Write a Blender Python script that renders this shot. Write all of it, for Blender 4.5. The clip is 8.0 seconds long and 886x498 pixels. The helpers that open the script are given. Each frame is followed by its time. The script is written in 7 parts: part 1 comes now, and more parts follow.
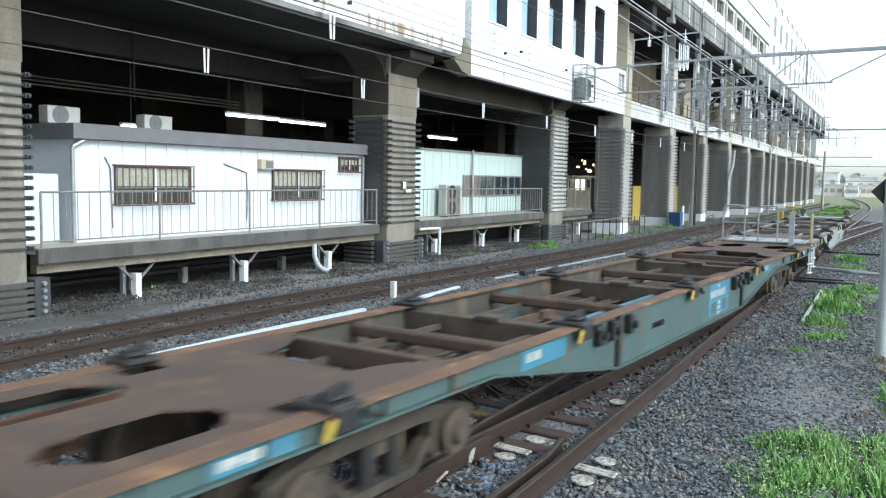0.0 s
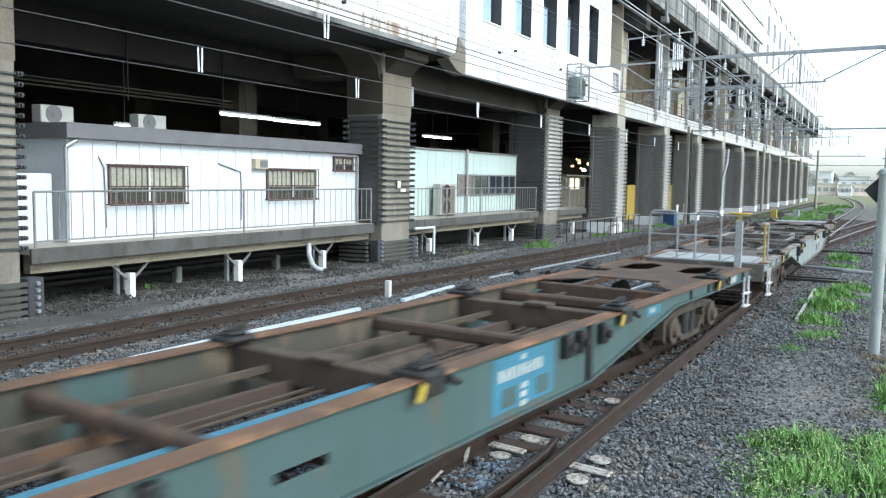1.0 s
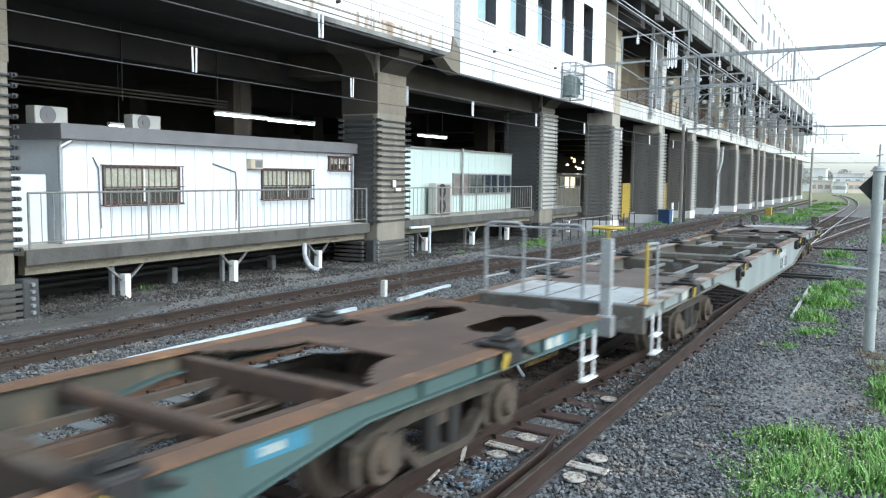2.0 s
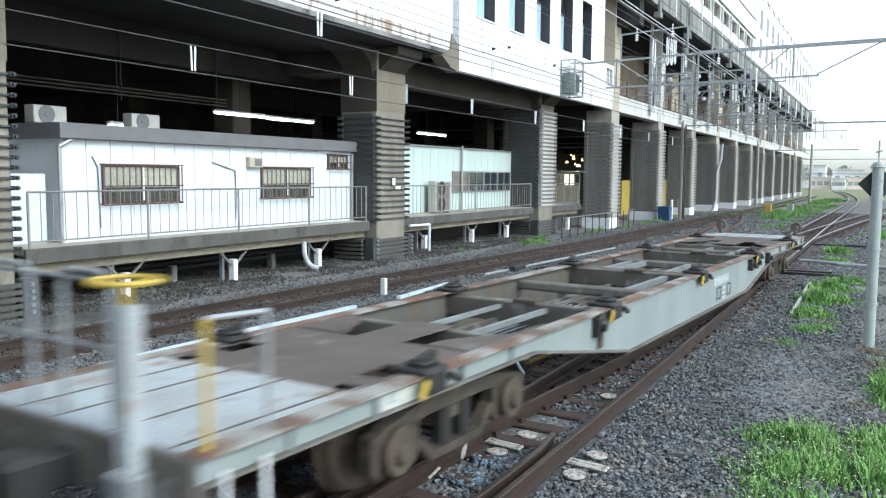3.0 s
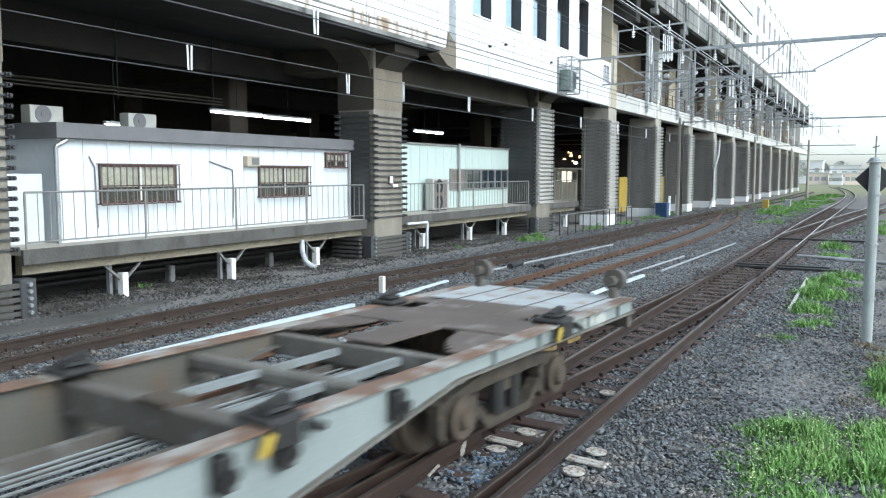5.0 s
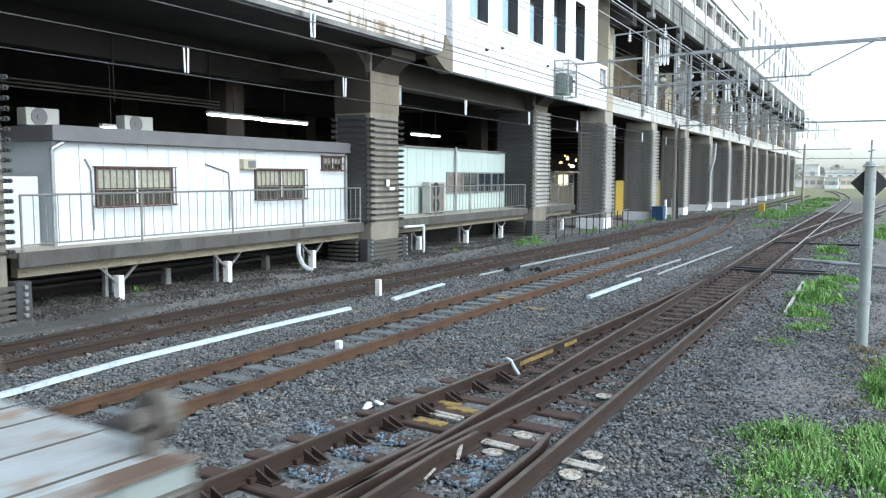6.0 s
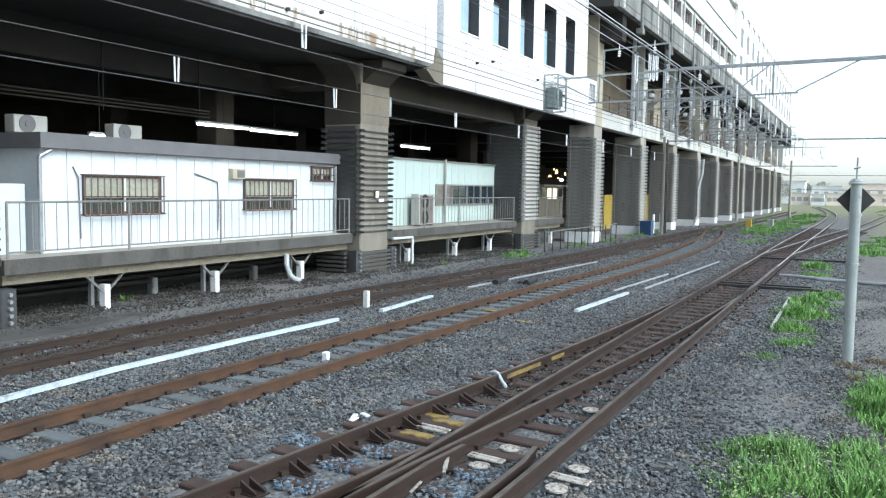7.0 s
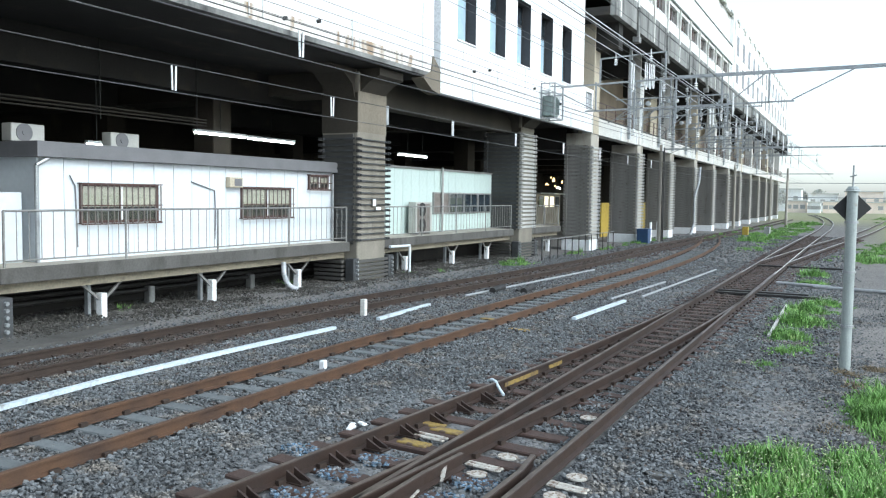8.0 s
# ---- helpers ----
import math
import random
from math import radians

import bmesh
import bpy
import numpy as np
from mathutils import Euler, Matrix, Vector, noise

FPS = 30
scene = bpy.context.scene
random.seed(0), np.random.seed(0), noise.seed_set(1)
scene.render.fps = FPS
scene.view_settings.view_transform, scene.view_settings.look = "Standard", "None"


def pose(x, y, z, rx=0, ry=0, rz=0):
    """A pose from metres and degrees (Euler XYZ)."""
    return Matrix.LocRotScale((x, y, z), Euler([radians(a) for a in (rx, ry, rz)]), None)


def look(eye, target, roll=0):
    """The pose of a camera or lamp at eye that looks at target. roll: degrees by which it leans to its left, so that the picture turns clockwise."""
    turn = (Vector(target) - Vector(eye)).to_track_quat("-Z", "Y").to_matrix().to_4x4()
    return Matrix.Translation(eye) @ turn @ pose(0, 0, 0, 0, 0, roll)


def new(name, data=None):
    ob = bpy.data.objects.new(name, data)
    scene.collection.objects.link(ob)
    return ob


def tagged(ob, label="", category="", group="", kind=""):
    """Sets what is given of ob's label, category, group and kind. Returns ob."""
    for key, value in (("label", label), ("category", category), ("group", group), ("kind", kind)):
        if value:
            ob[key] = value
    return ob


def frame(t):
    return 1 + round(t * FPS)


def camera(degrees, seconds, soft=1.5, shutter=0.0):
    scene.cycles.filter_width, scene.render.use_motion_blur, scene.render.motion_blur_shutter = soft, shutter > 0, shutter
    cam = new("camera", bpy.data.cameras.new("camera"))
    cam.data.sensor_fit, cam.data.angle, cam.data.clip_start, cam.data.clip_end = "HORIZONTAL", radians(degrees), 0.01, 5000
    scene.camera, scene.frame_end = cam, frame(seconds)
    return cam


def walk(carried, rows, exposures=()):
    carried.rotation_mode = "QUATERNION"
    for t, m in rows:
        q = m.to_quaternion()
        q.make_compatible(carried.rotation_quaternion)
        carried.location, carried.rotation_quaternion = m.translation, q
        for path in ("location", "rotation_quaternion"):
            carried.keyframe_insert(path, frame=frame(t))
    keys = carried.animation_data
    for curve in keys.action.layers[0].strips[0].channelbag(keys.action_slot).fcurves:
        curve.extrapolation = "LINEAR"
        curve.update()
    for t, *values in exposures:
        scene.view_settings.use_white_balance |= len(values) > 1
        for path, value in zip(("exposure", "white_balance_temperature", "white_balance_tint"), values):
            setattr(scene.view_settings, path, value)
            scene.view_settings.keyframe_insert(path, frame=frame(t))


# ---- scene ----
# ---------------- camera ----------------
EYE = (0.0, 0.0, 2.78)


def aim(turn, dip):
    """A point ahead of the eye: degrees from +Y towards +X, and degrees downwards."""
    a, b = radians(turn), radians(dip)
    return (EYE[0] + 10 * math.sin(a) * math.cos(b), EYE[1] + 10 * math.cos(a) * math.cos(b), EYE[2] - 10 * math.sin(b))


cam = camera(57.34, 8.0, soft=1.2, shutter=0.6)
walk(cam, [
    (0.0, look(EYE, aim(60.770, 4.974), 0.919)),
    (0.5, look(EYE, aim(60.919, 5.011), 0.953)),
    (1.0, look(EYE, aim(61.150, 5.021), 0.871)),
    (1.5, look(EYE, aim(61.388, 5.002), 0.736)),
    (3.0, look(EYE, aim(61.480, 5.229), 0.393)),
    (3.5, look(EYE, aim(61.600, 5.284), 0.406)),
    (4.0, look(EYE, aim(61.656, 5.377), 0.338)),
    (4.5, look(EYE, aim(61.588, 5.445), 0.106)),
    (6.0, look(EYE, aim(61.873, 5.157), 0.133)),
    (6.5, look(EYE, aim(62.118, 4.793), 0.537)),
    (7.0, look(EYE, aim(62.676, 4.296), 0.819)),
    (7.5, look(EYE, aim(62.854, 3.883), 0.764)),
    (8.0, look(EYE, aim(62.860, 3.717), 0.753)),
], [(0.0, 0.90, 5900, 3), (4.0, 0.87, 5900, 3), (8.0, 0.83, 5900, 3)])

# ---------------- light ----------------
SUN_ELEV, SUN_TURN = 37, 187        # degrees; turn clockwise from +Y seen from above
world = bpy.data.worlds.new("sky")
scene.world = world
world.use_nodes = True
wn, wl = world.node_tree.nodes, world.node_tree.links
sky = wn.new("ShaderNodeTexSky")
sky.sky_type = "NISHITA"
sky.sun_disc = False
sky.sun_elevation, sky.sun_rotation = radians(SUN_ELEV), radians(SUN_TURN)
sky.dust_density, sky.air_density, sky.ozone_density = 1.5, 1.0, 1.0
hazy = wn.new("ShaderNodeHueSaturation")
hazy.inputs["Saturation"].default_value = 0.4
wl.new(sky.outputs[0], hazy.inputs["Color"])
wl.new(hazy.outputs[0], wn["Background"].inputs[0])
wn["Background"].inputs[1].default_value = 0.18
sun = new("sun", bpy.data.lights.new("sun", "SUN"))
sun.data.energy, sun.data.angle, sun.data.color = 1.25, radians(25), (1.0, 0.98, 0.95)
_a, _e = radians(SUN_TURN), radians(SUN_ELEV)
sun.matrix_world = look((math.sin(_a) * math.cos(_e) * 50, math.cos(_a) * math.cos(_e) * 50, math.sin(_e) * 50), (0, 0, 0))

# ---------------- materials ----------------


def mat(name, c1, c2=None, rough=0.7, metal=0.0, scale=3.0, fine=40.0, bump=0.15, dist=0.01, c3=None, amount=0.5, streak=1.0, per_object=0.0, per_island=0.0, emit=0.0, rough_var=0.12, grain=1.0):
    """A surface with large stains (c2), fine grain and, where given, a third colour in worn patches. streak stretches the stains upright."""
    m = bpy.data.materials.new(name)
    m.use_nodes = True
    n, l = m.node_tree.nodes, m.node_tree.links
    b = n["Principled BSDF"]
    c2 = c2 or tuple(v * 0.75 for v in c1)
    co = n.new("ShaderNodeTexCoord")
    mp = n.new("ShaderNodeMapping")
    mp.inputs["Scale"].default_value = (1, 1, 1 / streak)
    l.new(co.outputs["Object"], mp.inputs[0])
    big = n.new("ShaderNodeTexNoise")
    big.inputs["Scale"].default_value, big.inputs["Detail"].default_value = scale, 6
    l.new(mp.outputs[0], big.inputs["Vector"])
    small = n.new("ShaderNodeTexNoise")
    small.inputs["Scale"].default_value, small.inputs["Detail"].default_value = fine, 4
    l.new(co.outputs["Object"], small.inputs["Vector"])
    ramp = n.new("ShaderNodeMapRange")
    ramp.inputs[1].default_value, ramp.inputs[2].default_value = 0.5 - 0.18, 0.5 + 0.22
    l.new(big.outputs[0], ramp.inputs[0])
    mix = n.new("ShaderNodeMix")
    mix.data_type = "RGBA"
    mix.inputs[6].default_value, mix.inputs[7].default_value = (*c1, 1), (*c2, 1)
    l.new(ramp.outputs[0], mix.inputs[0])
    out = mix.outputs[2]
    if c3:
        big2 = n.new("ShaderNodeTexNoise")
        big2.inputs["Scale"].default_value, big2.inputs["Detail"].default_value = scale * 2.3, 8
        l.new(mp.outputs[0], big2.inputs["Vector"])
        r2 = n.new("ShaderNodeMapRange")
        r2.inputs[1].default_value, r2.inputs[2].default_value = 1 - amount - 0.07, 1 - amount + 0.07
        l.new(big2.outputs[0], r2.inputs[0])
        mix2 = n.new("ShaderNodeMix")
        mix2.data_type = "RGBA"
        mix2.inputs[7].default_value = (*c3, 1)
        l.new(out, mix2.inputs[6])
        l.new(r2.outputs[0], mix2.inputs[0])
        out = mix2.outputs[2]
    hsv = n.new("ShaderNodeHueSaturation")
    val = n.new("ShaderNodeMapRange")
    val.inputs[1].default_value, val.inputs[2].default_value, val.inputs[3].default_value, val.inputs[4].default_value = 0.3, 0.7, 1 - 0.18 * grain, 1 + 0.15 * grain
    l.new(small.outputs[0], val.inputs[0])
    l.new(out, hsv.inputs["Color"])
    if per_island:
        isl = n.new("ShaderNodeNewGeometry")
        pm = n.new("ShaderNodeMapRange")
        pm.inputs[3].default_value, pm.inputs[4].default_value = 1 - per_island, 1 + per_island * 1.3
        l.new(isl.outputs["Random Per Island"], pm.inputs[0])
        mul = n.new("ShaderNodeMath")
        mul.operation = "MULTIPLY"
        l.new(pm.outputs[0], mul.inputs[0])
        l.new(val.outputs[0], mul.inputs[1])
        l.new(mul.outputs[0], hsv.inputs["Value"])
    elif per_object:
        oi = n.new("ShaderNodeObjectInfo")
        isl = n.new("ShaderNodeNewGeometry")
        add = n.new("ShaderNodeMath")
        add.operation = "ADD"
        l.new(oi.outputs["Random"], add.inputs[0])
        l.new(isl.outputs["Random Per Island"], add.inputs[1])
        pm = n.new("ShaderNodeMapRange")
        pm.inputs[2].default_value, pm.inputs[3].default_value, pm.inputs[4].default_value = 2.0, 1 - per_object, 1 + per_object
        l.new(add.outputs[0], pm.inputs[0])
        mul = n.new("ShaderNodeMath")
        mul.operation = "MULTIPLY"
        l.new(pm.outputs[0], mul.inputs[0])
        l.new(val.outputs[0], mul.inputs[1])
        l.new(mul.outputs[0], hsv.inputs["Value"])
    else:
        l.new(val.outputs[0], hsv.inputs["Value"])
    l.new(hsv.outputs[0], b.inputs["Base Color"])
    rr = n.new("ShaderNodeMapRange")
    rr.inputs[3].default_value, rr.inputs[4].default_value = max(0.04, rough - rough_var), min(1, rough + rough_var)
    l.new(big.outputs[0], rr.inputs[0])
    l.new(rr.outputs[0], b.inputs["Roughness"])
    b.inputs["Metallic"].default_value = metal
    if bump:
        bp = n.new("ShaderNodeBump")
        bp.inputs["Strength"].default_value, bp.inputs["Distance"].default_value = bump, dist
        l.new(small.outputs[0], bp.inputs["Height"])
        l.new(bp.outputs[0], b.inputs["Normal"])
    if emit:
        b.inputs["Emission Color"].default_value, b.inputs["Emission Strength"].default_value = (*c1, 1), emit
    return m


CONCRETE_PILLAR = mat("weathered_pillar_concrete", (0.25, 0.23, 0.19), (0.165, 0.15, 0.122), 0.85, scale=0.9, fine=25, bump=0.3, c3=(0.32, 0.3, 0.255), amount=0.35, streak=3, grain=0.6)
CONCRETE = mat("concrete", (0.42, 0.395, 0.345), (0.30, 0.28, 0.24), 0.85, scale=0.7, fine=25, bump=0.3, c3=(0.22, 0.195, 0.155), amount=0.36, streak=3, grain=0.6)
# Undercroft concretes: shade under the deck and brown tube glow put into the colour.
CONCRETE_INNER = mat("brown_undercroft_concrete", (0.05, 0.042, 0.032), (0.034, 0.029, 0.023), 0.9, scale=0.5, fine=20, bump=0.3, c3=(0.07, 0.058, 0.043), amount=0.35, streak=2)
CONCRETE_SHADED = mat("soot_concrete", (0.024, 0.0225, 0.021), (0.017, 0.016, 0.015), 0.9, scale=0.5, fine=20, bump=0.3, c3=(0.046, 0.038, 0.029), amount=0.35)
PALE_HOOP = mat("pale_steel_band", (0.44, 0.44, 0.42), (0.32, 0.315, 0.30), 0.55, metal=0.1, scale=3, fine=40, bump=0.1, per_object=0.15)
LEDGE = mat("pale_ledge_concrete", (0.62, 0.62, 0.59), (0.48, 0.47, 0.44), 0.8, scale=0.7, fine=20, bump=0.2, c3=(0.34, 0.32, 0.28), amount=0.33, streak=4)
GALLERY = mat("brown_gallery_wall", (0.33, 0.27, 0.20), (0.22, 0.18, 0.14), 0.85, scale=0.6, fine=20, bump=0.2, streak=3)
CONCRETE_TAN = mat("tan_render", (0.48, 0.43, 0.33), (0.38, 0.33, 0.25), 0.85, scale=0.6, fine=20, bump=0.2, streak=3)
STAINED = mat("stained_concrete", (0.27, 0.275, 0.265), (0.115, 0.115, 0.11), 0.85, scale=0.8, fine=15, bump=0.3, c3=(0.05, 0.05, 0.05), amount=0.40, streak=5)
WHITE_WALL = mat("white_facade_paint", (0.82, 0.83, 0.83), (0.76, 0.77, 0.77), 0.6, scale=0.6, fine=12, bump=0.05, c3=(0.66, 0.64, 0.60), amount=0.33, streak=5)
WHITE_PANEL = mat("white_wall_panel", (0.66, 0.70, 0.73), (0.60, 0.64, 0.67), 0.45, scale=0.9, fine=8, bump=0.03, streak=4, grain=0.25, per_object=0.04)
GREEN_PANEL = mat("pale_green_panel", (0.50, 0.59, 0.56), (0.43, 0.52, 0.49), 0.5, scale=0.9, fine=8, bump=0.03, streak=4, grain=0.3, per_object=0.06)
GREY_PAINT = mat("grey_roof_metal", (0.16, 0.16, 0.168), (0.13, 0.13, 0.136), 0.5, scale=2, fine=30, bump=0.03, grain=0.25)
STEEL_BAND = mat("grey_steel_band", (0.075, 0.08, 0.086), (0.05, 0.05, 0.05), 0.5, metal=0.3, scale=3, fine=40, bump=0.1, per_object=0.15)
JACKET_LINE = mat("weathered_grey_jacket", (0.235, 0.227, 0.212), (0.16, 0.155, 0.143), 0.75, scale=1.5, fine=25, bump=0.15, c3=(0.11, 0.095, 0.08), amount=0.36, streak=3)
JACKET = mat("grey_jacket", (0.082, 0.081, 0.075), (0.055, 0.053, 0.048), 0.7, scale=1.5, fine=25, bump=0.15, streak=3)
RAIL_RUST = mat("rusty_rail_steel", (0.105, 0.056, 0.03), (0.06, 0.036, 0.025), 0.75, metal=0.2, scale=2, fine=60, bump=0.3, dist=0.004)
RAIL_DARK = mat("dark_rail_steel", (0.052, 0.032, 0.024), (0.033, 0.023, 0.019), 0.6, metal=0.3, scale=2, fine=60, bump=0.3, dist=0.004)
RAIL_BROWN = mat("brown_rail_steel", (0.05, 0.033, 0.024), (0.034, 0.024, 0.019), 0.75, metal=0.2, scale=2, fine=60, bump=0.3, dist=0.004)
STONE_RUST = mat("rust_stained_stone", (0.07, 0.058, 0.05), (0.048, 0.04, 0.035), 0.85, scale=0.9, fine=45, bump=0.3, c3=(0.1, 0.1, 0.1), amount=0.38, per_island=0.55)
# Far rail heads: the sky's grazing reflection put into a brighter colour.
RAIL_GLINT = mat("polished_rail_head", (0.72, 0.70, 0.68), (0.5, 0.46, 0.43), 0.3, metal=0.9, scale=3, fine=50, bump=0.03)
RAIL_TOP = mat("worn_rail_head", (0.19, 0.155, 0.13), (0.11, 0.085, 0.07), 0.42, metal=0.85, scale=3, fine=50, bump=0.05)
SLEEPER_C = mat("concrete_sleeper", (0.13, 0.145, 0.15), (0.09, 0.1, 0.105), 0.85, scale=3, fine=50, bump=0.3, per_object=0.2)
SLEEPER_W = mat("timber_sleeper", (0.065, 0.038, 0.03), (0.04, 0.028, 0.024), 0.85, scale=4, fine=60, bump=0.4, per_object=0.25)
WHITE_PAINT = mat("white_paint", (0.80, 0.82, 0.83), (0.72, 0.73, 0.74), 0.5, scale=3, fine=30, bump=0.05, c3=(0.4, 0.38, 0.35), amount=0.27)
ALU = mat("weathered_aluminium", (0.30, 0.295, 0.285), (0.22, 0.215, 0.205), 0.5, metal=0.5, scale=5, fine=60, bump=0.05)
GALV = mat("galvanised_steel", (0.38, 0.40, 0.41), (0.28, 0.29, 0.30), 0.45, metal=0.5, scale=4, fine=40, bump=0.05)
WIRE = mat("dark_wire", (0.10, 0.10, 0.105), (0.07, 0.07, 0.07), 0.5, metal=0.5, scale=3, fine=30, bump=0)
DARK = mat("dark_steel", (0.035, 0.033, 0.032), (0.02, 0.02, 0.02), 0.6, metal=0.3, scale=5, fine=60, bump=0.2)
YELLOW = mat("yellow_paint", (0.45, 0.33, 0.05), (0.34, 0.24, 0.04), 0.55, scale=3, fine=40, bump=0.05)
RED = mat("dull_red_paint", (0.28, 0.03, 0.02), (0.18, 0.025, 0.02), 0.5, scale=4, fine=40, bump=0.05)
BLUE = mat("blue_plastic", (0.03, 0.075, 0.17), (0.025, 0.055, 0.12), 0.5, scale=3, fine=30, bump=0.05)
BROWN = mat("brown_window_frame", (0.10, 0.05, 0.042), (0.07, 0.04, 0.036), 0.5, scale=4, fine=40, bump=0.05)
CURTAIN = mat("blind_behind_glass", (0.64, 0.62, 0.52), (0.5, 0.48, 0.41), 0.6, scale=1.8, fine=10, bump=0.0)
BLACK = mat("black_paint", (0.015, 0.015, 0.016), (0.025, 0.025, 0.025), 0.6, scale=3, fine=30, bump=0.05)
TUBE = mat("lit_tube", (1.0, 0.96, 0.88), emit=18.0, bump=0)
WARM = mat("lit_warm_lamp", (1.0, 0.6, 0.24), emit=2.2, bump=0)
LIT_PANE = mat("lit_shop_pane", (1.0, 0.88, 0.66), emit=0.8, bump=0)
GRASS = mat("grass_blade", (0.165, 0.32, 0.075), (0.105, 0.22, 0.05), 0.6, scale=1.6, fine=8, bump=0.0, c3=(0.21, 0.30, 0.10), amount=0.36, per_island=0.5)
HAY = mat("dry_grass", (0.24, 0.195, 0.125), (0.17, 0.135, 0.09), 0.7, scale=2, fine=10, bump=0.0, per_object=0.4)
STONE = mat("ballast_stone", (0.112, 0.121, 0.127), (0.084, 0.089, 0.093), 0.8, scale=0.9, fine=45, bump=0.3, c3=(0.15, 0.138, 0.122), amount=0.4, per_island=0.58)
STONE_BLUE = mat("blue_painted_stone", (0.10, 0.17, 0.25), (0.085, 0.125, 0.16), 0.8, scale=9, fine=45, bump=0.3, c3=(0.16, 0.16, 0.16), amount=0.48, per_island=0.55)
# wagon paints
TEAL = mat("faded_teal_paint", (0.062, 0.105, 0.102), (0.052, 0.085, 0.08), 0.6, scale=1.3, fine=30, bump=0.12, c3=(0.105, 0.08, 0.055), amount=0.36, streak=2.5, grain=0.5)
PALE = mat("faded_pale_grey_paint", (0.25, 0.285, 0.28), (0.2, 0.228, 0.224), 0.55, scale=1.2, fine=30, bump=0.1, c3=(0.17, 0.13, 0.09), amount=0.29, streak=2.5, grain=0.5)
RUST = mat("brown_rust", (0.082, 0.055, 0.041), (0.06, 0.042, 0.033), 0.85, scale=1.0, fine=50, bump=0.3, c3=(0.13, 0.075, 0.045), amount=0.38)
RUST_EDGE = mat("orange_rust_edge", (0.15, 0.078, 0.042), (0.085, 0.058, 0.042), 0.8, scale=1.5, fine=50, bump=0.3, c3=(0.25, 0.14, 0.07), amount=0.37)
EDGE_PALE = mat("pale_rusty_edge", (0.17, 0.09, 0.055), (0.105, 0.08, 0.064), 0.8, scale=1.1, fine=50, bump=0.3, c3=(0.27, 0.265, 0.245), amount=0.47)
DECK_PALE = mat("pale_worn_deck", (0.105, 0.084, 0.073), (0.078, 0.062, 0.054), 0.75, scale=1.1, fine=40, bump=0.2, c3=(0.17, 0.155, 0.142), amount=0.35)
DECK_WHITE = mat("pale_platform_deck", (0.36, 0.40, 0.42), (0.28, 0.285, 0.28), 0.7, scale=1.3, fine=40, bump=0.15, c3=(0.24, 0.18, 0.13), amount=0.37)
GRIME = mat("brake_dust", (0.082, 0.062, 0.044), (0.048, 0.038, 0.029), 0.85, scale=4, fine=50, bump=0.3)
OCHRE = mat("dusty_axlebox", (0.22, 0.165, 0.095), (0.14, 0.105, 0.065), 0.85, scale=4, fine=50, bump=0.3)
SKYBLUE = mat("light_blue_paint", (0.05, 0.19, 0.28), (0.05, 0.155, 0.215), 0.55, scale=2, fine=30, bump=0.08, c3=(0.2, 0.2, 0.18), amount=0.27)
PALE_BEAM = mat("grey_pipe_paint", (0.22, 0.245, 0.25), (0.155, 0.165, 0.16), 0.55, scale=2, fine=30, bump=0.1, c3=(0.2, 0.14, 0.1), amount=0.3)


def glass_mat():
    m = bpy.data.materials.new("window_glass")
    m.use_nodes = True
    b = m.node_tree.nodes["Principled BSDF"]
    b.inputs["Base Color"].default_value = (0.02, 0.03, 0.04, 1)
    b.inputs["Roughness"].default_value = 0.04
    b.inputs["Coat Weight"].default_value = 1.0
    b.inputs["Coat Roughness"].default_value = 0.03
    b.inputs["Metallic"].default_value = 0.0
    b.inputs["IOR"].default_value = 1.5
    return m


GLASS = glass_mat()
GRILLE = mat("dull_grille_bar", (0.22, 0.19, 0.17), (0.15, 0.13, 0.115), 0.55, metal=0.2, scale=4, fine=40, bump=0.05)


def clear_glass():
    m = bpy.data.materials.new("clear_window_glass")
    m.use_nodes = True
    n, l = m.node_tree.nodes, m.node_tree.links
    tr = n.new("ShaderNodeBsdfTransparent")
    tr.inputs[0].default_value = (0.95, 0.96, 0.95, 1)
    gl = n.new("ShaderNodeBsdfGlossy")
    gl.inputs["Roughness"].default_value = 0.03
    mx = n.new("ShaderNodeMixShader")
    mx.inputs[0].default_value = 0.1
    l.new(tr.outputs[0], mx.inputs[1])
    l.new(gl.outputs[0], mx.inputs[2])
    l.new(mx.outputs[0], n["Material Output"].inputs[0])
    return m


GLASS_CLEAR = clear_glass()
# Opaque pale blue pane colour stands in for the reflected sky.
SKY_PANE = mat("pale_blue_blind", (0.42, 0.56, 0.66), (0.34, 0.46, 0.56), 0.2, scale=1, fine=6, bump=0, grain=0.3)


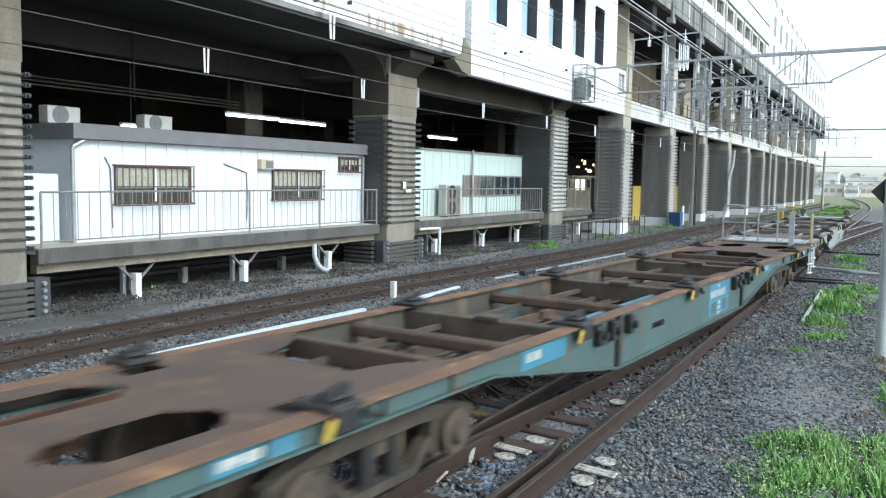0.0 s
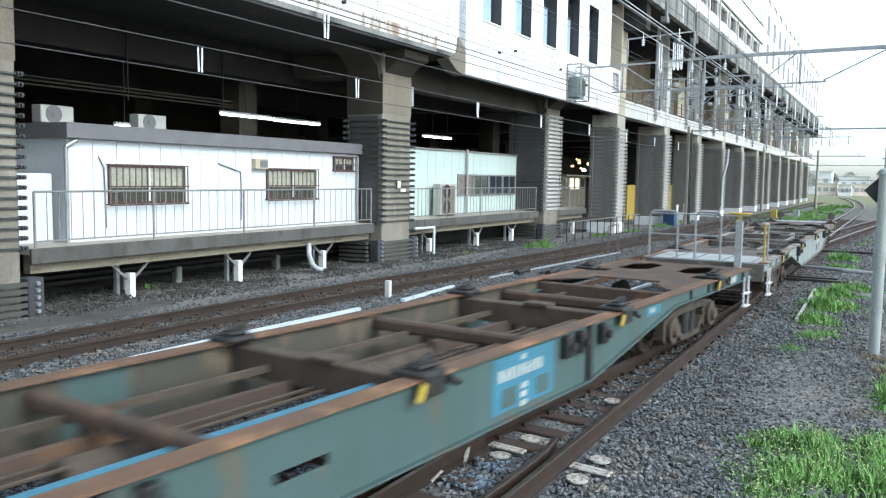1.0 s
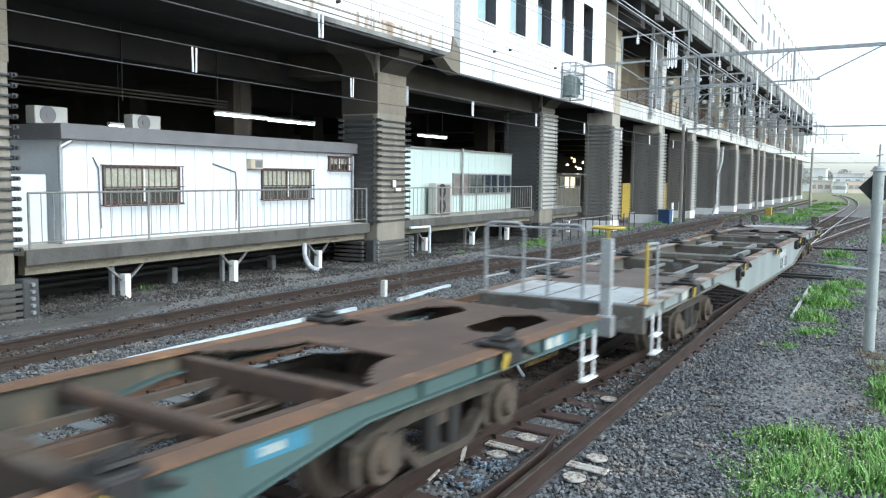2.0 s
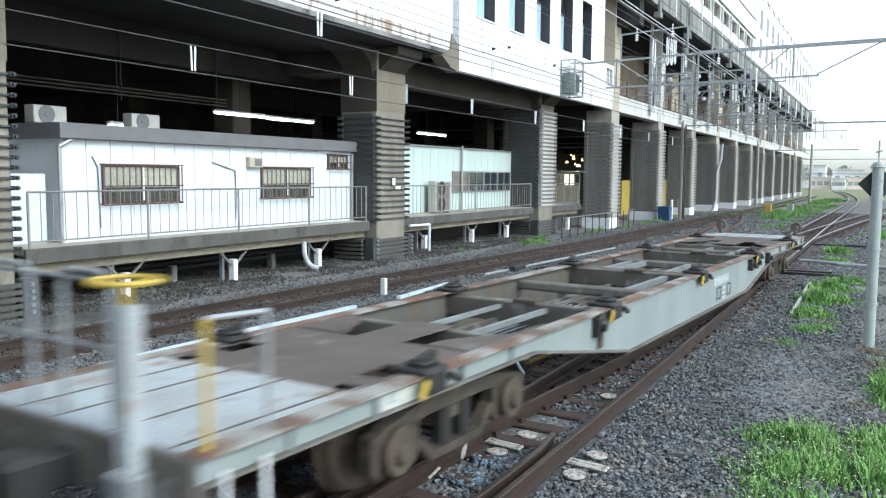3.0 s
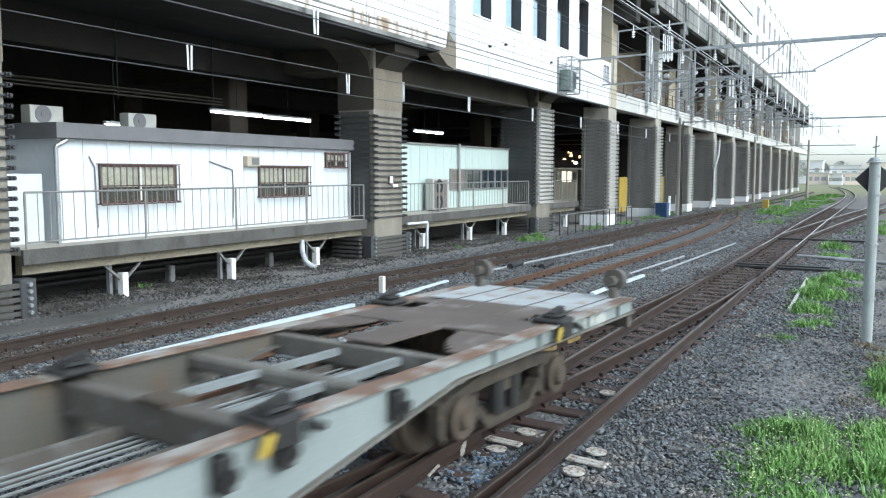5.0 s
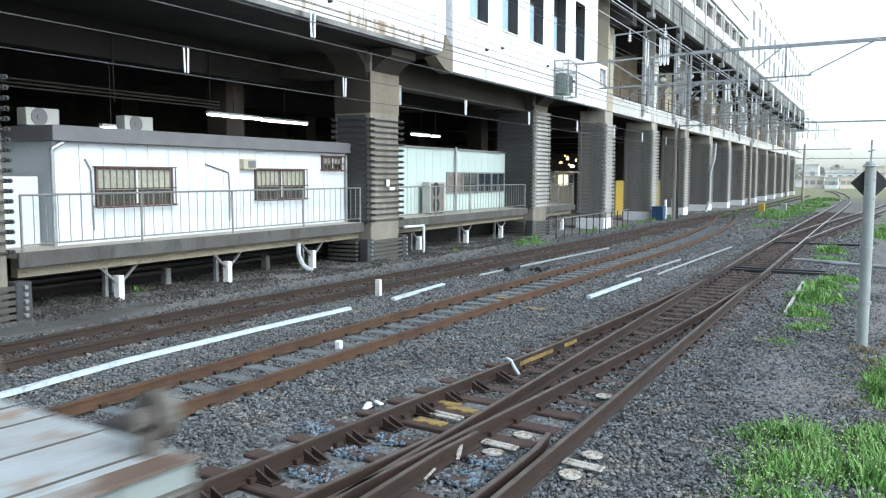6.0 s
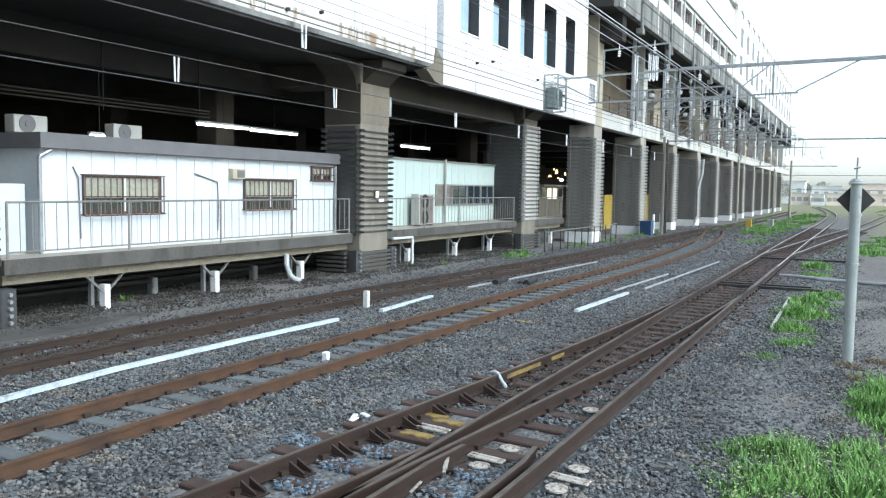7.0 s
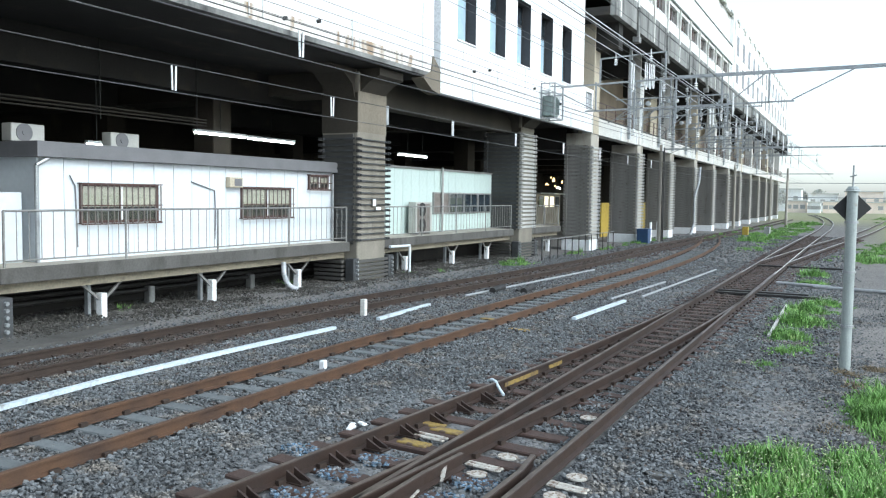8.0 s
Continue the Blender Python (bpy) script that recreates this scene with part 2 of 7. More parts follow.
def ground_mat():
    """Crushed stone by the tracks, passing into dusty soil beyond them."""
    m = bpy.data.materials.new("ballast_and_soil")
    m.use_nodes = True
    n, l = m.node_tree.nodes, m.node_tree.links
    b = n["Principled BSDF"]
    co = n.new("ShaderNodeTexCoord")
    vor = n.new("ShaderNodeTexVoronoi")
    vor.inputs["Scale"].default_value = 17
    l.new(co.outputs["Object"], vor.inputs["Vector"])
    noi = n.new("ShaderNodeTexNoise")
    noi.inputs["Scale"].default_value, noi.inputs["Detail"].default_value = 0.8, 8
    l.new(co.outputs["Object"], noi.inputs["Vector"])
    ramp = n.new("ShaderNodeValToRGB")
    e = ramp.color_ramp.elements
    e[0].color, e[1].color = (0.08, 0.083, 0.086, 1), (0.19, 0.193, 0.196, 1)
    sep = n.new("ShaderNodeSeparateColor")
    l.new(vor.outputs["Color"], sep.inputs[0])
    l.new(sep.outputs[0], ramp.inputs[0])
    soil = n.new("ShaderNodeMix")
    soil.data_type = "RGBA"
    soil.inputs[6].default_value, soil.inputs[7].default_value = (0.105, 0.101, 0.096, 1), (0.20, 0.19, 0.178, 1)
    l.new(noi.outputs[0], soil.inputs[0])
    grit = n.new("ShaderNodeTexNoise")
    grit.inputs["Scale"].default_value, grit.inputs["Detail"].default_value = 22, 9
    l.new(co.outputs["Object"], grit.inputs["Vector"])
    gv = n.new("ShaderNodeMapRange")
    gv.inputs[1].default_value, gv.inputs[2].default_value, gv.inputs[3].default_value, gv.inputs[4].default_value = 0.32, 0.68, 0.35, 1.6
    l.new(grit.outputs[0], gv.inputs[0])
    gritty = n.new("ShaderNodeHueSaturation")
    l.new(soil.outputs[2], gritty.inputs["Color"])
    l.new(gv.outputs[0], gritty.inputs["Value"])
    xyz = n.new("ShaderNodeSeparateXYZ")
    l.new(co.outputs["Object"], xyz.inputs[0])
    wob = n.new("ShaderNodeMath")
    wob.operation = "MULTIPLY_ADD"
    wob.inputs[1].default_value = 1.6
    l.new(noi.outputs[0], wob.inputs[0])
    l.new(xyz.outputs["Y"], wob.inputs[2])
    side = n.new("ShaderNodeMapRange")
    side.inputs[1].default_value, side.inputs[2].default_value = 0.9, 2.1
    l.new(wob.outputs[0], side.inputs[0])
    back = n.new("ShaderNodeMapRange")
    back.inputs[1].default_value, back.inputs[2].default_value, back.inputs[3].default_value, back.inputs[4].default_value = 13.0, 14.0, 1, 0
    l.new(wob.outputs[0], back.inputs[0])
    both = n.new("ShaderNodeMath")
    both.operation = "MULTIPLY"
    l.new(side.outputs[0], both.inputs[0])
    l.new(back.outputs[0], both.inputs[1])
    mix = n.new("ShaderNodeMix")
    mix.data_type = "RGBA"
    l.new(both.outputs[0], mix.inputs[0])
    l.new(gritty.outputs[0], mix.inputs[6])
    l.new(ramp.outputs[0], mix.inputs[7])
    # rough grass away from the tracks
    far_x = n.new("ShaderNodeMapRange")
    far_x.inputs[1].default_value, far_x.inputs[2].default_value = 34, 60
    l.new(xyz.outputs["X"], far_x.inputs[0])
    far_y = n.new("ShaderNodeMapRange")
    far_y.inputs[1].default_value, far_y.inputs[2].default_value, far_y.inputs[3].default_value, far_y.inputs[4].default_value = -3.0, 0.8, 1, 0
    l.new(wob.outputs[0], far_y.inputs[0])
    lawn = n.new("ShaderNodeMath")
    lawn.operation = "MULTIPLY"
    l.new(far_x.outputs[0], lawn.inputs[0])
    l.new(far_y.outputs[0], lawn.inputs[1])
    rest = n.new("ShaderNodeMapRange")
    rest.inputs[1].default_value, rest.inputs[2].default_value, rest.inputs[4].default_value = 105, 150, 0.85
    l.new(xyz.outputs["X"], rest.inputs[0])
    most = n.new("ShaderNodeMath")
    most.operation = "MAXIMUM"
    l.new(lawn.outputs[0], most.inputs[0])
    l.new(rest.outputs[0], most.inputs[1])
    # trodden, oil-dark ground between the far tracks
    dim = n.new("ShaderNodeMapRange")
    dim.inputs[1].default_value, dim.inputs[2].default_value, dim.inputs[4].default_value = 32, 46, 0.75
    l.new(xyz.outputs["X"], dim.inputs[0])
    worn = n.new("ShaderNodeMix")
    worn.data_type = "RGBA"
    l.new(dim.outputs[0], worn.inputs[0])
    l.new(mix.outputs[2], worn.inputs[6])
    l.new(gritty.outputs[0], worn.inputs[7])
    green = n.new("ShaderNodeMix")
    green.data_type = "RGBA"
    green.inputs[7].default_value = (0.23, 0.235, 0.12, 1)
    l.new(most.outputs[0], green.inputs[0])
    l.new(worn.outputs[2], green.inputs[6])
    l.new(green.outputs[2], b.inputs["Base Color"])
    b.inputs["Roughness"].default_value = 0.9
    bp = n.new("ShaderNodeBump")
    bp.inputs["Strength"].default_value, bp.inputs["Distance"].default_value = 0.6, 0.03
    l.new(vor.outputs["Distance"], bp.inputs["Height"])
    bp.invert = True
    l.new(bp.outputs[0], b.inputs["Normal"])
    return m


GROUND = ground_mat()

# ---------------- mesh helpers ----------------


def box(bm, x0, x1, y0, y1, z0, z1, bevel=0.0):
    made = bmesh.ops.create_cube(bm, size=1.0, matrix=Matrix.Translation(((x0 + x1) / 2, (y0 + y1) / 2, (z0 + z1) / 2)) @ Matrix.Diagonal((abs(x1 - x0), abs(y1 - y0), abs(z1 - z0), 1)))
    if bevel:
        edges = {e for v in made["verts"] for e in v.link_edges}
        bmesh.ops.bevel(bm, geom=list(edges), offset=bevel, segments=1, affect="EDGES")


def rod(bm, p, q, r, n=8, r2=None):
    p, q = Vector(p), Vector(q)
    d = q - p
    m = Matrix.Translation((p + q) / 2) @ d.to_track_quat("Z", "Y").to_matrix().to_4x4()
    bmesh.ops.create_cone(bm, cap_ends=True, segments=n, radius1=r, radius2=r if r2 is None else r2, depth=d.length, matrix=m)


def bar(bm, p, q, w, h):
    """A square bar from p to q."""
    p, q = Vector(p), Vector(q)
    d = q - p
    m = Matrix.Translation((p + q) / 2) @ d.to_track_quat("X", "Z").to_matrix().to_4x4() @ Matrix.Diagonal((d.length, w, h, 1))
    bmesh.ops.create_cube(bm, size=1.0, matrix=m)


def prism(bm, outline, axis, a, b):
    """A flat outline pushed from a to b along an axis. outline: the two other coordinates, in the order x, y, z."""
    def put(u, v, w):
        return {"x": (w, u, v), "y": (u, w, v), "z": (u, v, w)}[axis]
    lo = [bm.verts.new(put(u, v, a)) for u, v in outline]
    hi = [bm.verts.new(put(u, v, b)) for u, v in outline]
    k = len(outline)
    fs = [bm.faces.new(lo), bm.faces.new(hi[::-1])]
    for i in range(k):
        fs.append(bm.faces.new((lo[i], hi[i], hi[(i + 1) % k], lo[(i + 1) % k])))
    bmesh.ops.recalc_face_normals(bm, faces=fs)


def part(name, bm, material, parent=None, label="", at=None):
    me = bpy.data.meshes.new(name)
    bm.to_mesh(me)
    bm.free()
    me.materials.append(material)
    ob = new(name, me)
    if parent:
        ob.parent = parent
    if at is not None:
        ob.matrix_basis = at
    if label:
        ob["label"] = label
    return ob


def again(ob, at, parent=None):
    """A further piece on the same mesh."""
    o = new(ob.name.split(".")[0], ob.data)
    o.parent = parent or ob.parent
    o.matrix_basis = at
    return o


def made(fn, *args, **kw):
    bm = bmesh.new()
    fn(bm, *args, **kw)
    return bm


def thing(name, label, category, group="", kind="", at=None):
    e = new(name)
    e.empty_display_size = 0.2
    if at is not None:
        e.matrix_basis = at
    return tagged(e, label, category, group, kind)


def solid(name, bm, material, label, category, group="", kind="", at=None):
    return tagged(part(name, bm, material, at=at), label, category, group, kind)


def swept(bm, path, profile):
    """A profile (across, up) carried along level points (x, y, z)."""
    pts = [Vector(p) for p in path]
    rings = []
    for i, p in enumerate(pts):
        t = (pts[min(i + 1, len(pts) - 1)] - pts[max(i - 1, 0)]).normalized()
        side = Vector((-t.y, t.x, 0)).normalized()
        rings.append([bm.verts.new(p + side * u + Vector((0, 0, v))) for u, v in profile])
    k = len(profile)
    fs = []
    for a, b in zip(rings, rings[1:]):
        for i in range(k):
            fs.append(bm.faces.new((a[i], a[(i + 1) % k], b[(i + 1) % k], b[i])))
    fs += [bm.faces.new(rings[0]), bm.faces.new(rings[-1][::-1])]
    bmesh.ops.recalc_face_normals(bm, faces=fs)


# ---------------- ground and tracks ----------------


def smooth(a, b, x):
    t = min(1, max(0, (x - a) / (b - a)))
    return t * t * (3 - 2 * t)


def gz(x, y=0.0):
    """The ground's height: a slight fall along the line, and a low bank of dust by the walkway."""
    z = -0.30 * smooth(42, 95, x)
    z += 0.10 * smooth(12.4, 13.6, y) * (1 - smooth(30, 40, x)) * (1 - smooth(60, 80, y))
    return z


def grid_lines(parts):
    out = []
    for a, b, step in parts:
        out += list(np.arange(a, b, step))
    return out + [parts[-1][1]]


def ground():
    xs = grid_lines([(-600, -40, 80), (-40, 0, 4), (0, 40, 0.5), (40, 100, 2), (100, 200, 10), (200, 1800, 200)])
    ys = grid_lines([(-1200, -40, 116), (-40, -4, 3), (-4, 18, 0.5), (18, 60, 3), (60, 1200, 114)])
    vs, fs = [], []
    for x in xs:
        for y in ys:
            w = 0.05 * noise.noise(Vector((x * 0.5, y * 0.5, 0))) if -2 < x < 60 and -4 < y < 20 else 0
            vs.append((x, y, gz(x, y) + w - 0.02))
    k = len(ys)
    for i in range(len(xs) - 1):
        for j in range(k - 1):
            fs.append((i * k + j, (i + 1) * k + j, (i + 1) * k + j + 1, i * k + j + 1))
    me = bpy.data.meshes.new("ground")
    me.from_pydata(vs, [], fs)
    me.materials.append(GROUND)
    for p in me.polygons:
        p.use_smooth = True
    tagged(new("ground", me), "grey crushed-stone ballast passing into dusty bare soil", "ground", kind="structure")


ground()
RAIL_Z, GAUGE = 0.18, 1.067


def y_train(x):
    if x < 10.5:
        return 3.871 + 0.093 * (10.5 - x)
    return 3.15 + (0.003 * (26 - x) ** 2 if x < 26 else 0.0) + (0.0006 * (x - 92) ** 2 if x > 92 else 0)


def y_main(x):
    return 3.20 + (0.0006 * (x - 92) ** 2 if x > 92 else 0)


def y_branch(x):
    return 3.15 - 0.08 * (x - 37) + 0.0001 * (x - 37) ** 2


def y_mid(x):
    return 7.52 - 0.0006 * x * x if x < 26 else 7.52 - 0.0006 * 676 - 0.031 * (x - 26) + 0.0028 * (x - 26) ** 2


def y_back(x):
    return 11.25 - 1.35 * smooth(8, 36, x)


RAIL_PROFILE = [(-0.06, -0.15), (0.06, -0.15), (0.06, -0.138), (0.009, -0.12), (0.009, -0.04), (0.031, -0.032), (0.032, -0.004), (0.026, 0.0), (-0.026, 0.0), (-0.032, -0.004), (-0.031, -0.032), (-0.009, -0.04), (-0.009, -0.12), (-0.06, -0.138)]
HEAD_PROFILE = [(-0.025, 0.0005), (0.025, 0.0005), (0.022, 0.003), (-0.022, 0.003)]


def line_points(fy, off, x0, x1):
    xs = grid_lines([(x0, min(x1, 40), 1.0), (min(x1, 40), x1, 3.0)] if x1 > 40 and x0 < 40 else [(x0, x1, 1.0 if x1 < 41 else 3.0)])
    out = []
    for x in xs:
        d = (fy(x + 0.05) - fy(x - 0.05)) / 0.1
        k = math.hypot(1, d)
        out.append((x - d / k * off, fy(x) + off / k, RAIL_Z + gz(x)))
    return out


def track(label, fy, x0, x1, body, head, sleeper, step, near=0.0, far=60, width=2.1):
    t = thing("railway_track", label, "railway track", kind="structure")
    for off in (-GAUGE / 2 - 0.03, GAUGE / 2 + 0.03):
        pts = line_points(fy, off, x0, x1)
        r = part("rail", made(swept, pts, RAIL_PROFILE), body, t)
        part("rail_head", made(swept, pts, HEAD_PROFILE), head, r, "rail head worn by wheels")
    first = None
    x = x0
    while x < far:
        if x > near:
            a = math.atan((fy(x + 0.05) - fy(x - 0.05)) / 0.1)
            m = pose(x, fy(x), gz(x) + 0.0, 0, random.uniform(-1, 1), math.degrees(a) + random.uniform(-1.0, 1.0))
            if first is None:
                bm = bmesh.new()
                box(bm, -0.11, 0.11, -width / 2, width / 2, -0.1, 0.03, 0.015)
                for off in (-GAUGE / 2 - 0.03, GAUGE / 2 + 0.03):
                    for s in (-1, 1):
                        box(bm, -0.05, 0.05, off + s * 0.075 - 0.025, off + s * 0.075 + 0.025, 0.03, 0.08)
                for f in bm.faces:
                    f.material_index = 1 if f.calc_center_median().z > 0.031 else 0
                first = part("sleeper", bm, sleeper, t, at=m)
                first.data.materials.append(RAIL_BROWN)
            else:
                again(first, m)
        x += step
    return t


track("rusty railway track on grey concrete sleepers in ballast", y_mid, -6, 62, RAIL_RUST, RAIL_RUST, SLEEPER_C, 0.62, 0, 45, 2.0)
track("brown railway track on sleepers beside the walkway", y_back, -6, 140, RAIL_BROWN, RAIL_BROWN, SLEEPER_W, 0.62, 0, 60)
track("dark railway track on timber sleepers used by the freight train", y_train, -30, 31, RAIL_DARK, RAIL_TOP, SLEEPER_W, 0.58, 2, 31, 2.3)
track("dark railway track beyond the turnout, sky glint in its rail heads", y_train, 31, 195, RAIL_DARK, RAIL_GLINT, SLEEPER_W, 0.58, 2, 75, 2.3)
track("straight dark railway track branching from the turnout", y_main, 1.0, 32, RAIL_DARK, RAIL_TOP, SLEEPER_W, 0.58, 30, 31)
track("far branch of the railway track curving away past grass", y_branch, 37, 170, RAIL_DARK, RAIL_GLINT, SLEEPER_W, 0.62, 37, 70)
# ---------------- elevated station building ----------------
WEATHERED = mat("weathered_edge_concrete", (0.098, 0.095, 0.088), (0.07, 0.067, 0.062), 0.85, scale=0.9, fine=25, bump=0.25, c3=(0.055, 0.052, 0.047), amount=0.4, streak=3)
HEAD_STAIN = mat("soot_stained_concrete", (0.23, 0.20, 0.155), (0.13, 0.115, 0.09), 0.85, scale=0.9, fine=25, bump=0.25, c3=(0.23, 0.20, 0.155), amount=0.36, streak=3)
RUSTY_WHITE = mat("rust_streaked_white", (0.72, 0.71, 0.68), (0.60, 0.56, 0.50), 0.7, scale=1.3, fine=20, bump=0.08, c3=(0.34, 0.25, 0.17), amount=0.43, streak=3)
# Brown beams and shaft sides: shade under the deck put into the colour.
SHADE_BROWN = mat("sooty_brown_concrete", (0.06, 0.051, 0.039), (0.038, 0.034, 0.028), 0.85, scale=0.6, fine=20, bump=0.2, streak=3)
REVEAL = mat("dark_reveal", (0.045, 0.045, 0.05), (0.035, 0.035, 0.038), 0.6, scale=2, fine=20, bump=0.05)
YF = 12.8          # plane of the outer face
YC = 13.9          # outer face of the front pillars
FRONT_PILLARS = [(8.3, YC), (22.08, YC), (35.62, YC)]
TANK = mat("grey_green_tank_paint", (0.2, 0.25, 0.24), (0.13, 0.16, 0.155), 0.55, scale=3, fine=30, bump=0.08)
LINE_PILLARS = [(42.75 + 10.05 * i, YF) for i in range(12)]


def pillar(x, y, top, wide, deep, first, last, step, label, foot, thick=0.045, band=None):
    """A concrete pillar in a bolted steel jacket of hoops; x is its middle, y its outer face."""
    p = thing("pillar", label, "pillar", "pillars under the elevated station")
    g = gz(x, y) - 0.3
    part("shaft", made(box, x - wide / 2, x + wide / 2, y, y + deep, g, top, 0.03), CONCRETE if foot else CONCRETE_PILLAR, p)
    if foot:
        part("foot", made(box, x - wide / 2 - 0.1, x + wide / 2 + 0.1, y - 0.06, y + deep + 0.1, g, g + 0.3 + 0.55, 0.02), WHITE_PAINT, p, "white-painted concrete foot")
    # Side faces above the hoops painted darker to hold their shade.
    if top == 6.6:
        part("upper_shaft", made(box, x - wide / 2 - 0.008, x + wide / 2 + 0.008, y + 0.02, y + deep + 0.01, last + 0.05, 5.95), SHADE_BROWN, p, "upper shaft painted darker for the shade under the deck")
    # Side plate darker than the front: its shade put into the colour.
    part("side_jacket", made(box, x - wide / 2 - 0.045, x - wide / 2 - 0.003, y + 0.16, y + deep - 0.05, first - 0.1, last), JACKET_LINE if foot else JACKET, p, "grey steel jacket plate, side shade in its colour")
    hoop = None
    z = first
    while z < last:
        m = pose(x, y, z)
        if hoop is None:
            bm = bmesh.new()
            w, t = wide / 2 + 0.02, thick
            box(bm, -w, w, -0.06, -0.02, 0, t)
            for s in (-1, 1):
                box(bm, s * (w + 0.01) - 0.05, s * (w + 0.01) + 0.05, -0.11, 0.02, -0.022, t + 0.022)
                rod(bm, (s * (w + 0.01), -0.17, t / 2), (s * (w + 0.01), 0.02, t / 2), 0.03, 6)
            hoop = part("hoop", bm, band or STEEL_BAND, p, at=m)
            sb = made(box, -w - 0.075, -w - 0.028, 0.06, deep, 0, max(0.06, t))
            box(sb, -w - 0.16, -w - 0.03, deep - 0.16, deep + 0.02, -0.015, max(0.06, t) + 0.015)
            # Side bands toned apart from the pale front hoops to paint the side's shade.
            side = part("side_band", sb, JACKET_LINE if foot else STEEL_BAND, p, at=m)
        else:
            again(hoop, m)
            again(side, m)
        z += step
    return p


for i, (x, y) in enumerate(FRONT_PILLARS):
    wide = 1.66 if i else 1.8
    pil = pillar(x, y, 6.6, wide, 1.35 if i < 2 else 1.75, 1.36, (4.67, 4.67, 5.75)[i], 0.185, "wide concrete pillar with bolted grey steel hoops", False, 0.036 if i < 2 else 0.1, None if i < 2 else PALE_HOOP)
    part("pillar_head", made(box, x - wide / 2 - 0.006, x + wide / 2 + 0.006, y - 0.006, y + 1.3, (4.75, 4.75, 5.85)[i], 6.0), HEAD_STAIN, pil, "brown-stained pillar head")
    base = thing("pillar_base_jacket", "grey steel plates bolted round the foot of a pillar", "steel jacket", "pillar base jackets", at=pose(x, y, gz(x, y)))
    pl = None
    for s in (-1, 1):
        part("side_post", made(box, s * (wide / 2 + 0.22) - 0.16, s * (wide / 2 + 0.22) + 0.16, -0.12, 0.2, -0.1, 0.72, 0.02), STEEL_BAND, base)
        for k in range(5):
            part("bolt", made(rod, (s * (wide / 2 + 0.22), -0.19, 0.1 + k * 0.13), (s * (wide / 2 + 0.22), -0.12, 0.1 + k * 0.13), 0.04, 6), GALV, base)
    for k in range(5):
        m = pose(0, 0, 0.05 + k * 0.13)
        if pl is None:
            bm = bmesh.new()
            box(bm, -wide / 2 - 0.06, wide / 2 + 0.06, -0.09, -0.03, 0, 0.085)
            box(bm, -wide / 2 - 0.5, -wide / 2 - 0.06, 0.25, 1.3, 0, 0.085)
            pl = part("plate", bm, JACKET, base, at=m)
        else:
            again(pl, m)
for i, (x, y) in enumerate(LINE_PILLARS):
    pillar(x, y, 6.25, 1.40, 1.7 if i else 1.4, 0.62 - 0.3 * smooth(42, 95, x), 5.6, 0.20 if i < 5 else 0.3, "concrete pillar with pale steel hoops and a white foot", True, 0.11, PALE_HOOP)

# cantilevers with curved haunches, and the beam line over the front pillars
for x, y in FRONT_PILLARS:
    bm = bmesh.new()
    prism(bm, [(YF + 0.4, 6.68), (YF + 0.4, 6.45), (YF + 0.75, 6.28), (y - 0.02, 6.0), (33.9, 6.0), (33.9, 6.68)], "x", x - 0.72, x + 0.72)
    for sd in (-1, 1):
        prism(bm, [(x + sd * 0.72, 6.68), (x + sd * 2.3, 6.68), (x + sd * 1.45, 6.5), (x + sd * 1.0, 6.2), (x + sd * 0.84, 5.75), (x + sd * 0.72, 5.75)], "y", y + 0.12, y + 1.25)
    solid("cross_beam", bm, SHADE_BROWN, "brown concrete cross beam reaching out over a pillar, shade in its colour", "concrete beam", "cross beams", "structure")
solid("edge_beam", made(box, 22.95, 34.8, YC + 0.45, YC + 0.95, 5.72, 6.68), SHADE_BROWN, "dark concrete beam along the line of pillars", "concrete beam", kind="structure")
# Beams, ceiling and walls painted dark to carry the undercroft's shade.
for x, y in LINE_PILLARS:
    solid("cross_beam", made(box, x - 0.6, x + 0.6, y + 1.4, 34, 5.4, 6.6), CONCRETE_SHADED, "concrete cross beam over a pillar, shade put into its colour", "concrete beam", "cross beams", "structure")
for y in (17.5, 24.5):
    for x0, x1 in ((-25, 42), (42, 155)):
        solid("long_beam", made(box, x0, x1, y, y + 0.8, 5.75, 6.7), CONCRETE_SHADED, "dark concrete beam running along under the deck", "concrete beam", "long beams", "structure")
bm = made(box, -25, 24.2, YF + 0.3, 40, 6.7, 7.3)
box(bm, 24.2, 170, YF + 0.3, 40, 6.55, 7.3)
tagged(part("ceiling", bm, CONCRETE_SHADED), "concrete underside of the station deck, painted dark for its shade", "ceiling", kind="structure")
# Rear wall added to close off the dark interior.
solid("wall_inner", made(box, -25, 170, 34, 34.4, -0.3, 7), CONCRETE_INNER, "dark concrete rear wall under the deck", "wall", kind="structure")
# End wall added out of view to close the undercroft.
solid("wall_end", made(box, -25.5, -25, YF, 40, -0.3, 7), CONCRETE_SHADED, "added end wall under the deck, out of view", "wall", kind="structure")
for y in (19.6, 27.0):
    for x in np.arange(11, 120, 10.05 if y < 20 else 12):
        solid("inner_column", made(box, x, x + 0.9, y, y + 0.9, -0.3, 6.0, 0.03), CONCRETE_INNER, "concrete column in the undercroft, painted dim brown for tube-lit shade", "column", "inner columns", "structure")

# outer walls above
bm = made(box, -25, 24.1, YF, YF + 0.35, 6.85, 19.0)
tagged(part("wall_parapet", bm, WHITE_WALL), "white-painted concrete wall with rust-streaked lower edge", "wall", kind="structure")
solid("trim_rusty_band", made(box, -25, 24.05, YF - 0.004, YF + 0.1, 6.853, 7.22), RUSTY_WHITE, "rust-streaked lower edge of the white wall", "trim", kind="structure")
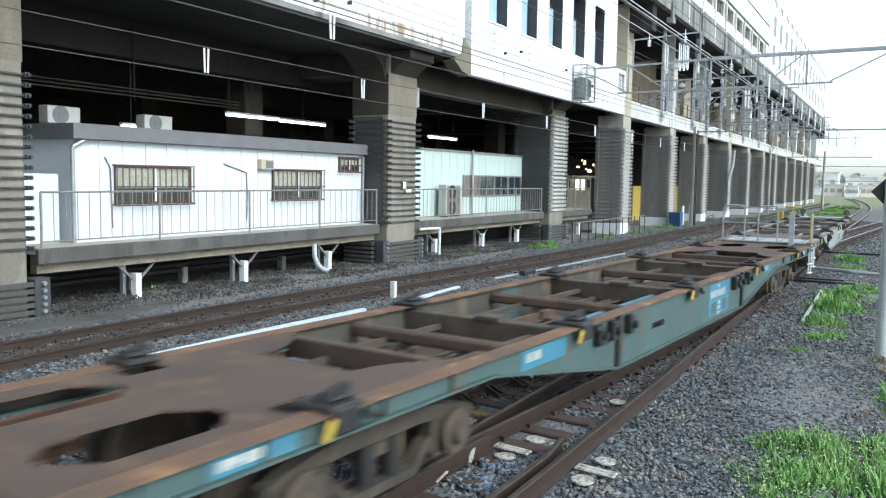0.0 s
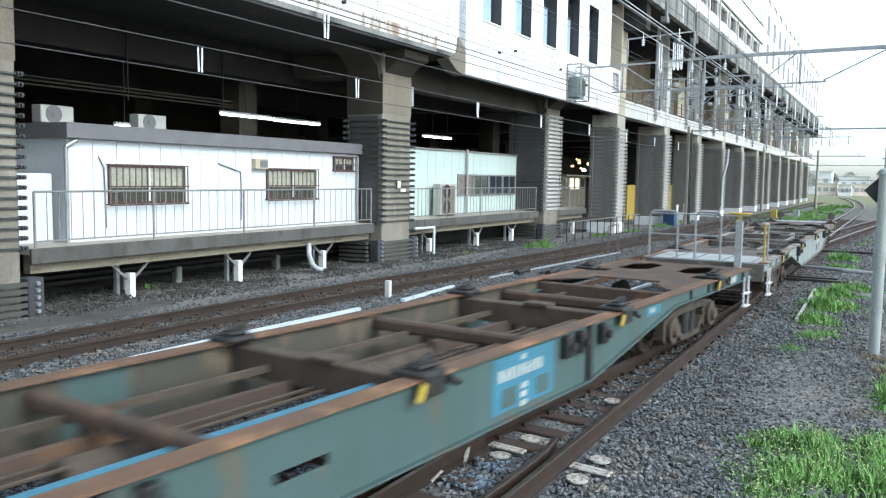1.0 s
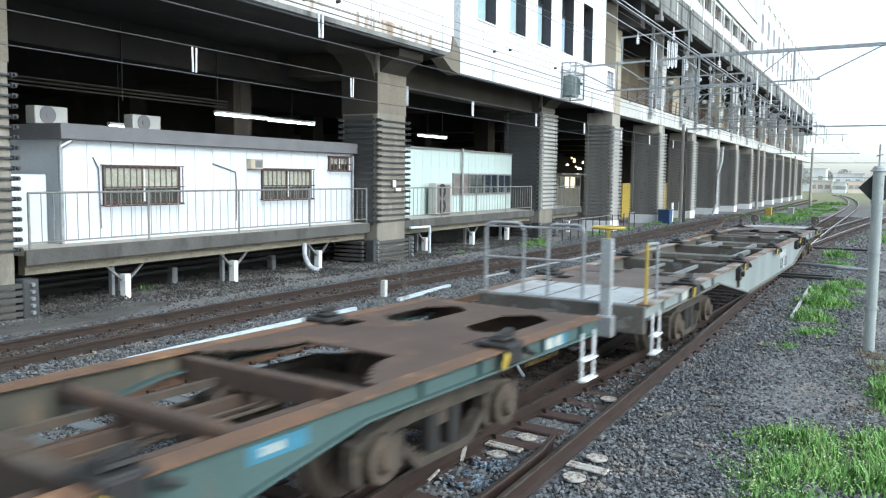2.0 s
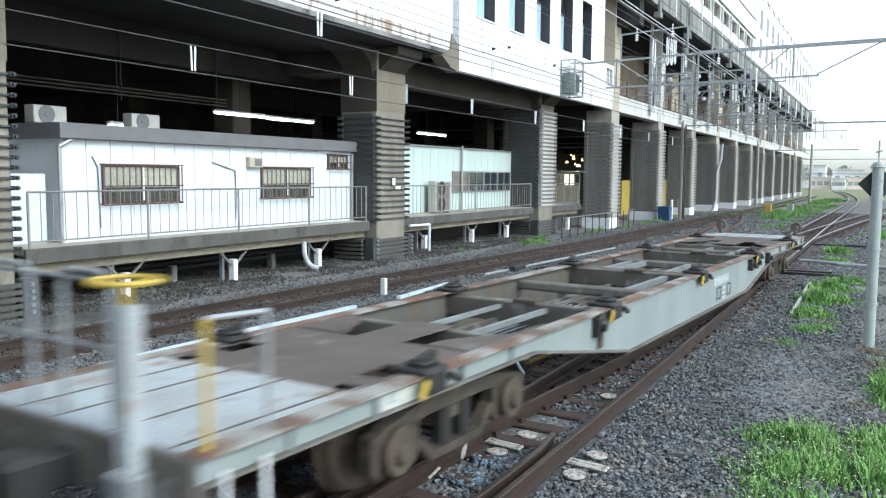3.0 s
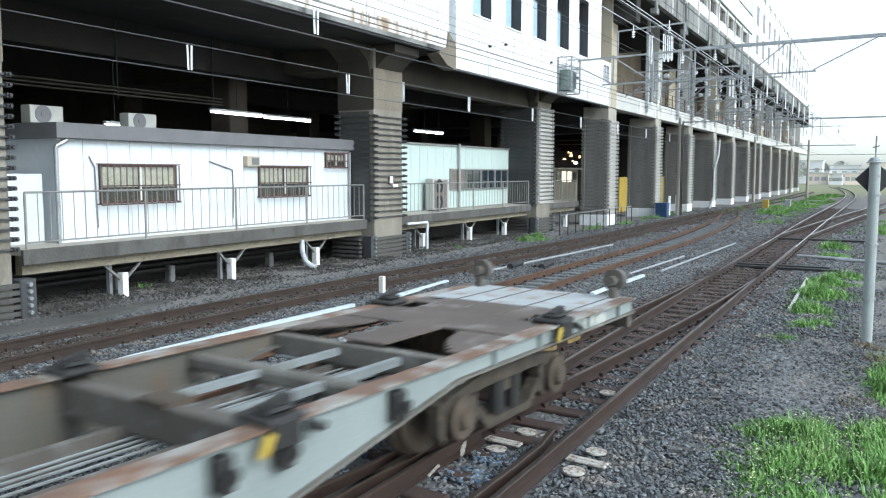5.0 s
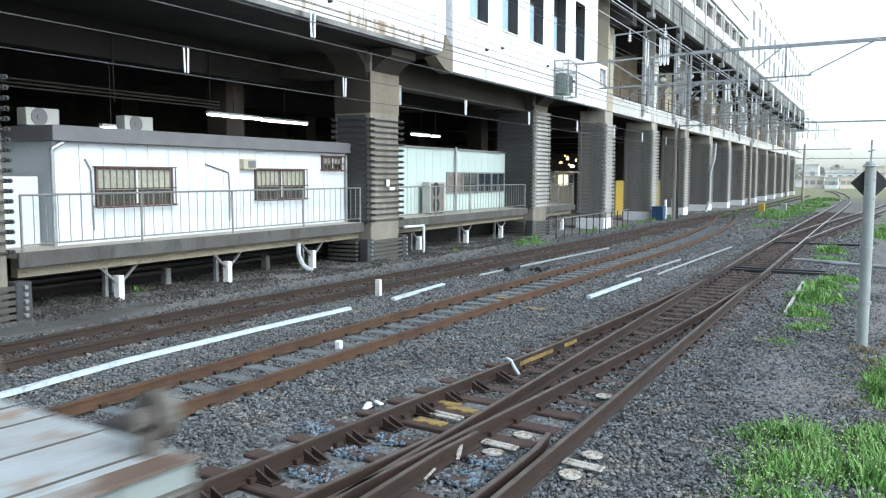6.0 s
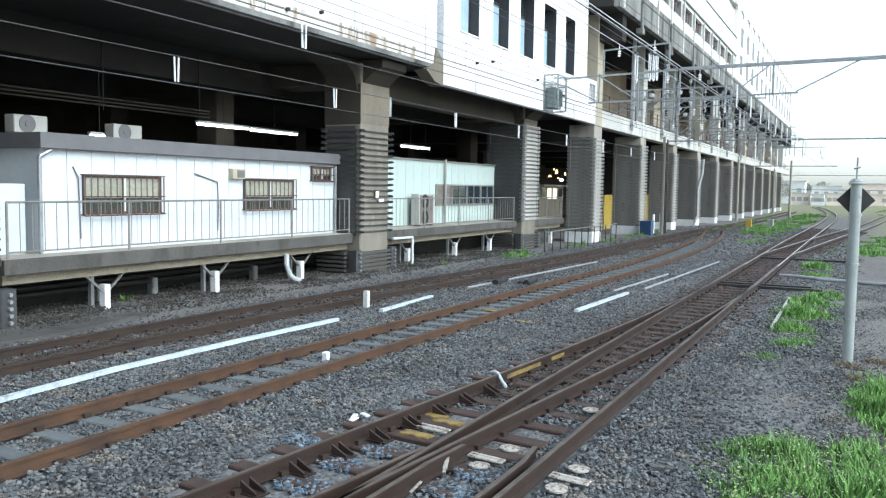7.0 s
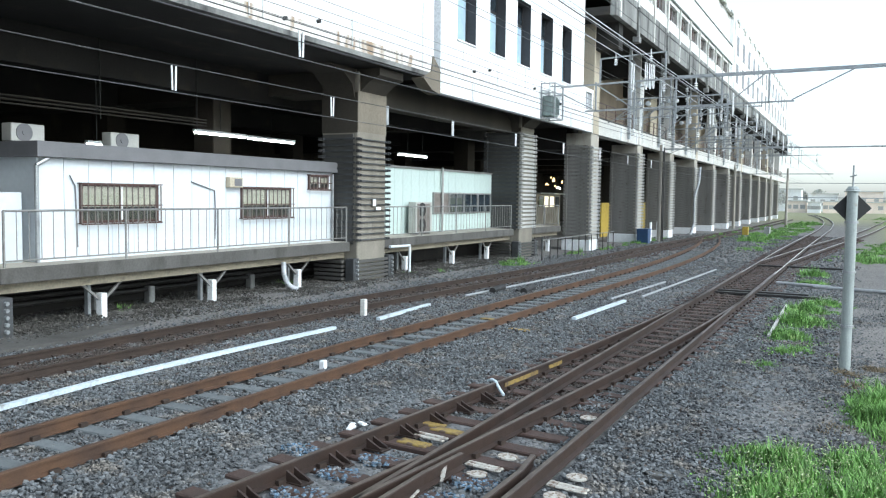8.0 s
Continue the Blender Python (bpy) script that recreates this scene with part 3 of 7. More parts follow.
bm = made(box, -25, 24.1, YF - 0.02, YF + 0.4, 6.72, 6.85)
tagged(part("trim_drip_edge", bm, STAINED), "stained concrete drip edge below the white wall", "trim", kind="structure")
bm = bmesh.new()
prism(bm, [(23.3, 6.62), (23.9, 6.3), (24.5, 6.2), (24.5, 7.0), (24.0, 7.4), (23.9, 6.9)], "y", YF - 0.06, YF + 0.4)
tagged(part("trim_corner_block", bm, HEAD_STAIN), "stained concrete corner block at a joint", "trim", kind="structure")

WINS = [(25.87, 27.42), (28.65, 30.2), (31.4, 32.94), (34.18, 35.74), (37.05, 38.45)]
wall2 = thing("wall_station", "white-painted station wall with five tall dark windows", "wall", kind="structure")
zb, zt = 8.3, 10.95
part("lower_wall", made(box, 24.6, 40.45, YF, YF + 0.3, 6.28, zb), WHITE_WALL, wall2)
part("upper_wall", made(box, 24.6, 40.45, YF, YF + 0.3, zt, 19), WHITE_WALL, wall2)
edges = [24.6] + [v for w in WINS for v in w] + [40.45]
for a, b in zip(edges[::2], edges[1::2]):
    part("wall_pier", made(box, a, b, YF, YF + 0.3, zb, zt), WHITE_WALL, wall2)
YG = YF + 0.38
for a, b in WINS:
    w = thing("window", "tall deep-set dark window in a white wall", "window", "tall station windows", "structure")
    fr = bmesh.new()
    for x0, x1, z0, z1 in ((a, a + 0.07, zb, zt), (b - 0.07, b, zb, zt), (a + 0.07, b - 0.07, zb, zb + 0.08), (a + 0.07, b - 0.07, zt - 0.08, zt), (a + 0.07, b - 0.07, 10.0, 10.1), (a + 0.36, a + 0.42, zb + 0.08, 10.0)):
        box(fr, x0, x1, YG, YG + 0.06, z0, z1)
    part("window_frame", fr, BLACK, w)
    part("pane", made(box, a + 0.07, a + 0.36, YG + 0.03, YG + 0.04, zb + 0.08, 10.0), SKY_PANE, w, "pane with the pale blue sky reflection painted on")
    part("pane", made(box, a + 0.42, b - 0.07, YG + 0.03, YG + 0.04, zb + 0.08, 10.0), SKY_PANE, w, "pane with the pale blue sky reflection painted on")
    part("pane", made(box, a + 0.07, b - 0.07, YG + 0.03, YG + 0.04, 10.1, zt - 0.08), GLASS, w)
    # Dark linings cover the white wall edge to paint the recess's shade.
    part("reveal", made(box, b - 0.015, b - 0.002, YF + 0.012, YG - 0.002, zb, zt), REVEAL, w, "lining that paints the reveal's shade dark grey")
    part("reveal", made(box, a + 0.002, b - 0.016, YF + 0.012, YG - 0.002, zt - 0.015, zt - 0.002), REVEAL, w)
    part("window_sill", made(box, a - 0.04, b + 0.04, YF - 0.05, YG, zb - 0.05, zb - 0.003), WHITE_WALL, w)
    # Unseen black sheet stands in for the dark room behind the panes.
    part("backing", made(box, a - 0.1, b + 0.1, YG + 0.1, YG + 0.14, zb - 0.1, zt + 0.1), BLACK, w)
# thin conduits and black wire knobs on the white walls
for x, z0, z1 in ((14.9, 6.9, 7.6), (15.4, 6.9, 7.5), (19.2, 6.9, 7.9), (19.6, 6.9, 7.4), (23.3, 6.9, 9.0), (26.3, 7.0, 8.2), (29.4, 7.0, 8.2), (32.3, 7.0, 8.2), (35.3, 6.5, 8.2)):
    solid("conduit", made(rod, (x, YF - 0.04, z0), (x, YF - 0.04, z1), 0.022, 6), WHITE_WALL, "thin white conduit on the station wall", "conduit", "wall conduits")
for x, z in ((16.2, 7.1), (17.6, 7.3), (27.2, 7.35), (28.6, 7.6), (33.4, 7.5), (36.8, 7.2)):
    solid("wall_insulator", made(rod, (x, YF - 0.1, z), (x, YF, z), 0.05, 8), BLACK, "small black wire knob on the station wall", "wall insulator", "wall insulators")

# open gallery storey beyond
X3, XE = 40.45, 168.0
YU = 11.2          # face of the overhanging upper deck
solid("ledge_band", made(box, X3 + 1.6, XE, YF - 0.02, YF + 0.5, 6.2, 7.1), LEDGE, "pale concrete ledge band along the gallery", "concrete band", kind="structure")
solid("gallery_floor", made(box, X3, XE, YF + 0.5, 22, 6.6, 7.0), CONCRETE, "concrete floor of the open gallery", "floor", kind="structure")
solid("wall_gallery", made(box, X3, XE, 16.6, 16.9, 7.0, 12.0), GALLERY, "tan rendered wall set back behind the gallery", "wall", kind="structure")
# Upper deck's underside and beams painted dark for their shade.
solid("gallery_ceiling", made(box, X3, XE - 20, YU + 0.3, 22, 12.0, 12.4), CONCRETE_SHADED, "dark underside of the upper deck", "ceiling", kind="structure")
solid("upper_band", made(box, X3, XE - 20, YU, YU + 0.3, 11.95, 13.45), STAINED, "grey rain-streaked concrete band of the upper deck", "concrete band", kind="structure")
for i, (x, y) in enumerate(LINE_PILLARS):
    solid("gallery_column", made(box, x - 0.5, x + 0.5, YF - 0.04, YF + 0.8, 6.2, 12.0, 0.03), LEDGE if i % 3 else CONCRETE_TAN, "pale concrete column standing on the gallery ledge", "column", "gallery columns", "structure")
    solid("gallery_cross_beam", made(box, x - 0.4, x + 0.4, YU + 0.35, 16.6, 10.6, 12.0), CONCRETE_SHADED, "dark concrete beam under the upper deck", "concrete beam", "gallery cross beams", "structure")
    if i % 2 == 0:
        solid("gallery_infill_wall", made(box, x + 1.2, x + 3.4, YF + 2.0, YF + 2.2, 7.0, 12.0), CONCRETE_TAN, "tan rendered wall panel in the gallery", "wall panel", "gallery wall panels", "structure")
    rail = thing("gallery_railing", "thin brown steel railing along the gallery ledge", "railing", "gallery railings")
    for k in range(5):
        part("post", made(rod, (x + 1 + k * 2.0, YF + 0.3, 7.1), (x + 1 + k * 2.0, YF + 0.3, 8.1), 0.03, 6), BROWN, rail)
    for z in (7.45, 7.8, 8.1):
        part("bar", made(rod, (x + 0.7, YF + 0.3, z), (x + 9.3, YF + 0.3, z), 0.022, 6), BROWN, rail)
# upper storey with square windows, and the plain white wall over them
XU = 80.5
# Brown pane colour stands in for the dim rooms behind the openings.
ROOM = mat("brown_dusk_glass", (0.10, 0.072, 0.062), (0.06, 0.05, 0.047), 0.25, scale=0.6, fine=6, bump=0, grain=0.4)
COPING = mat("grey_green_flashing", (0.16, 0.185, 0.165), (0.11, 0.125, 0.115), 0.6, scale=1.5, fine=20, bump=0.05)
up = thing("wall_upper_storey", "white upper storey with a row of square windows", "wall", kind="structure")
part("sill_wall", made(box, X3, XU, YU + 0.02, YU + 0.3, 13.45, 14.1), WHITE_WALL, up)
part("head_wall", made(box, X3, XU, YU + 0.02, YU + 0.3, 15.2, 15.42), WHITE_WALL, up)
part("eave", made(box, X3, XU + 0.1, YU - 0.1, YU + 0.3, 15.42, 15.52), COPING, up, "thin grey-green metal flashing")
part("upper_wall", made(box, X3, XU + 0.3, YU + 0.01, YU + 0.3, 15.52, 17.1), WHITE_WALL, up)
part("coping", made(box, X3, XU + 0.34, YU - 0.06, YU + 0.3, 17.1, 17.17), COPING, up, "thin dark metal coping")
x = X3
while x < XU:
    part("wall_pier", made(box, x, min(XU, x + 1.5), YU + 0.06, YU + 0.3, 14.1, 15.2), PALE_HOOP, up, "grey set-back pier between windows")
    part("rib", made(box, x + 0.6, x + 0.85, YU - 0.06, YU + 0.02, 12.0, 15.42), LEDGE, up)
    if x + 1.5 < XU - 1:
        w = thing("window", "dark brown square window high on the station", "window", "upper storey windows", "structure")
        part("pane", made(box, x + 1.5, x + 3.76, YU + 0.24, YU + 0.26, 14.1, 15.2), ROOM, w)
        part("window_frame", made(box, x + 2.6, x + 2.66, YU + 0.19, YU + 0.23, 14.1, 15.2), BROWN, w)
        part("window_sill", made(box, x + 1.5, x + 3.76, YU - 0.02, YU + 0.2, 14.103, 14.16), WHITE_WALL, w)
    x += 3.76
# Unseen wall added behind the panes, dark like the shaded interior.
solid("wall_behind_windows", made(box, X3, XU, YU + 0.6, YU + 0.8, 13.45, 15.4), CONCRETE_SHADED, "added unseen dark wall behind the upper windows", "wall", kind="structure")
solid("upper_deck_floor", made(box, X3, XE - 20, YU + 0.3, 22, 13.0, 13.4), CONCRETE_SHADED, "concrete floor of the upper deck", "floor", kind="structure")
# stains and downpipes on the grey band of the upper deck
for k in range(14):
    x = X3 + 4.2 + k * 7.5
    bp_ = thing("band_bracket", "grey concrete bracket on the upper deck band", "bracket", "upper deck brackets", "structure")
    part("stem", made(box, x, x + 0.35, YU - 0.12, YU - 0.003, 11.5, 13.2, 0.02), STAINED, bp_)
    part("foot", made(box, x - 0.1, x + 0.45, YU - 0.16, YU + 0.2, 11.3, 11.6, 0.02), STAINED, bp_)
# far tall block
tall = thing("wall_far_block", "tall white block with narrow slit windows", "wall", kind="structure")
YT = YU + 0.34
part("face", made(box, 58.0, XE - 20, YT, YT + 0.3, 13.45, 20.0), WHITE_WALL, tall)
part("face", made(box, XU + 0.7, XE - 20, YU + 0.02, YT - 0.003, 13.45, 20.0), WHITE_WALL, tall)
part("roof", made(box, 58.0, XE - 20, YU + 0.05, YT + 1.4, 20.0, 20.12), LEDGE, tall)
slit = None
for row, h in ((14.2, 1.95), (16.85, 1.85)):
    for k in range(14):
        m = pose(84.6 + k * 4.5, YU + 0.012, row)
        if slit is None:
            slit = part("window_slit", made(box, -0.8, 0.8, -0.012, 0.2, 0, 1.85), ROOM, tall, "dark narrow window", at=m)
        else:
            again(slit, m)
for k in range(15):
    part("rib", made(box, 82.2 + k * 4.5, 82.34 + k * 4.5, YU - 0.03, YU + 0.017, 13.5, 19.98), LEDGE, tall)
vent0 = None
for k in range(16):
    m = pose(75.2 + k * 4.5, YU - 0.1, 19.75)
    if vent0 is None:
        bm = made(box, -0.7, 0.7, -0.02, 0.14, 0.2, 0.42, 0.02)
        box(bm, 0.3, 0.7, -0.02, 0.14, -0.15, 0.2, 0.02)
        vent0 = part("roof_vent", bm, LEDGE, tall, "grey hooked roof vent", at=m)
    else:
        again(vent0, m)
# end of the white station wall: low white parapet, small window, grey louvres
endw = thing("wall_end_bay", "white wall bay with a small barred window", "wall", kind="structure")
part("lower_wall", made(box, 40.46, 42.24, YF + 0.002, YF + 0.3, 6.28, 7.4), WHITE_WALL, endw)
part("wall_pier", made(box, 40.46, 40.95, YF + 0.002, YF + 0.3, 7.4, 8.3), WHITE_WALL, endw)
part("wall_pier", made(box, 42.02, 42.24, YF + 0.002, YF + 0.3, 7.4, 8.3), WHITE_WALL, endw)
part("head_wall", made(box, 40.46, 42.24, YF + 0.002, YF + 0.3, 8.3, 8.5), WHITE_WALL, endw)
w = thing("window", "small window with white bars in the station wall", "window", kind="structure")
part("pane", made(box, 40.95, 42.02, YF + 0.2, YF + 0.22, 7.4, 8.3), REVEAL, w)
for k in range(3):
    part("window_bar", made(box, 41.2 + k * 0.27, 41.28 + k * 0.27, YF + 0.1, YF + 0.15, 7.4, 8.3), WHITE_PAINT, w)
lv = thing("louvre_panel", "grey metal louvre panel set back in the gallery", "louvre", kind="structure")
part("frame", made(box, 40.6, 43.3, 13.5, 13.6, 8.5, 10.7), REVEAL, lv)
for k in range(12):
    part("slat", made(box, 40.7, 43.2, 13.44, 13.497, 8.6 + k * 0.17, 8.7 + k * 0.17), PALE_HOOP, lv)

# ---------------- walkway ----------------
YW = 14.15
GIRDER = mat("tan_girder_paint", (0.27, 0.24, 0.175), (0.19, 0.165, 0.12), 0.7, scale=1.2, fine=25, bump=0.15, c3=(0.12, 0.1, 0.075), amount=0.34, streak=0.4)


def walkway(x0, x1, legs, ztop):
    w = thing("walkway", "raised concrete walkway on white posts with a metal railing", "walkway", "raised walkways")
    part("deck", made(box, x0, x1, YW, 16.0, ztop - 0.12, ztop), CONCRETE, w)
    part("edge_beam", made(box, x0, x1, YW - 0.06, YW + 0.02, ztop - 0.3, ztop - 0.004, 0.01), WEATHERED, w, "weathered grey edge beam")
    part("girder", made(box, x0 + 0.1, x1, YW + 0.15, YW + 0.35, ztop - 0.5, ztop - 0.12), GIRDER, w, "tan steel girder below the deck")
    for x in legs:
        part("leg", made(box, x - 0.075, x + 0.075, YW + 0.22, YW + 0.4, -0.3, ztop - 0.72, 0.01), WHITE_PAINT, w, "white-painted post")
        part("leg", made(box, x - 0.2, x - 0.12, YW + 0.5, YW + 0.6, -0.3, ztop - 0.5), GALV, w)
        br = bmesh.new()
        for s in (-1, 1):
            bar(br, (x + s * 0.08, YW + 0.3, ztop - 0.85), (x + s * 0.5, YW + 0.3, ztop - 0.5), 0.05, 0.05)
        part("brace", br, ALU, w)
    return w


def railing(x0, x1, ztop):
    r = thing("railing", "weathered metal railing with thin upright bars", "railing", "walkway railings")
    z1 = ztop + 1.07
    part("top_rail", made(rod, (x0, YW + 0.05, z1), (x1, YW + 0.05, z1), 0.022), ALU, r)
    part("low_rail", made(rod, (x0, YW + 0.05, ztop + 0.12), (x1, YW + 0.05, ztop + 0.12), 0.016, 6), ALU, r)
    n = max(1, round((x1 - x0) / 2.85))
    for k in range(n + 1):
        x = x0 + (x1 - x0) * k / n
        part("post", made(rod, (x, YW + 0.05, ztop), (x, YW + 0.05, z1), 0.026), ALU, r)
    b = None
    k, step = 0, 0.265
    while x0 + k * step < x1:
        m = pose(x0 + k * step, YW + 0.05, ztop + 0.12)
        b = again(b, m) if b else part("bar", made(rod, (0, 0, 0), (0, 0, 0.95), 0.009, 5), ALU, r, at=m)
        k += 1


walkway(9.55, 21.12, (12.1, 15.45, 18.95), 1.33)
railing(9.7, 21.08, 1.33)
walkway(23.05, 34.6, (25.2, 29.0, 32.4), 1.33)
railing(23.15, 34.5, 1.33)
walkway(36.6, 41.2, (37.6, 40.2), 1.31)
railing(36.7, 41.1, 1.31)


AC_BODY = mat("aged_ivory_casing", (0.46, 0.46, 0.43), (0.38, 0.38, 0.355), 0.6, scale=2, fine=30, bump=0.03, grain=0.4)


def ac_unit(x, y, z, w=0.8, h=0.6, fans=1, turn=0):
    a = thing("air_conditioner", "white outdoor air conditioning unit with a fan grille", "air conditioner", "outdoor units", at=pose(x, y, z, 0, 0, turn))
    part("case", made(box, -w / 2, w / 2, 0, 0.32, 0.05, h, 0.015), AC_BODY, a)
    if fans == 2:
        part("front_grille", made(box, -w / 2 + 0.1, w / 2 - 0.16, -0.008, -0.001, 0.1, h - 0.06), GRILLE, a, "dusty brown front grille")
    for k in range(fans):
        zc = 0.05 + (h - 0.05) * (k + 0.5) / fans
        r = min(w * 0.34, (h / fans) * 0.45)
        bm = bmesh.new()
        rod(bm, (-w * 0.12, -0.016, zc), (-w * 0.12, 0.006, zc), r, 20)
        g = part("fan_grille", bm, GREY_PAINT if fans == 1 else DARK, a, "round dark fan grille")
        part("fan_hub", made(rod, (-w * 0.12, -0.03, zc), (-w * 0.12, -0.016, zc), r * 0.3, 12), GREY_PAINT, g)
    for s in (-1, 1):
        part("foot", made(box, s * w * 0.35 - 0.04, s * w * 0.35 + 0.04, 0, 0.32, 0, 0.05), GREY_PAINT, a)


def barred_window(x0, x1, z0, z1, y, bars):
    w = thing("window", "brown-framed sliding window behind a security grille", "window", "office windows", "structure")
    fr = bmesh.new()
    for a, b, c, d in ((x0, x0 + 0.06, z0, z1), (x1 - 0.06, x1, z0, z1), (x0 + 0.06, x1 - 0.06, z0, z0 + 0.06), (x0 + 0.06, x1 - 0.06, z1 - 0.06, z1), ((x0 + x1) / 2 - 0.03, (x0 + x1) / 2 + 0.03, z0 + 0.06, z1 - 0.06)):
        box(fr, a, b, y - 0.05, y + 0.02, c, d)
    part("window_frame", fr, BROWN, w)
    zm = z0 + (z1 - z0) * 0.42
    xm = (x0 + x1) / 2
    for a, b, d in ((x0 + 0.06, xm - 0.03, 0.0), (xm + 0.03, x1 - 0.06, 0.008)):
        part("pane", made(box, a, b, y - 0.022 + d, y - 0.016 + d, z0 + 0.06, z1 - 0.06), GLASS_CLEAR, w)
        part("blind", made(box, a, b, y - 0.008, y - 0.004, zm, z1 - 0.06), CURTAIN, w, "cream blind drawn halfway behind the pane")
        # Dark sheet paints the unlit room below the blind.
        part("dark_room", made(box, a, b, y - 0.007, y - 0.003, z0 + 0.06, zm - 0.003), REVEAL, w)
    part("stile", made(box, xm - 0.025, xm + 0.025, y - 0.06, y - 0.051, z0 + 0.06, z1 - 0.06), WHITE_PAINT, w, "pale aluminium middle stile")
    gr = thing("window_grille", "brown metal security grille over a window", "window grille", "window grilles")
    for z in (z0 - 0.02, (z0 * 0.55 + z1 * 0.45), z1 - 0.0):
        part("cross_bar", made(bar, (x0 - 0.04, y - 0.13, z), (x1 + 0.04, y - 0.13, z), 0.025, 0.025), BROWN, gr)
    b = None
    for k in range(bars + 1):
        m = pose(x0 - 0.02 + (x1 - x0 + 0.04) * k / bars, y - 0.11, z0 - 0.02)
        b = again(b, m) if b else part("bar", made(box, -0.011, 0.011, -0.011, 0.011, 0, z1 - z0), GRILLE, gr, at=m)
    for s in (x0 - 0.03, x1 + 0.03):
        for z in (z0, z1):
            part("bracket", made(box, s - 0.012, s + 0.012, y - 0.12, y, z - 0.012, z + 0.012), BROWN, gr)


def prefab(x0, x1, y0, y1, z0, z1, wall, name, label, roof):
    p = thing(name, label, "prefab office")
    part("core", made(box, x0 + 0.02, x1 - 0.02, y0 + 0.024, y1, z0, z1), GREY_PAINT if roof else JACKET, p)
    part("end_panel", made(box, x0, x0 + 0.018, y0 + 0.03, y1, z0, z1), wall, p)
    n = round((x1 - x0) / 0.62)
    w = (x1 - x0) / n
    pan = None
    for k in range(n):
        m = pose(x0 + k * w, y0, z0)
        pan = again(pan, m) if pan else part("wall_panel", made(box, 0.006, w - 0.006, 0, 0.023, 0, z1 - z0, 0.003), wall, p, at=m)
    if roof:
        part("roof", made(box, x0 - 0.12, x1 + 0.1, y0 - 0.18, y1 + 0.1, z1, z1 + 0.32, 0.01), GREY_PAINT, p, "dark grey metal roof edge")
    else:
        part("roof", made(box, x0 - 0.05, x1 + 0.05, y0 - 0.06, y1, z1, z1 + 0.07), ALU, p)
    return p


YP = 14.8
o1 = prefab(10.87, 21.22, YP, 19.0, 1.33, 3.47, WHITE_PANEL, "prefab_office", "long white panelled prefab office with a grey roof", True)
bm = bmesh.new()
rod(bm, (10.8, YP - 0.06, 1.33), (10.8, YP - 0.06, 3.3), 0.045)
rod(bm, (10.8, YP - 0.06, 3.3), (11.05, YP - 0.1, 3.45), 0.045)
part("downpipe", bm, GALV, o1, "grey plastic downpipe")
bm = bmesh.new()
rod(bm, (21.1, YP - 0.06, 1.33), (21.1, YP - 0.06, 3.42), 0.045)
part("downpipe", bm, GALV, o1, "grey plastic downpipe")
solid("shed", made(box, 8.4, 10.7, YP + 0.25, 18.0, 1.33, 2.75, 0.02), WHITE_PANEL, "low white panelled shed beside the office", "shed")
barred_window(11.84, 14.0, 2.1, 2.96, YP, 13)
barred_window(16.9, 19.04, 2.12, 2.96, YP, 12)
barred_window(19.89, 20.91, 2.94, 3.37, YP, 6)
vent = thing("wall_vent", "small beige vent hood on the office wall", "vent")
part("hood", made(box, 16.33, 16.83, YP - 0.16, YP, 2.94, 3.21, 0.01), CONCRETE_TAN, vent)
part("louvre", made(box, 16.5, 16.78, YP - 0.168, YP - 0.161, 2.98, 3.17), GREY_PAINT, vent)
for pts in (((15.08, 3.06), (15.9, 2.85), (15.93, 2.2), (15.9, 1.6)), ((11.6, 3.12), (11.73, 2.89), (11.77, 1.6))):
    bm = bmesh.new()
    for a, b in zip(pts, pts[1:]):
        rod(bm, (a[0], YP - 0.03, a[1]), (b[0], YP - 0.03, b[1]), 0.015, 6)
    solid("cable", bm, GREY_PAINT, "grey cable clipped to the white wall", "cable", "wall cables")
ac_unit(11.55, 16.0, 3.79, 0.8, 0.43)
ac_unit(14.15, 16.0, 3.79, 0.86, 0.42)

o2 = prefab(23.3, 34.72, 15.3, 19, 1.33, 3.82, GREEN_PANEL, "prefab_annexe", "pale green panelled prefab annexe with a row of windows", False)
for k in range(4):
    w = thing("window", "aluminium-framed sliding window with dark glass", "window", "annexe windows", "structure")
    a = 28.85 + k * 1.43
    fr = bmesh.new()
    for x0, x1, z0, z1 in ((a, a + 0.06, 2.06, 2.94), (a + 1.34, a + 1.4, 2.06, 2.94), (a + 0.06, a + 1.34, 2.06, 2.12), (a + 0.06, a + 1.34, 2.88, 2.94), (a + 0.68, a + 0.72, 2.12, 2.88)):
        box(fr, x0, x1, 15.24, 15.32, z0, z1)
    part("window_frame", fr, ALU, w)
    part("pane", made(box, a + 0.06, a + 1.34, 15.275, 15.285, 2.12, 2.88), GRILLE if k == 0 else GLASS, w)
for x, z, a, b in ((22.1, 2.55, 0.09, 0.22), (22.35, 2.36, 0.15, 0.1)):
    solid("notice_plate", made(box, x - a, x + a, YC - 0.09, YC - 0.075, z - b / 2, z + b / 2, 0.004), WHITE_PAINT, "small blank white notice plate on a pillar", "notice plate", "notice plates")
solid("drain_pipe", made(rod, (29.55, 15.2, 1.33), (29.55, 15.2, 3.95), 0.05, 10), PALE_HOOP, "pale grey pipe standing against the annexe", "pipe")
ac_unit(27.25, 14.8, 1.33, 1.3, 1.22, 2, 0)
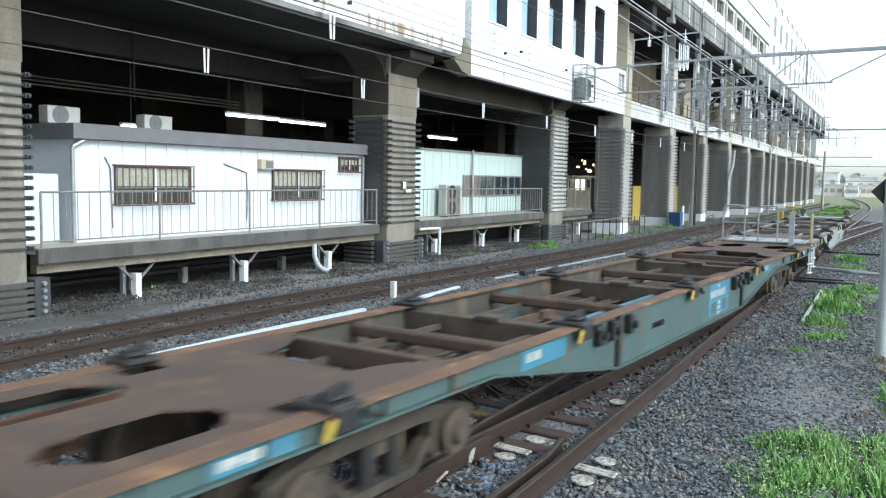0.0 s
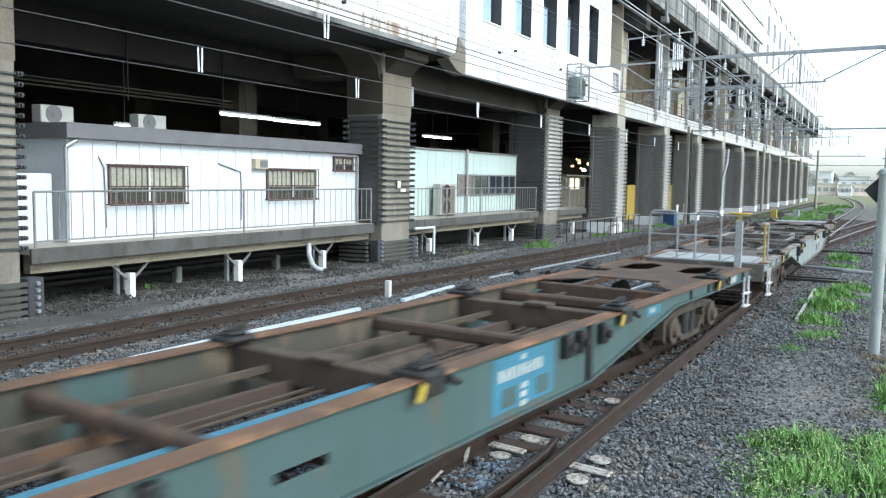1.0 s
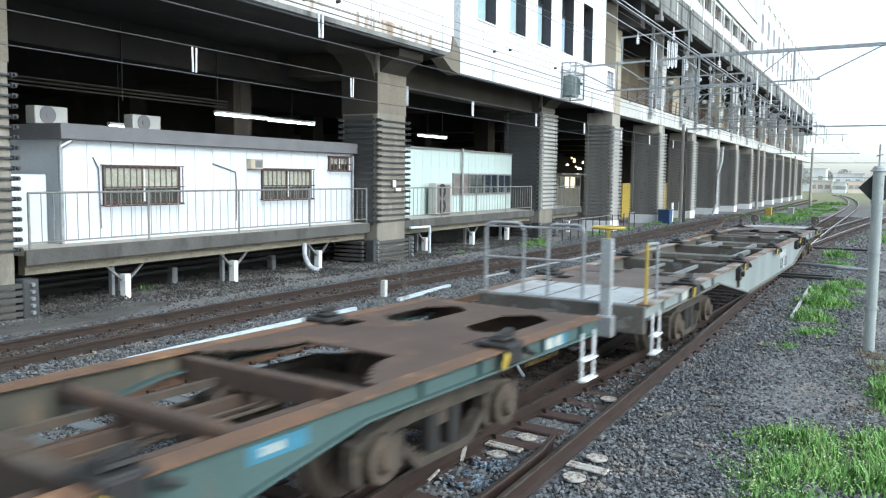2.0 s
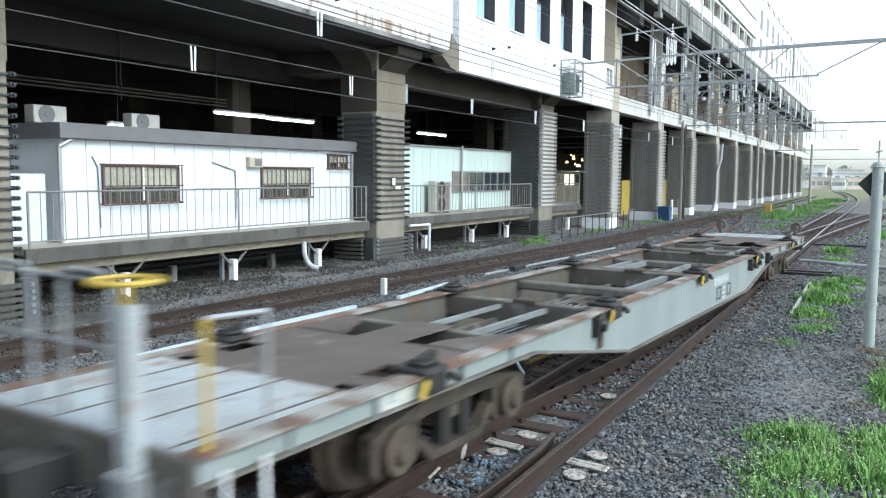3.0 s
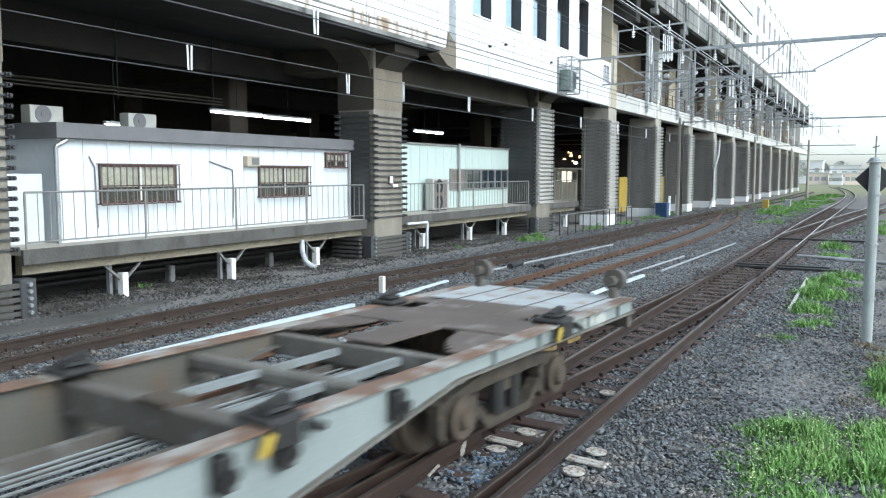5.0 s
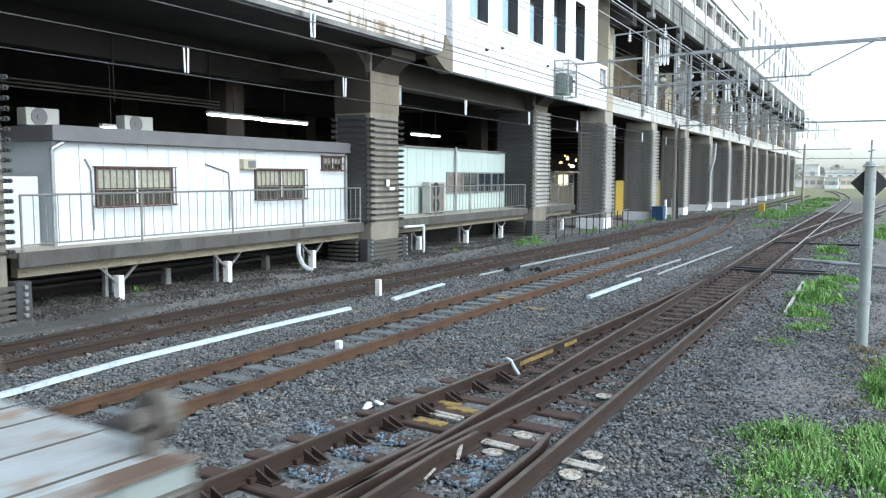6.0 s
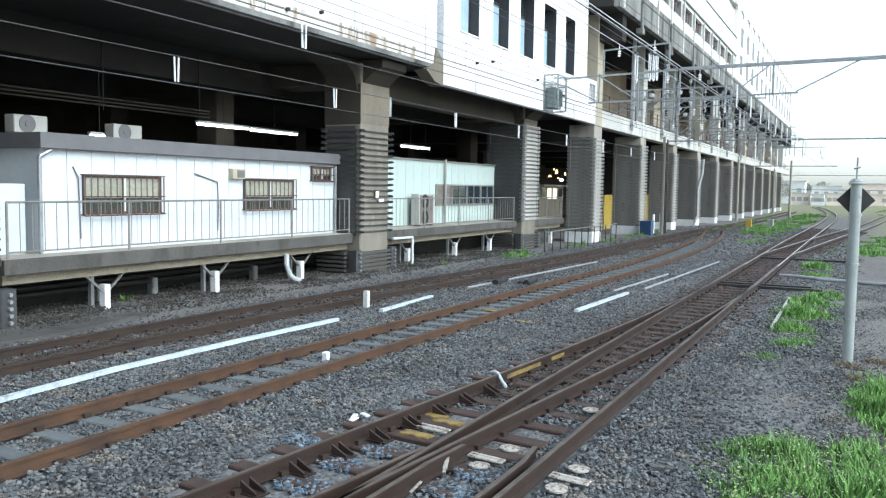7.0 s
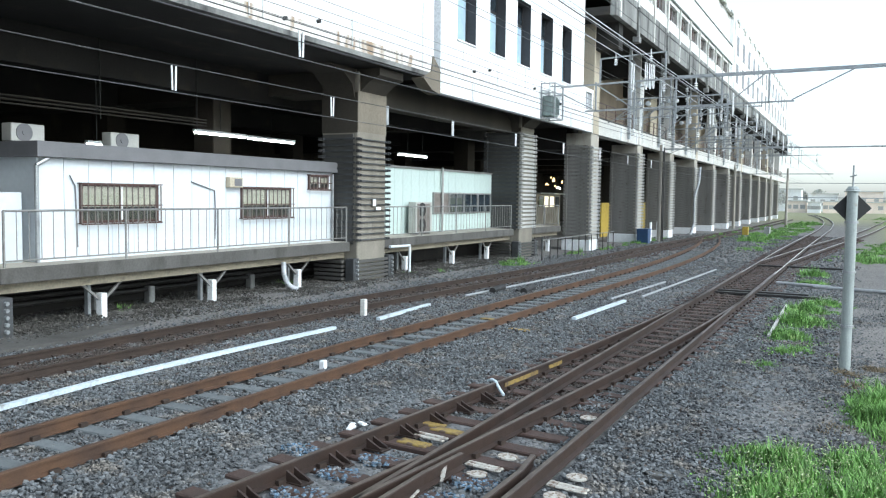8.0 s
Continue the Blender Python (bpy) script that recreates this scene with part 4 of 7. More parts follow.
# ---------------- overhead line ----------------


def contact_line(y, zc, zm, x0, x1, hangers, label):
    t = thing("overhead_wire", label, "overhead wire", "overhead wires")
    part("contact_wire", made(rod, (x0, y, zc), (x1, y, zc), 0.009, 5), WIRE, t)
    part("messenger_wire", made(rod, (x0, y, zm), (x1, y, zm), 0.009, 5), WIRE, t)
    for x in hangers:
        bm = bmesh.new()
        for s in (-0.05, 0.05):
            rod(bm, (x + s * 0.7, y, zc + 0.03), (x + s, y, zm - 0.02), 0.0165, 8)
        part("hanger", bm, WHITE_PAINT, t, "pair of white insulated hanger sleeves")


contact_line(10.6, 4.51, 4.98, -10, 120, [10.43, 15.15, 21.2, 26.05, 31.1, 36.2, 41.2, 46.4], "twin dark overhead wires with white hanger sleeves")
contact_line(7.3, 4.74, 5.16, -10, 120, [9.65, 15.55, 22, 27.4, 29.6, 34, 40, 47], "twin dark overhead wires with white hanger sleeves")
contact_line(3.6, 5.35, 6.1, -10, 140, [26.5, 30, 33, 36, 39, 42, 45, 48, 52], "twin dark overhead wires above the freight track")
for y, z in ((7.25, 4.93), (7.6, 5.3), (11.8, 7.2), (12.2, 7.6), (12.3, 6.9), (4.2, 6.6), (5.4, 7.3), (8.0, 6.9), (9.0, 7.6), (10.2, 6.4), (8.0, 8.2), (9.4, 8.6)):
    solid("feeder_wire", made(rod, (-10, y, z), (130, y, z + 0.3), 0.008, 5), WIRE, "dark feeder wire strung along the tracks", "wire", "feeder wires")


def gantry(x, z, depth, y0, y1, masts, label):
    g = thing("line_gantry", label, "gantry", "overhead line gantries")
    part("top_chord", made(bar, (x, y0, z), (x, y1, z), 0.09, 0.09), GALV, g)
    if depth:
        part("bottom_chord", made(bar, (x, y0, z - depth), (x, y1, z - depth), 0.07, 0.07), GALV, g)
        n = max(2, round(abs(y1 - y0) / 2.2))
        for k in range(n):
            a, b = y0 + (y1 - y0) * k / n, y0 + (y1 - y0) * (k + 1) / n
            part("brace", made(bar, (x, a, z - depth if k % 2 else z), (x, b, z if k % 2 else z - depth), 0.04, 0.04), GALV, g)
            part("upright", made(bar, (x, a, z - depth), (x, a, z), 0.045, 0.045), GALV, g)
    for y, top in masts:
        part("mast", made(rod, (x, y, gz(x) - 0.3), (x, y, top), 0.16, 12, 0.12), CONCRETE, g)


g = thing("line_gantry", "grey lattice gantry carried from the station wall", "gantry", "overhead line gantries")
GX = 37.0
part("top_chord", made(bar, (GX, YF, 8.0), (GX, 7.4, 8.15), 0.08, 0.08), GALV, g)
part("top_chord", made(bar, (GX, 7.4, 8.17), (GX, -14, 8.3), 0.14, 0.14), GALV, g)
part("bottom_chord", made(bar, (GX, 11.6, 6.83), (GX, 2.6, 6.95), 0.07, 0.07), GALV, g)
for y, z0 in ((11.1, 6.85), (9.3, 6.0), (7.45, 6.2), (5.5, 6.9), (3.6, 6.9)):
    part("upright", made(bar, (GX, y, z0), (GX, y, 8.15), 0.07, 0.07), GALV, g)
for y0, z0, y1, z1 in ((11.1, 8.05, 9.3, 6.87), (5.3, 6.9, 3.7, 8.2), (2.7, 7.0, 0.3, 8.2), (13.2, 7.9, 11.2, 6.9), (-1, 7.0, -3, 8.25)):
    part("brace", made(bar, (GX, y0, z0), (GX, y1, z1), 0.05, 0.05), GALV, g)
part("arm", made(bar, (GX + 0.3, 11.0, 9.25), (GX + 0.3, 8.0, 9.4), 0.06, 0.06), GALV, g)
part("upright", made(bar, (GX + 0.3, 8.0, 8.2), (GX + 0.3, 8.0, 9.4), 0.07, 0.07), GALV, g)
part("upright", made(bar, (GX + 0.3, 11.0, 8.05), (GX + 0.3, 11.0, 9.25), 0.07, 0.07), GALV, g)
for y, z in ((10.2, 9.1), (8.6, 9.15), (8.0, 7.8), (9.3, 5.9), (6.6, 7.85)):
    bm = bmesh.new()
    for k in range(3):
        rod(bm, (GX, y, z - 0.1 * k), (GX, y, z - 0.1 * k + 0.05), 0.09, 10, 0.05)
    rod(bm, (GX, y, z - 0.25), (GX, y, z + 0.35), 0.02, 6)
    part("insulator", bm, WHITE_PAINT, g, "white ribbed insulator")
for x, y0, z0, y1 in ((46.0, 12.6, 8.4, 6.5), (62.0, 12.6, 8.0, 6.0), (68.0, 12.7, 8.9, 7.0), (84.0, 12.6, 8.2, 6.0), (95.0, 12.6, 8.6, 6.0)):
    b = thing("line_bracket", "grey lattice bracket reaching out from the gallery", "line bracket", "line brackets")
    part("top_chord", made(bar, (x, y0, z0), (x, y1, z0 + 0.05), 0.07, 0.07), GALV, b)
    part("bottom_chord", made(bar, (x, y0, z0 - 1.1), (x, y1, z0 - 0.95), 0.06, 0.06), GALV, b)
    for k in range(4):
        ya, yb = y0 + (y1 - y0) * k / 4, y0 + (y1 - y0) * (k + 1) / 4
        part("upright", made(bar, (x, yb, z0 - 1.9), (x, yb, z0 + (1.2 if k == 1 else 0.0)), 0.06, 0.06), GALV, b)
        part("brace", made(bar, (x, ya, z0 - 1.05), (x, yb, z0), 0.04, 0.04), GALV, b)
        bm = bmesh.new()
        for j in range(3):
            rod(bm, (x, yb, z0 - 2.0 - 0.1 * j), (x, yb, z0 - 1.95 - 0.1 * j), 0.1, 10, 0.05)
        part("insulator", bm, WHITE_PAINT, b, "white ribbed insulator")


def wire_loop(x, y, top, h, w):
    """A long narrow U of white insulated wire hung from an arm."""
    t = thing("wire_loop", "long white insulated wire loop hanging from a bracket", "wire loop", "hanging wire loops")
    bm = bmesh.new()
    pts = [(x - w / 2, y, top), (x - w / 2, y, top - h + w / 2)] + [(x - w / 2 * math.cos(a), y, top - h + w / 2 - w / 2 * math.sin(a)) for a in (0.6, 1.2, 1.57, 2.0, 2.6)] + [(x + w / 2, y, top - h + w / 2), (x + w / 2, y, top)]
    for p, q in zip(pts, pts[1:]):
        rod(bm, p, q, 0.03, 6)
    part("sleeve", bm, WHITE_PAINT, t)
    part("clip", made(box, x - w / 2 - 0.05, x + w / 2 + 0.05, y - 0.04, y + 0.04, top - 0.02, top + 0.09, 0.01), DARK, t)


for x, y, top, h, w in ((36.2, 9.2, 8.8, 1.25, 0.4), (38.7, 9.2, 9.2, 1.25, 0.34), (39.5, 9.2, 9.27, 1.22, 0.34), (40.2, 9.2, 9.37, 1.2, 0.3), (45.0, 10.9, 7.75, 1.0, 0.25), (57.2, 9.2, 9.2, 1.35, 0.35), (58.4, 9.2, 9.25, 1.35, 0.35), (62.0, 9.2, 9.7, 1.2, 0.5), (70.0, 9.2, 9.4, 1.5, 0.5), (72.5, 9.2, 9.4, 1.5, 0.5)):
    wire_loop(x, y, top, h, w)
# stout pale twin cables and their brackets
PALE_CABLE = mat("pale_grey_cable", (0.58, 0.61, 0.64), (0.44, 0.47, 0.5), 0.5, scale=3, fine=30, bump=0.02)
for y, z in ((8.5, 9.0), (8.5, 8.86), (8.9, 9.3), (9.2, 8.72)):
    solid("feeder_cable", made(rod, (-10, y, z + 0.08), (150, y, z), 0.017, 6), PALE_CABLE, "stout pale feeder cable strung past the gallery", "cable", "feeder cables")
# long light arms that cross in front of the gallery
for x, z, y0, y1 in ((45.0, 7.75, 13.2, 6.4), (52.9, 8.5, 12.79, 5.5), (83.0, 8.95, 12.79, 5.9), (62.7, 7.2, 12.79, 7.0), (113.0, 8.6, 12.79, 4.5)):
    a = thing("catenary_support", "light grey steel arm with insulators above the tracks", "catenary support", "catenary supports")
    part("beam", made(bar, (x, y0, z), (x, y1, z), 0.075, 0.075), GALV, a)
    n = 4
    for k in range(n):
        y = y1 + (y0 - 1.0 - y1) * (k + 0.3) / n
        part("drop", made(bar, (x, y, z - 0.55), (x, y, z + (0.7 if k % 2 else 0.25)), 0.05, 0.05), GALV, a)
        bm = bmesh.new()
        for q in range(4):
            rod(bm, (x, y, z - 0.6 - 0.09 * q), (x, y, z - 0.55 - 0.09 * q), 0.1, 10, 0.05)
        part("insulator", bm, PALE_CABLE if k % 2 else DARK, a, "ribbed insulator")
    part("brace", made(bar, (x, y0, z - 0.9), (x, y0 - 2.2, z), 0.045, 0.045), GALV, a)
# upright poles standing on the gallery ledge
for x, top in ((49.3, 11.9), (57.6, 11.5), (62.4, 10.9), (67.5, 11.8), (78.5, 11.5), (88.0, 11.8), (98.5, 11.5), (118.0, 11.6)):
    a = thing("gallery_pole", "pale blue-grey steel pole fixed to the gallery ledge", "pole", "gallery poles")
    part("pole", made(bar, (x, YF - 0.14, 6.4), (x, YF - 0.14, top), 0.16, 0.16), PALE_CABLE, a)
    for z in (6.7, 7.6):
        part("clamp", made(box, x - 0.14, x + 0.14, YF - 0.25, YF - 0.024, z, z + 0.1, 0.01), GALV, a)
    for z in (8.3, 9.4):
        part("arm", made(bar, (x, YF - 0.2, z), (x, YF - 1.3, z + 0.2), 0.05, 0.05), GALV, a)
        for d in (-0.5, -1.05):
            bm = bmesh.new()
            rod(bm, (x - 0.12, YF + d - 0.2, z + 0.2), (x + 0.12, YF + d - 0.2, z + 0.2), 0.14, 14)
            rod(bm, (x - 0.2, YF + d - 0.2, z + 0.2), (x + 0.2, YF + d - 0.2, z + 0.2), 0.1, 10)
            part("insulator", bm, PALE_CABLE, a, "pale blue disc insulator")
gantry(55.0, 6.1, 0, 11.9, -20, [(11.9, 6.4)], "thin grey gantry beam on a concrete mast")
gantry(92.5, 5.6, 0, 12.1, 2.5, [(12.1, 6.6)], "thin grey gantry beam on a concrete mast")
gantry(130.0, 5.4, 0, 11.9, -30, [(11.9, 6.4)], "thin grey gantry across the far tracks")
gantry(104.0, 3.2, 0, 7.7, -30, [(7.7, 6.6)], "low grey gantry bar on a dark mast")
# cables strapped to the mast beside the pillars
for d, r in ((-0.2, 0.05), (0.2, 0.045), (0.3, 0.03)):
    solid("black_cable", made(rod, (55.0 + d, 11.72, -0.2), (55.0 + d * 0.8, 11.74, 6.2), r, 8), DARK, "black cable running up a concrete mast", "cable", "mast cables")
for x, y in ((54.2, 12.3), (57.2, 12.5)):
    solid("white_board", made(box, x - 0.14, x + 0.14, y - 0.05, y + 0.05, -0.35, 1.25, 0.01), WHITE_PAINT, "narrow white-painted panel post by a pillar", "post", "panel posts")

# ---------------- lamps in the undercroft ----------------


def tube_lamp(x0, x1, y, z):
    t = thing("tube_lamp", "lit white fluorescent tube lamp hanging under the deck", "lamp", "tube lamps")
    part("housing", made(box, x0, x1, y - 0.06, y + 0.06, z + 0.03, z + 0.1), WHITE_PAINT, t)
    part("tube", made(rod, (x0 + 0.03, y, z), (x1 - 0.03, y, z), 0.035, 8), TUBE, t)
    part("stem", made(rod, ((x0 + x1) / 2, y, z + 0.1), ((x0 + x1) / 2, y, 6.7), 0.015, 6), DARK, t)


tube_lamp(18.5, 20.8, 18, 4.62)
tube_lamp(20.9, 23.4, 18, 4.6)
tube_lamp(30.7, 32.4, 18, 4.58)
tube_lamp(32.5, 33.3, 18, 4.58)
tube_lamp(14.65, 15.3, 18, 4.02)

for z, y in ((4.97, 17.4), (4.88, 17.4), (4.79, 17.4)):
    solid("ceiling_pipe", made(rod, (5, y, z), (18.4, y, z - 0.02), 0.022, 8), SHADE_BROWN, "brown conduit hung below the deck", "pipe", "ceiling pipes")
for x in (8, 11.3, 14.6, 18.0):
    solid("pipe_hanger", made(bar, (x, 17.4, 4.65), (x, 17.4, 6.7), 0.03, 0.03), DARK, "steel hanger for conduits below the deck", "pipe hanger", "pipe hangers")

# ---------------- lineside ----------------


POST_GREY = mat("pale_grey_post_paint", (0.33, 0.37, 0.36), (0.27, 0.30, 0.29), 0.55, scale=2.5, fine=40, bump=0.05, c3=(0.2, 0.17, 0.13), amount=0.27, grain=0.5)


def marker_post():
    p = thing("marker_post", "leaning grey steel post with a black diamond board", "post", at=pose(14.93, 0.11, 0, 0, 1.0, 0))
    part("pole", made(rod, (0, 0, -0.2), (0, 0, 2.98), 0.085, 18), POST_GREY, p)
    part("cap", made(rod, (0, 0, 2.95), (0, 0, 3.03), 0.12, 14, 0.07), POST_GREY, p)
    b = part("board", made(box, -0.21, 0.21, -0.012, 0.012, -0.21, 0.21), BLACK, p, "black diamond-shaped board", at=Matrix.Translation((0.09, 0.0, 2.68)) @ pose(0, 0, 0, 0, 0, -75) @ pose(0, 0, 0, 0, 45, 0))
    for z in (2.42, 2.95, 1.6, 0.7):
        part("clamp", made(rod, (0, 0, z), (0, 0, z + 0.04), 0.105, 14), GALV, p)
    part("finial", made(rod, (0, 0, 3.0), (0, 0, 3.38), 0.014, 6), GALV, p)
    bm = made(bar, (-0.05, 0, 3.2), (0.05, 0, 3.22), 0.02, 0.02)
    bar(bm, (0, -0.05, 3.22), (0, 0.05, 3.19), 0.02, 0.02)
    part("cross_piece", bm, GALV, p)


marker_post()


TROUGH = mat("bluish_white_plastic", (0.60, 0.69, 0.75), (0.48, 0.55, 0.60), 0.5, scale=2.5, fine=30, bump=0.05, c3=(0.34, 0.35, 0.35), amount=0.36)


def trough_line(pts, label):
    t = thing("cable_pipe", label, "cable pipe", "white cable pipes")
    for a, b in zip(pts, pts[1:]):
        part("pipe", made(bar, (*a, 0.055 + gz(a[0])), (*b, 0.055 + gz(b[0])), 0.1, 0.06), TROUGH, t)


trough_line([(2.0, 9.3), (6.32, 9.5), (8.24, 9.66), (11.11, 9.62), (13.69, 9.5)], "white plastic cable pipe lying on the ballast")
trough_line([(15.2, 9.38), (17.9, 9.55)], "short white plastic cable pipe lying on the ballast")
trough_line([(17.58, 5.66), (21.41, 5.49)], "short white plastic cable pipe lying on the ballast")
solid("marker_stake", made(box, 15.45, 15.57, 9.9, 10.02, -0.1, 0.42, 0.01), LEDGE, "short white concrete marker stake in the ballast", "stake")

# ---------------- turnout details ----------------
WORN_WHITE = mat("worn_white_paint", (0.48, 0.47, 0.43), (0.34, 0.31, 0.27), 0.75, scale=14, fine=60, bump=0.2, c3=(0.16, 0.11, 0.08), amount=0.42)
DULL_YELLOW = mat("faded_yellow_paint", (0.30, 0.21, 0.05), (0.16, 0.11, 0.05), 0.75, scale=5, fine=50, bump=0.2, c3=(0.1, 0.07, 0.05), amount=0.42)


def extra_rail(pts, body, head, label):
    t = thing("turnout_rail", label, "rail", "turnout rails", "structure")
    p3 = [(x, y, RAIL_Z + gz(x)) for x, y in pts]
    part("rail", made(swept, p3, RAIL_PROFILE), body, t)
    part("rail_head", made(swept, p3, HEAD_PROFILE), head, t, "rail head worn by wheels")


# check rail beside the straight track, wing rails of the crossing
extra_rail([(2.0, 2.82), (5.4, 2.80), (6.4, 2.78), (7.1, 2.78), (7.6, 2.84)], RAIL_DARK, RAIL_TOP, "dark check rail inside the running rail")
extra_rail([(7.0, 3.81), (6.6, 3.86), (5.4, 4.0), (3.0, 4.25)], RAIL_DARK, RAIL_TOP, "wing rail of the crossing")
extra_rail([(7.3, 3.50), (6.6, 3.56), (5.4, 3.57), (3.0, 3.58)], RAIL_DARK, RAIL_TOP, "wing rail of the crossing")

brace0 = None
for k in range(9):
    x = 4.9 + k * 0.62
    y = y_train(x) + GAUGE / 2 - 0.05
    m = pose(x, y, gz(x), 0, 0, -5)
    t = thing("rail_brace", "dark cast rail brace bolted against a stock rail", "rail brace", "rail braces", at=m)
    bm = bmesh.new()
    for d in (-0.055, 0.055):
        prism(bm, [(0.0, 0.15), (0.0, 0.04), (-0.19, 0.04), (-0.19, 0.065)], "x", d - 0.012, d + 0.012)
    box(bm, -0.08, 0.08, -0.22, 0.02, 0.028, 0.045)
    part("casting", bm, RAIL_DARK, t)


def slide_plate(x, y, turn, mat_, label, w=0.34, d=0.12):
    solid("tie_plate", made(box, -w / 2, w / 2, -d / 2, d / 2, 0.02, 0.05, 0.012), mat_, label, "tie plate", "tie plates", at=pose(x, y, gz(x), 0, 0, turn))


def disc(x, y, r=0.14, turn=0):
    t = thing("marker_disc", "round white-painted plate with small holes on the sleepers", "marker plate", "marker plates", at=pose(x, y, gz(x) + 0.035, random.uniform(-4, 4), random.uniform(-4, 4), turn))
    bm = bmesh.new()
    rod(bm, (0, 0, 0), (0, 0, 0.018), r, 20)
    part("plate", bm, WORN_WHITE, t)
    for a in (0.6, 2.4, 4.3):
        part("spot", made(rod, (r * 0.5 * math.cos(a), r * 0.5 * math.sin(a), 0.019), (r * 0.5 * math.cos(a), r * 0.5 * math.sin(a), 0.021), r * 0.1, 8), OCHRE, t)


for x, y in ((6.95, 2.38), (7.55, 2.36), (7.8, 3.2), (7.16, 3.26), (9.7, 2.9)):
    disc(x, y, 0.105)
for x, y, a in ((7.22, 2.36, 82), (7.3, 2.36, 82), (7.45, 3.3, 82), (7.38, 3.3, 82), (8.1, 4.25, 82), (8.0, 4.25, 82)):
    slide_plate(x, y, a, WORN_WHITE, "worn white tie plate on a sleeper", 0.42, 0.06)
for x, y in ((8.35, 4.2), (7.75, 4.3), (8.5, 4.5)):
    slide_plate(x, y, 82, DULL_YELLOW, "faded yellow tie plate on a sleeper", 0.4, 0.16)
for x, y, a in ((8.0, 5.3, 20), (8.12, 5.22, 60), (7.9, 5.24, 5)):
    slide_plate(x, y, a, WHITE_PAINT, "scrap of white paint-splashed plate on the ballast", 0.16, 0.07)
for x, y in ((15.6, 6.2), (16.6, 7.3)):
    slide_plate(x, y, 75, DULL_YELLOW, "faded yellow tie plate beside the rusty rail", 0.45, 0.18)
solid("white_block", made(box, 10.52, 10.62, 7.5, 7.6, -0.02, 0.13, 0.012), WHITE_PAINT, "small white-painted block between the rails", "block")
solid("stone_slab", made(prism, [(8.06, 1.76), (8.14, 1.47), (8.26, 1.43), (8.36, 1.56), (8.27, 1.8), (8.14, 1.83)], "z", -0.05, 0.012), JACKET, "broken grey concrete slab lying on the ballast", "slab")
bm = bmesh.new()
_run = [(10.44, 4.6, 0.17), (10.4, 4.52, 0.205), (10.36, 4.45, 0.19), (10.3, 4.36, 0.1), (10.2, 4.26, 0.06)]
for a, b in zip(_run, _run[1:]):
    rod(bm, a, b, 0.022, 8)
solid("point_cable", bm, TROUGH, "thick pale blue cable bent over the stock rail", "cable")
for x, l in ((11.1, 1.1), (12.3, 0.5)):
    a = math.atan((y_train(x + 0.05) - y_train(x - 0.05)) / 0.1)
    solid("yellow_mark", made(box, -l / 2, l / 2, -0.003, 0.003, 0.065, 0.125), DULL_YELLOW, "faded yellow paint mark on the rail web", "paint mark", "yellow marks", "structure", at=pose(x - math.sin(a) * 0.55, y_train(x) + math.cos(a) * 0.55, 0, 0, 0, math.degrees(a)))
for p, q, wd in (((6.86, 3.49, 0.06), (7.0, 3.53, 0.15), 0.045), ((6.8, 3.47, 0.045), (6.87, 3.49, 0.06), 0.03), ((6.2, 3.5, 0.04), (6.42, 3.51, 0.07), 0.025)):
    solid("torn_lining", made(bar, p, q, wd, 0.012), WORN_WHITE, "torn white plastic strip leaning on a rail", "plastic strip", "plastic strips")
solid("wood_strip", made(bar, (17.5, 1.53, 0.05), (22.9, 1.6, 0.05), 0.055, 0.04), PALE_HOOP, "weathered wooden strip lying beside the track", "wood strip")
for y0, y1, x in ((2.35, 0.7, 29.0), (1.2, -1.5, 28.3)):
    solid("conduit", made(rod, (x, y0, 0.05), (x - 0.6, y1, 0.06), 0.06, 10), GALV, "grey conduit pipe lying across the soil", "conduit", "ground conduits")
for x, y0, y1 in ((24.9, 2.7, 0.9), (25.5, 2.7, 1.2), (36.2, 2.6, 0.5)):
    solid("point_rod", made(box, x - 0.09, x + 0.09, y1, y0 + 1.2, 0.03, 0.1, 0.01), DARK, "dark point rod crossing under the rails", "point rod", "point rods")
for x, y in ((21.8, 9.3), (22.2, 8.5)):
    bm = bmesh.new()
    rod(bm, (x - 0.5, y, 0.08), (x + 0.5, y + 0.1, 0.1), 0.1, 10)
    rod(bm, (x - 0.4, y + 0.25, 0.06), (x + 0.6, y + 0.2, 0.06), 0.06, 8)
    solid("point_machine", bm, DARK, "dark greasy point machine with rods on the ballast", "point machine", "point machines")
for p, q in (((22.5, 5.3), (33, 4.9)), ((21.5, 5.9), (27, 5.6)), ((20, 9.55), (30, 8.9))):
    solid("ground_pipe", made(rod, (*p, 0.06), (*q, 0.06), 0.035, 8), GALV, "thin grey signal pipe lying on the ballast", "pipe", "signal pipes")
cab = thing("trackside_box", "small yellow trackside box on a post", "trackside box", at=pose(63.2, 7.4, gz(63)))
part("case", made(box, -0.25, 0.25, -0.2, 0.2, 0.35, 0.95, 0.02), YELLOW, cab)
part("post", made(rod, (0, 0, -0.1), (0, 0, 0.35), 0.06), GALV, cab)
cab = thing("trackside_box", "small grey trackside cabinet on legs", "trackside box", at=pose(66.3, 6.2, gz(66)))
part("case", made(box, -0.4, 0.4, -0.2, 0.2, 0.4, 0.9, 0.02), GALV, cab)
for d in (-0.3, 0.3):
    part("leg", made(rod, (d, 0, -0.1), (d, 0, 0.4), 0.03), GALV, cab)

# ---------------- clutter by the pillars ----------------
for x0, x1 in ((58.8, 63.0), (71.0, 73.5)):
    solid("yellow_board", made(box, x0, x1, 17, 17.1, -0.3, 2.46), YELLOW, "tall yellow board standing in the undercroft", "board", "yellow boards")
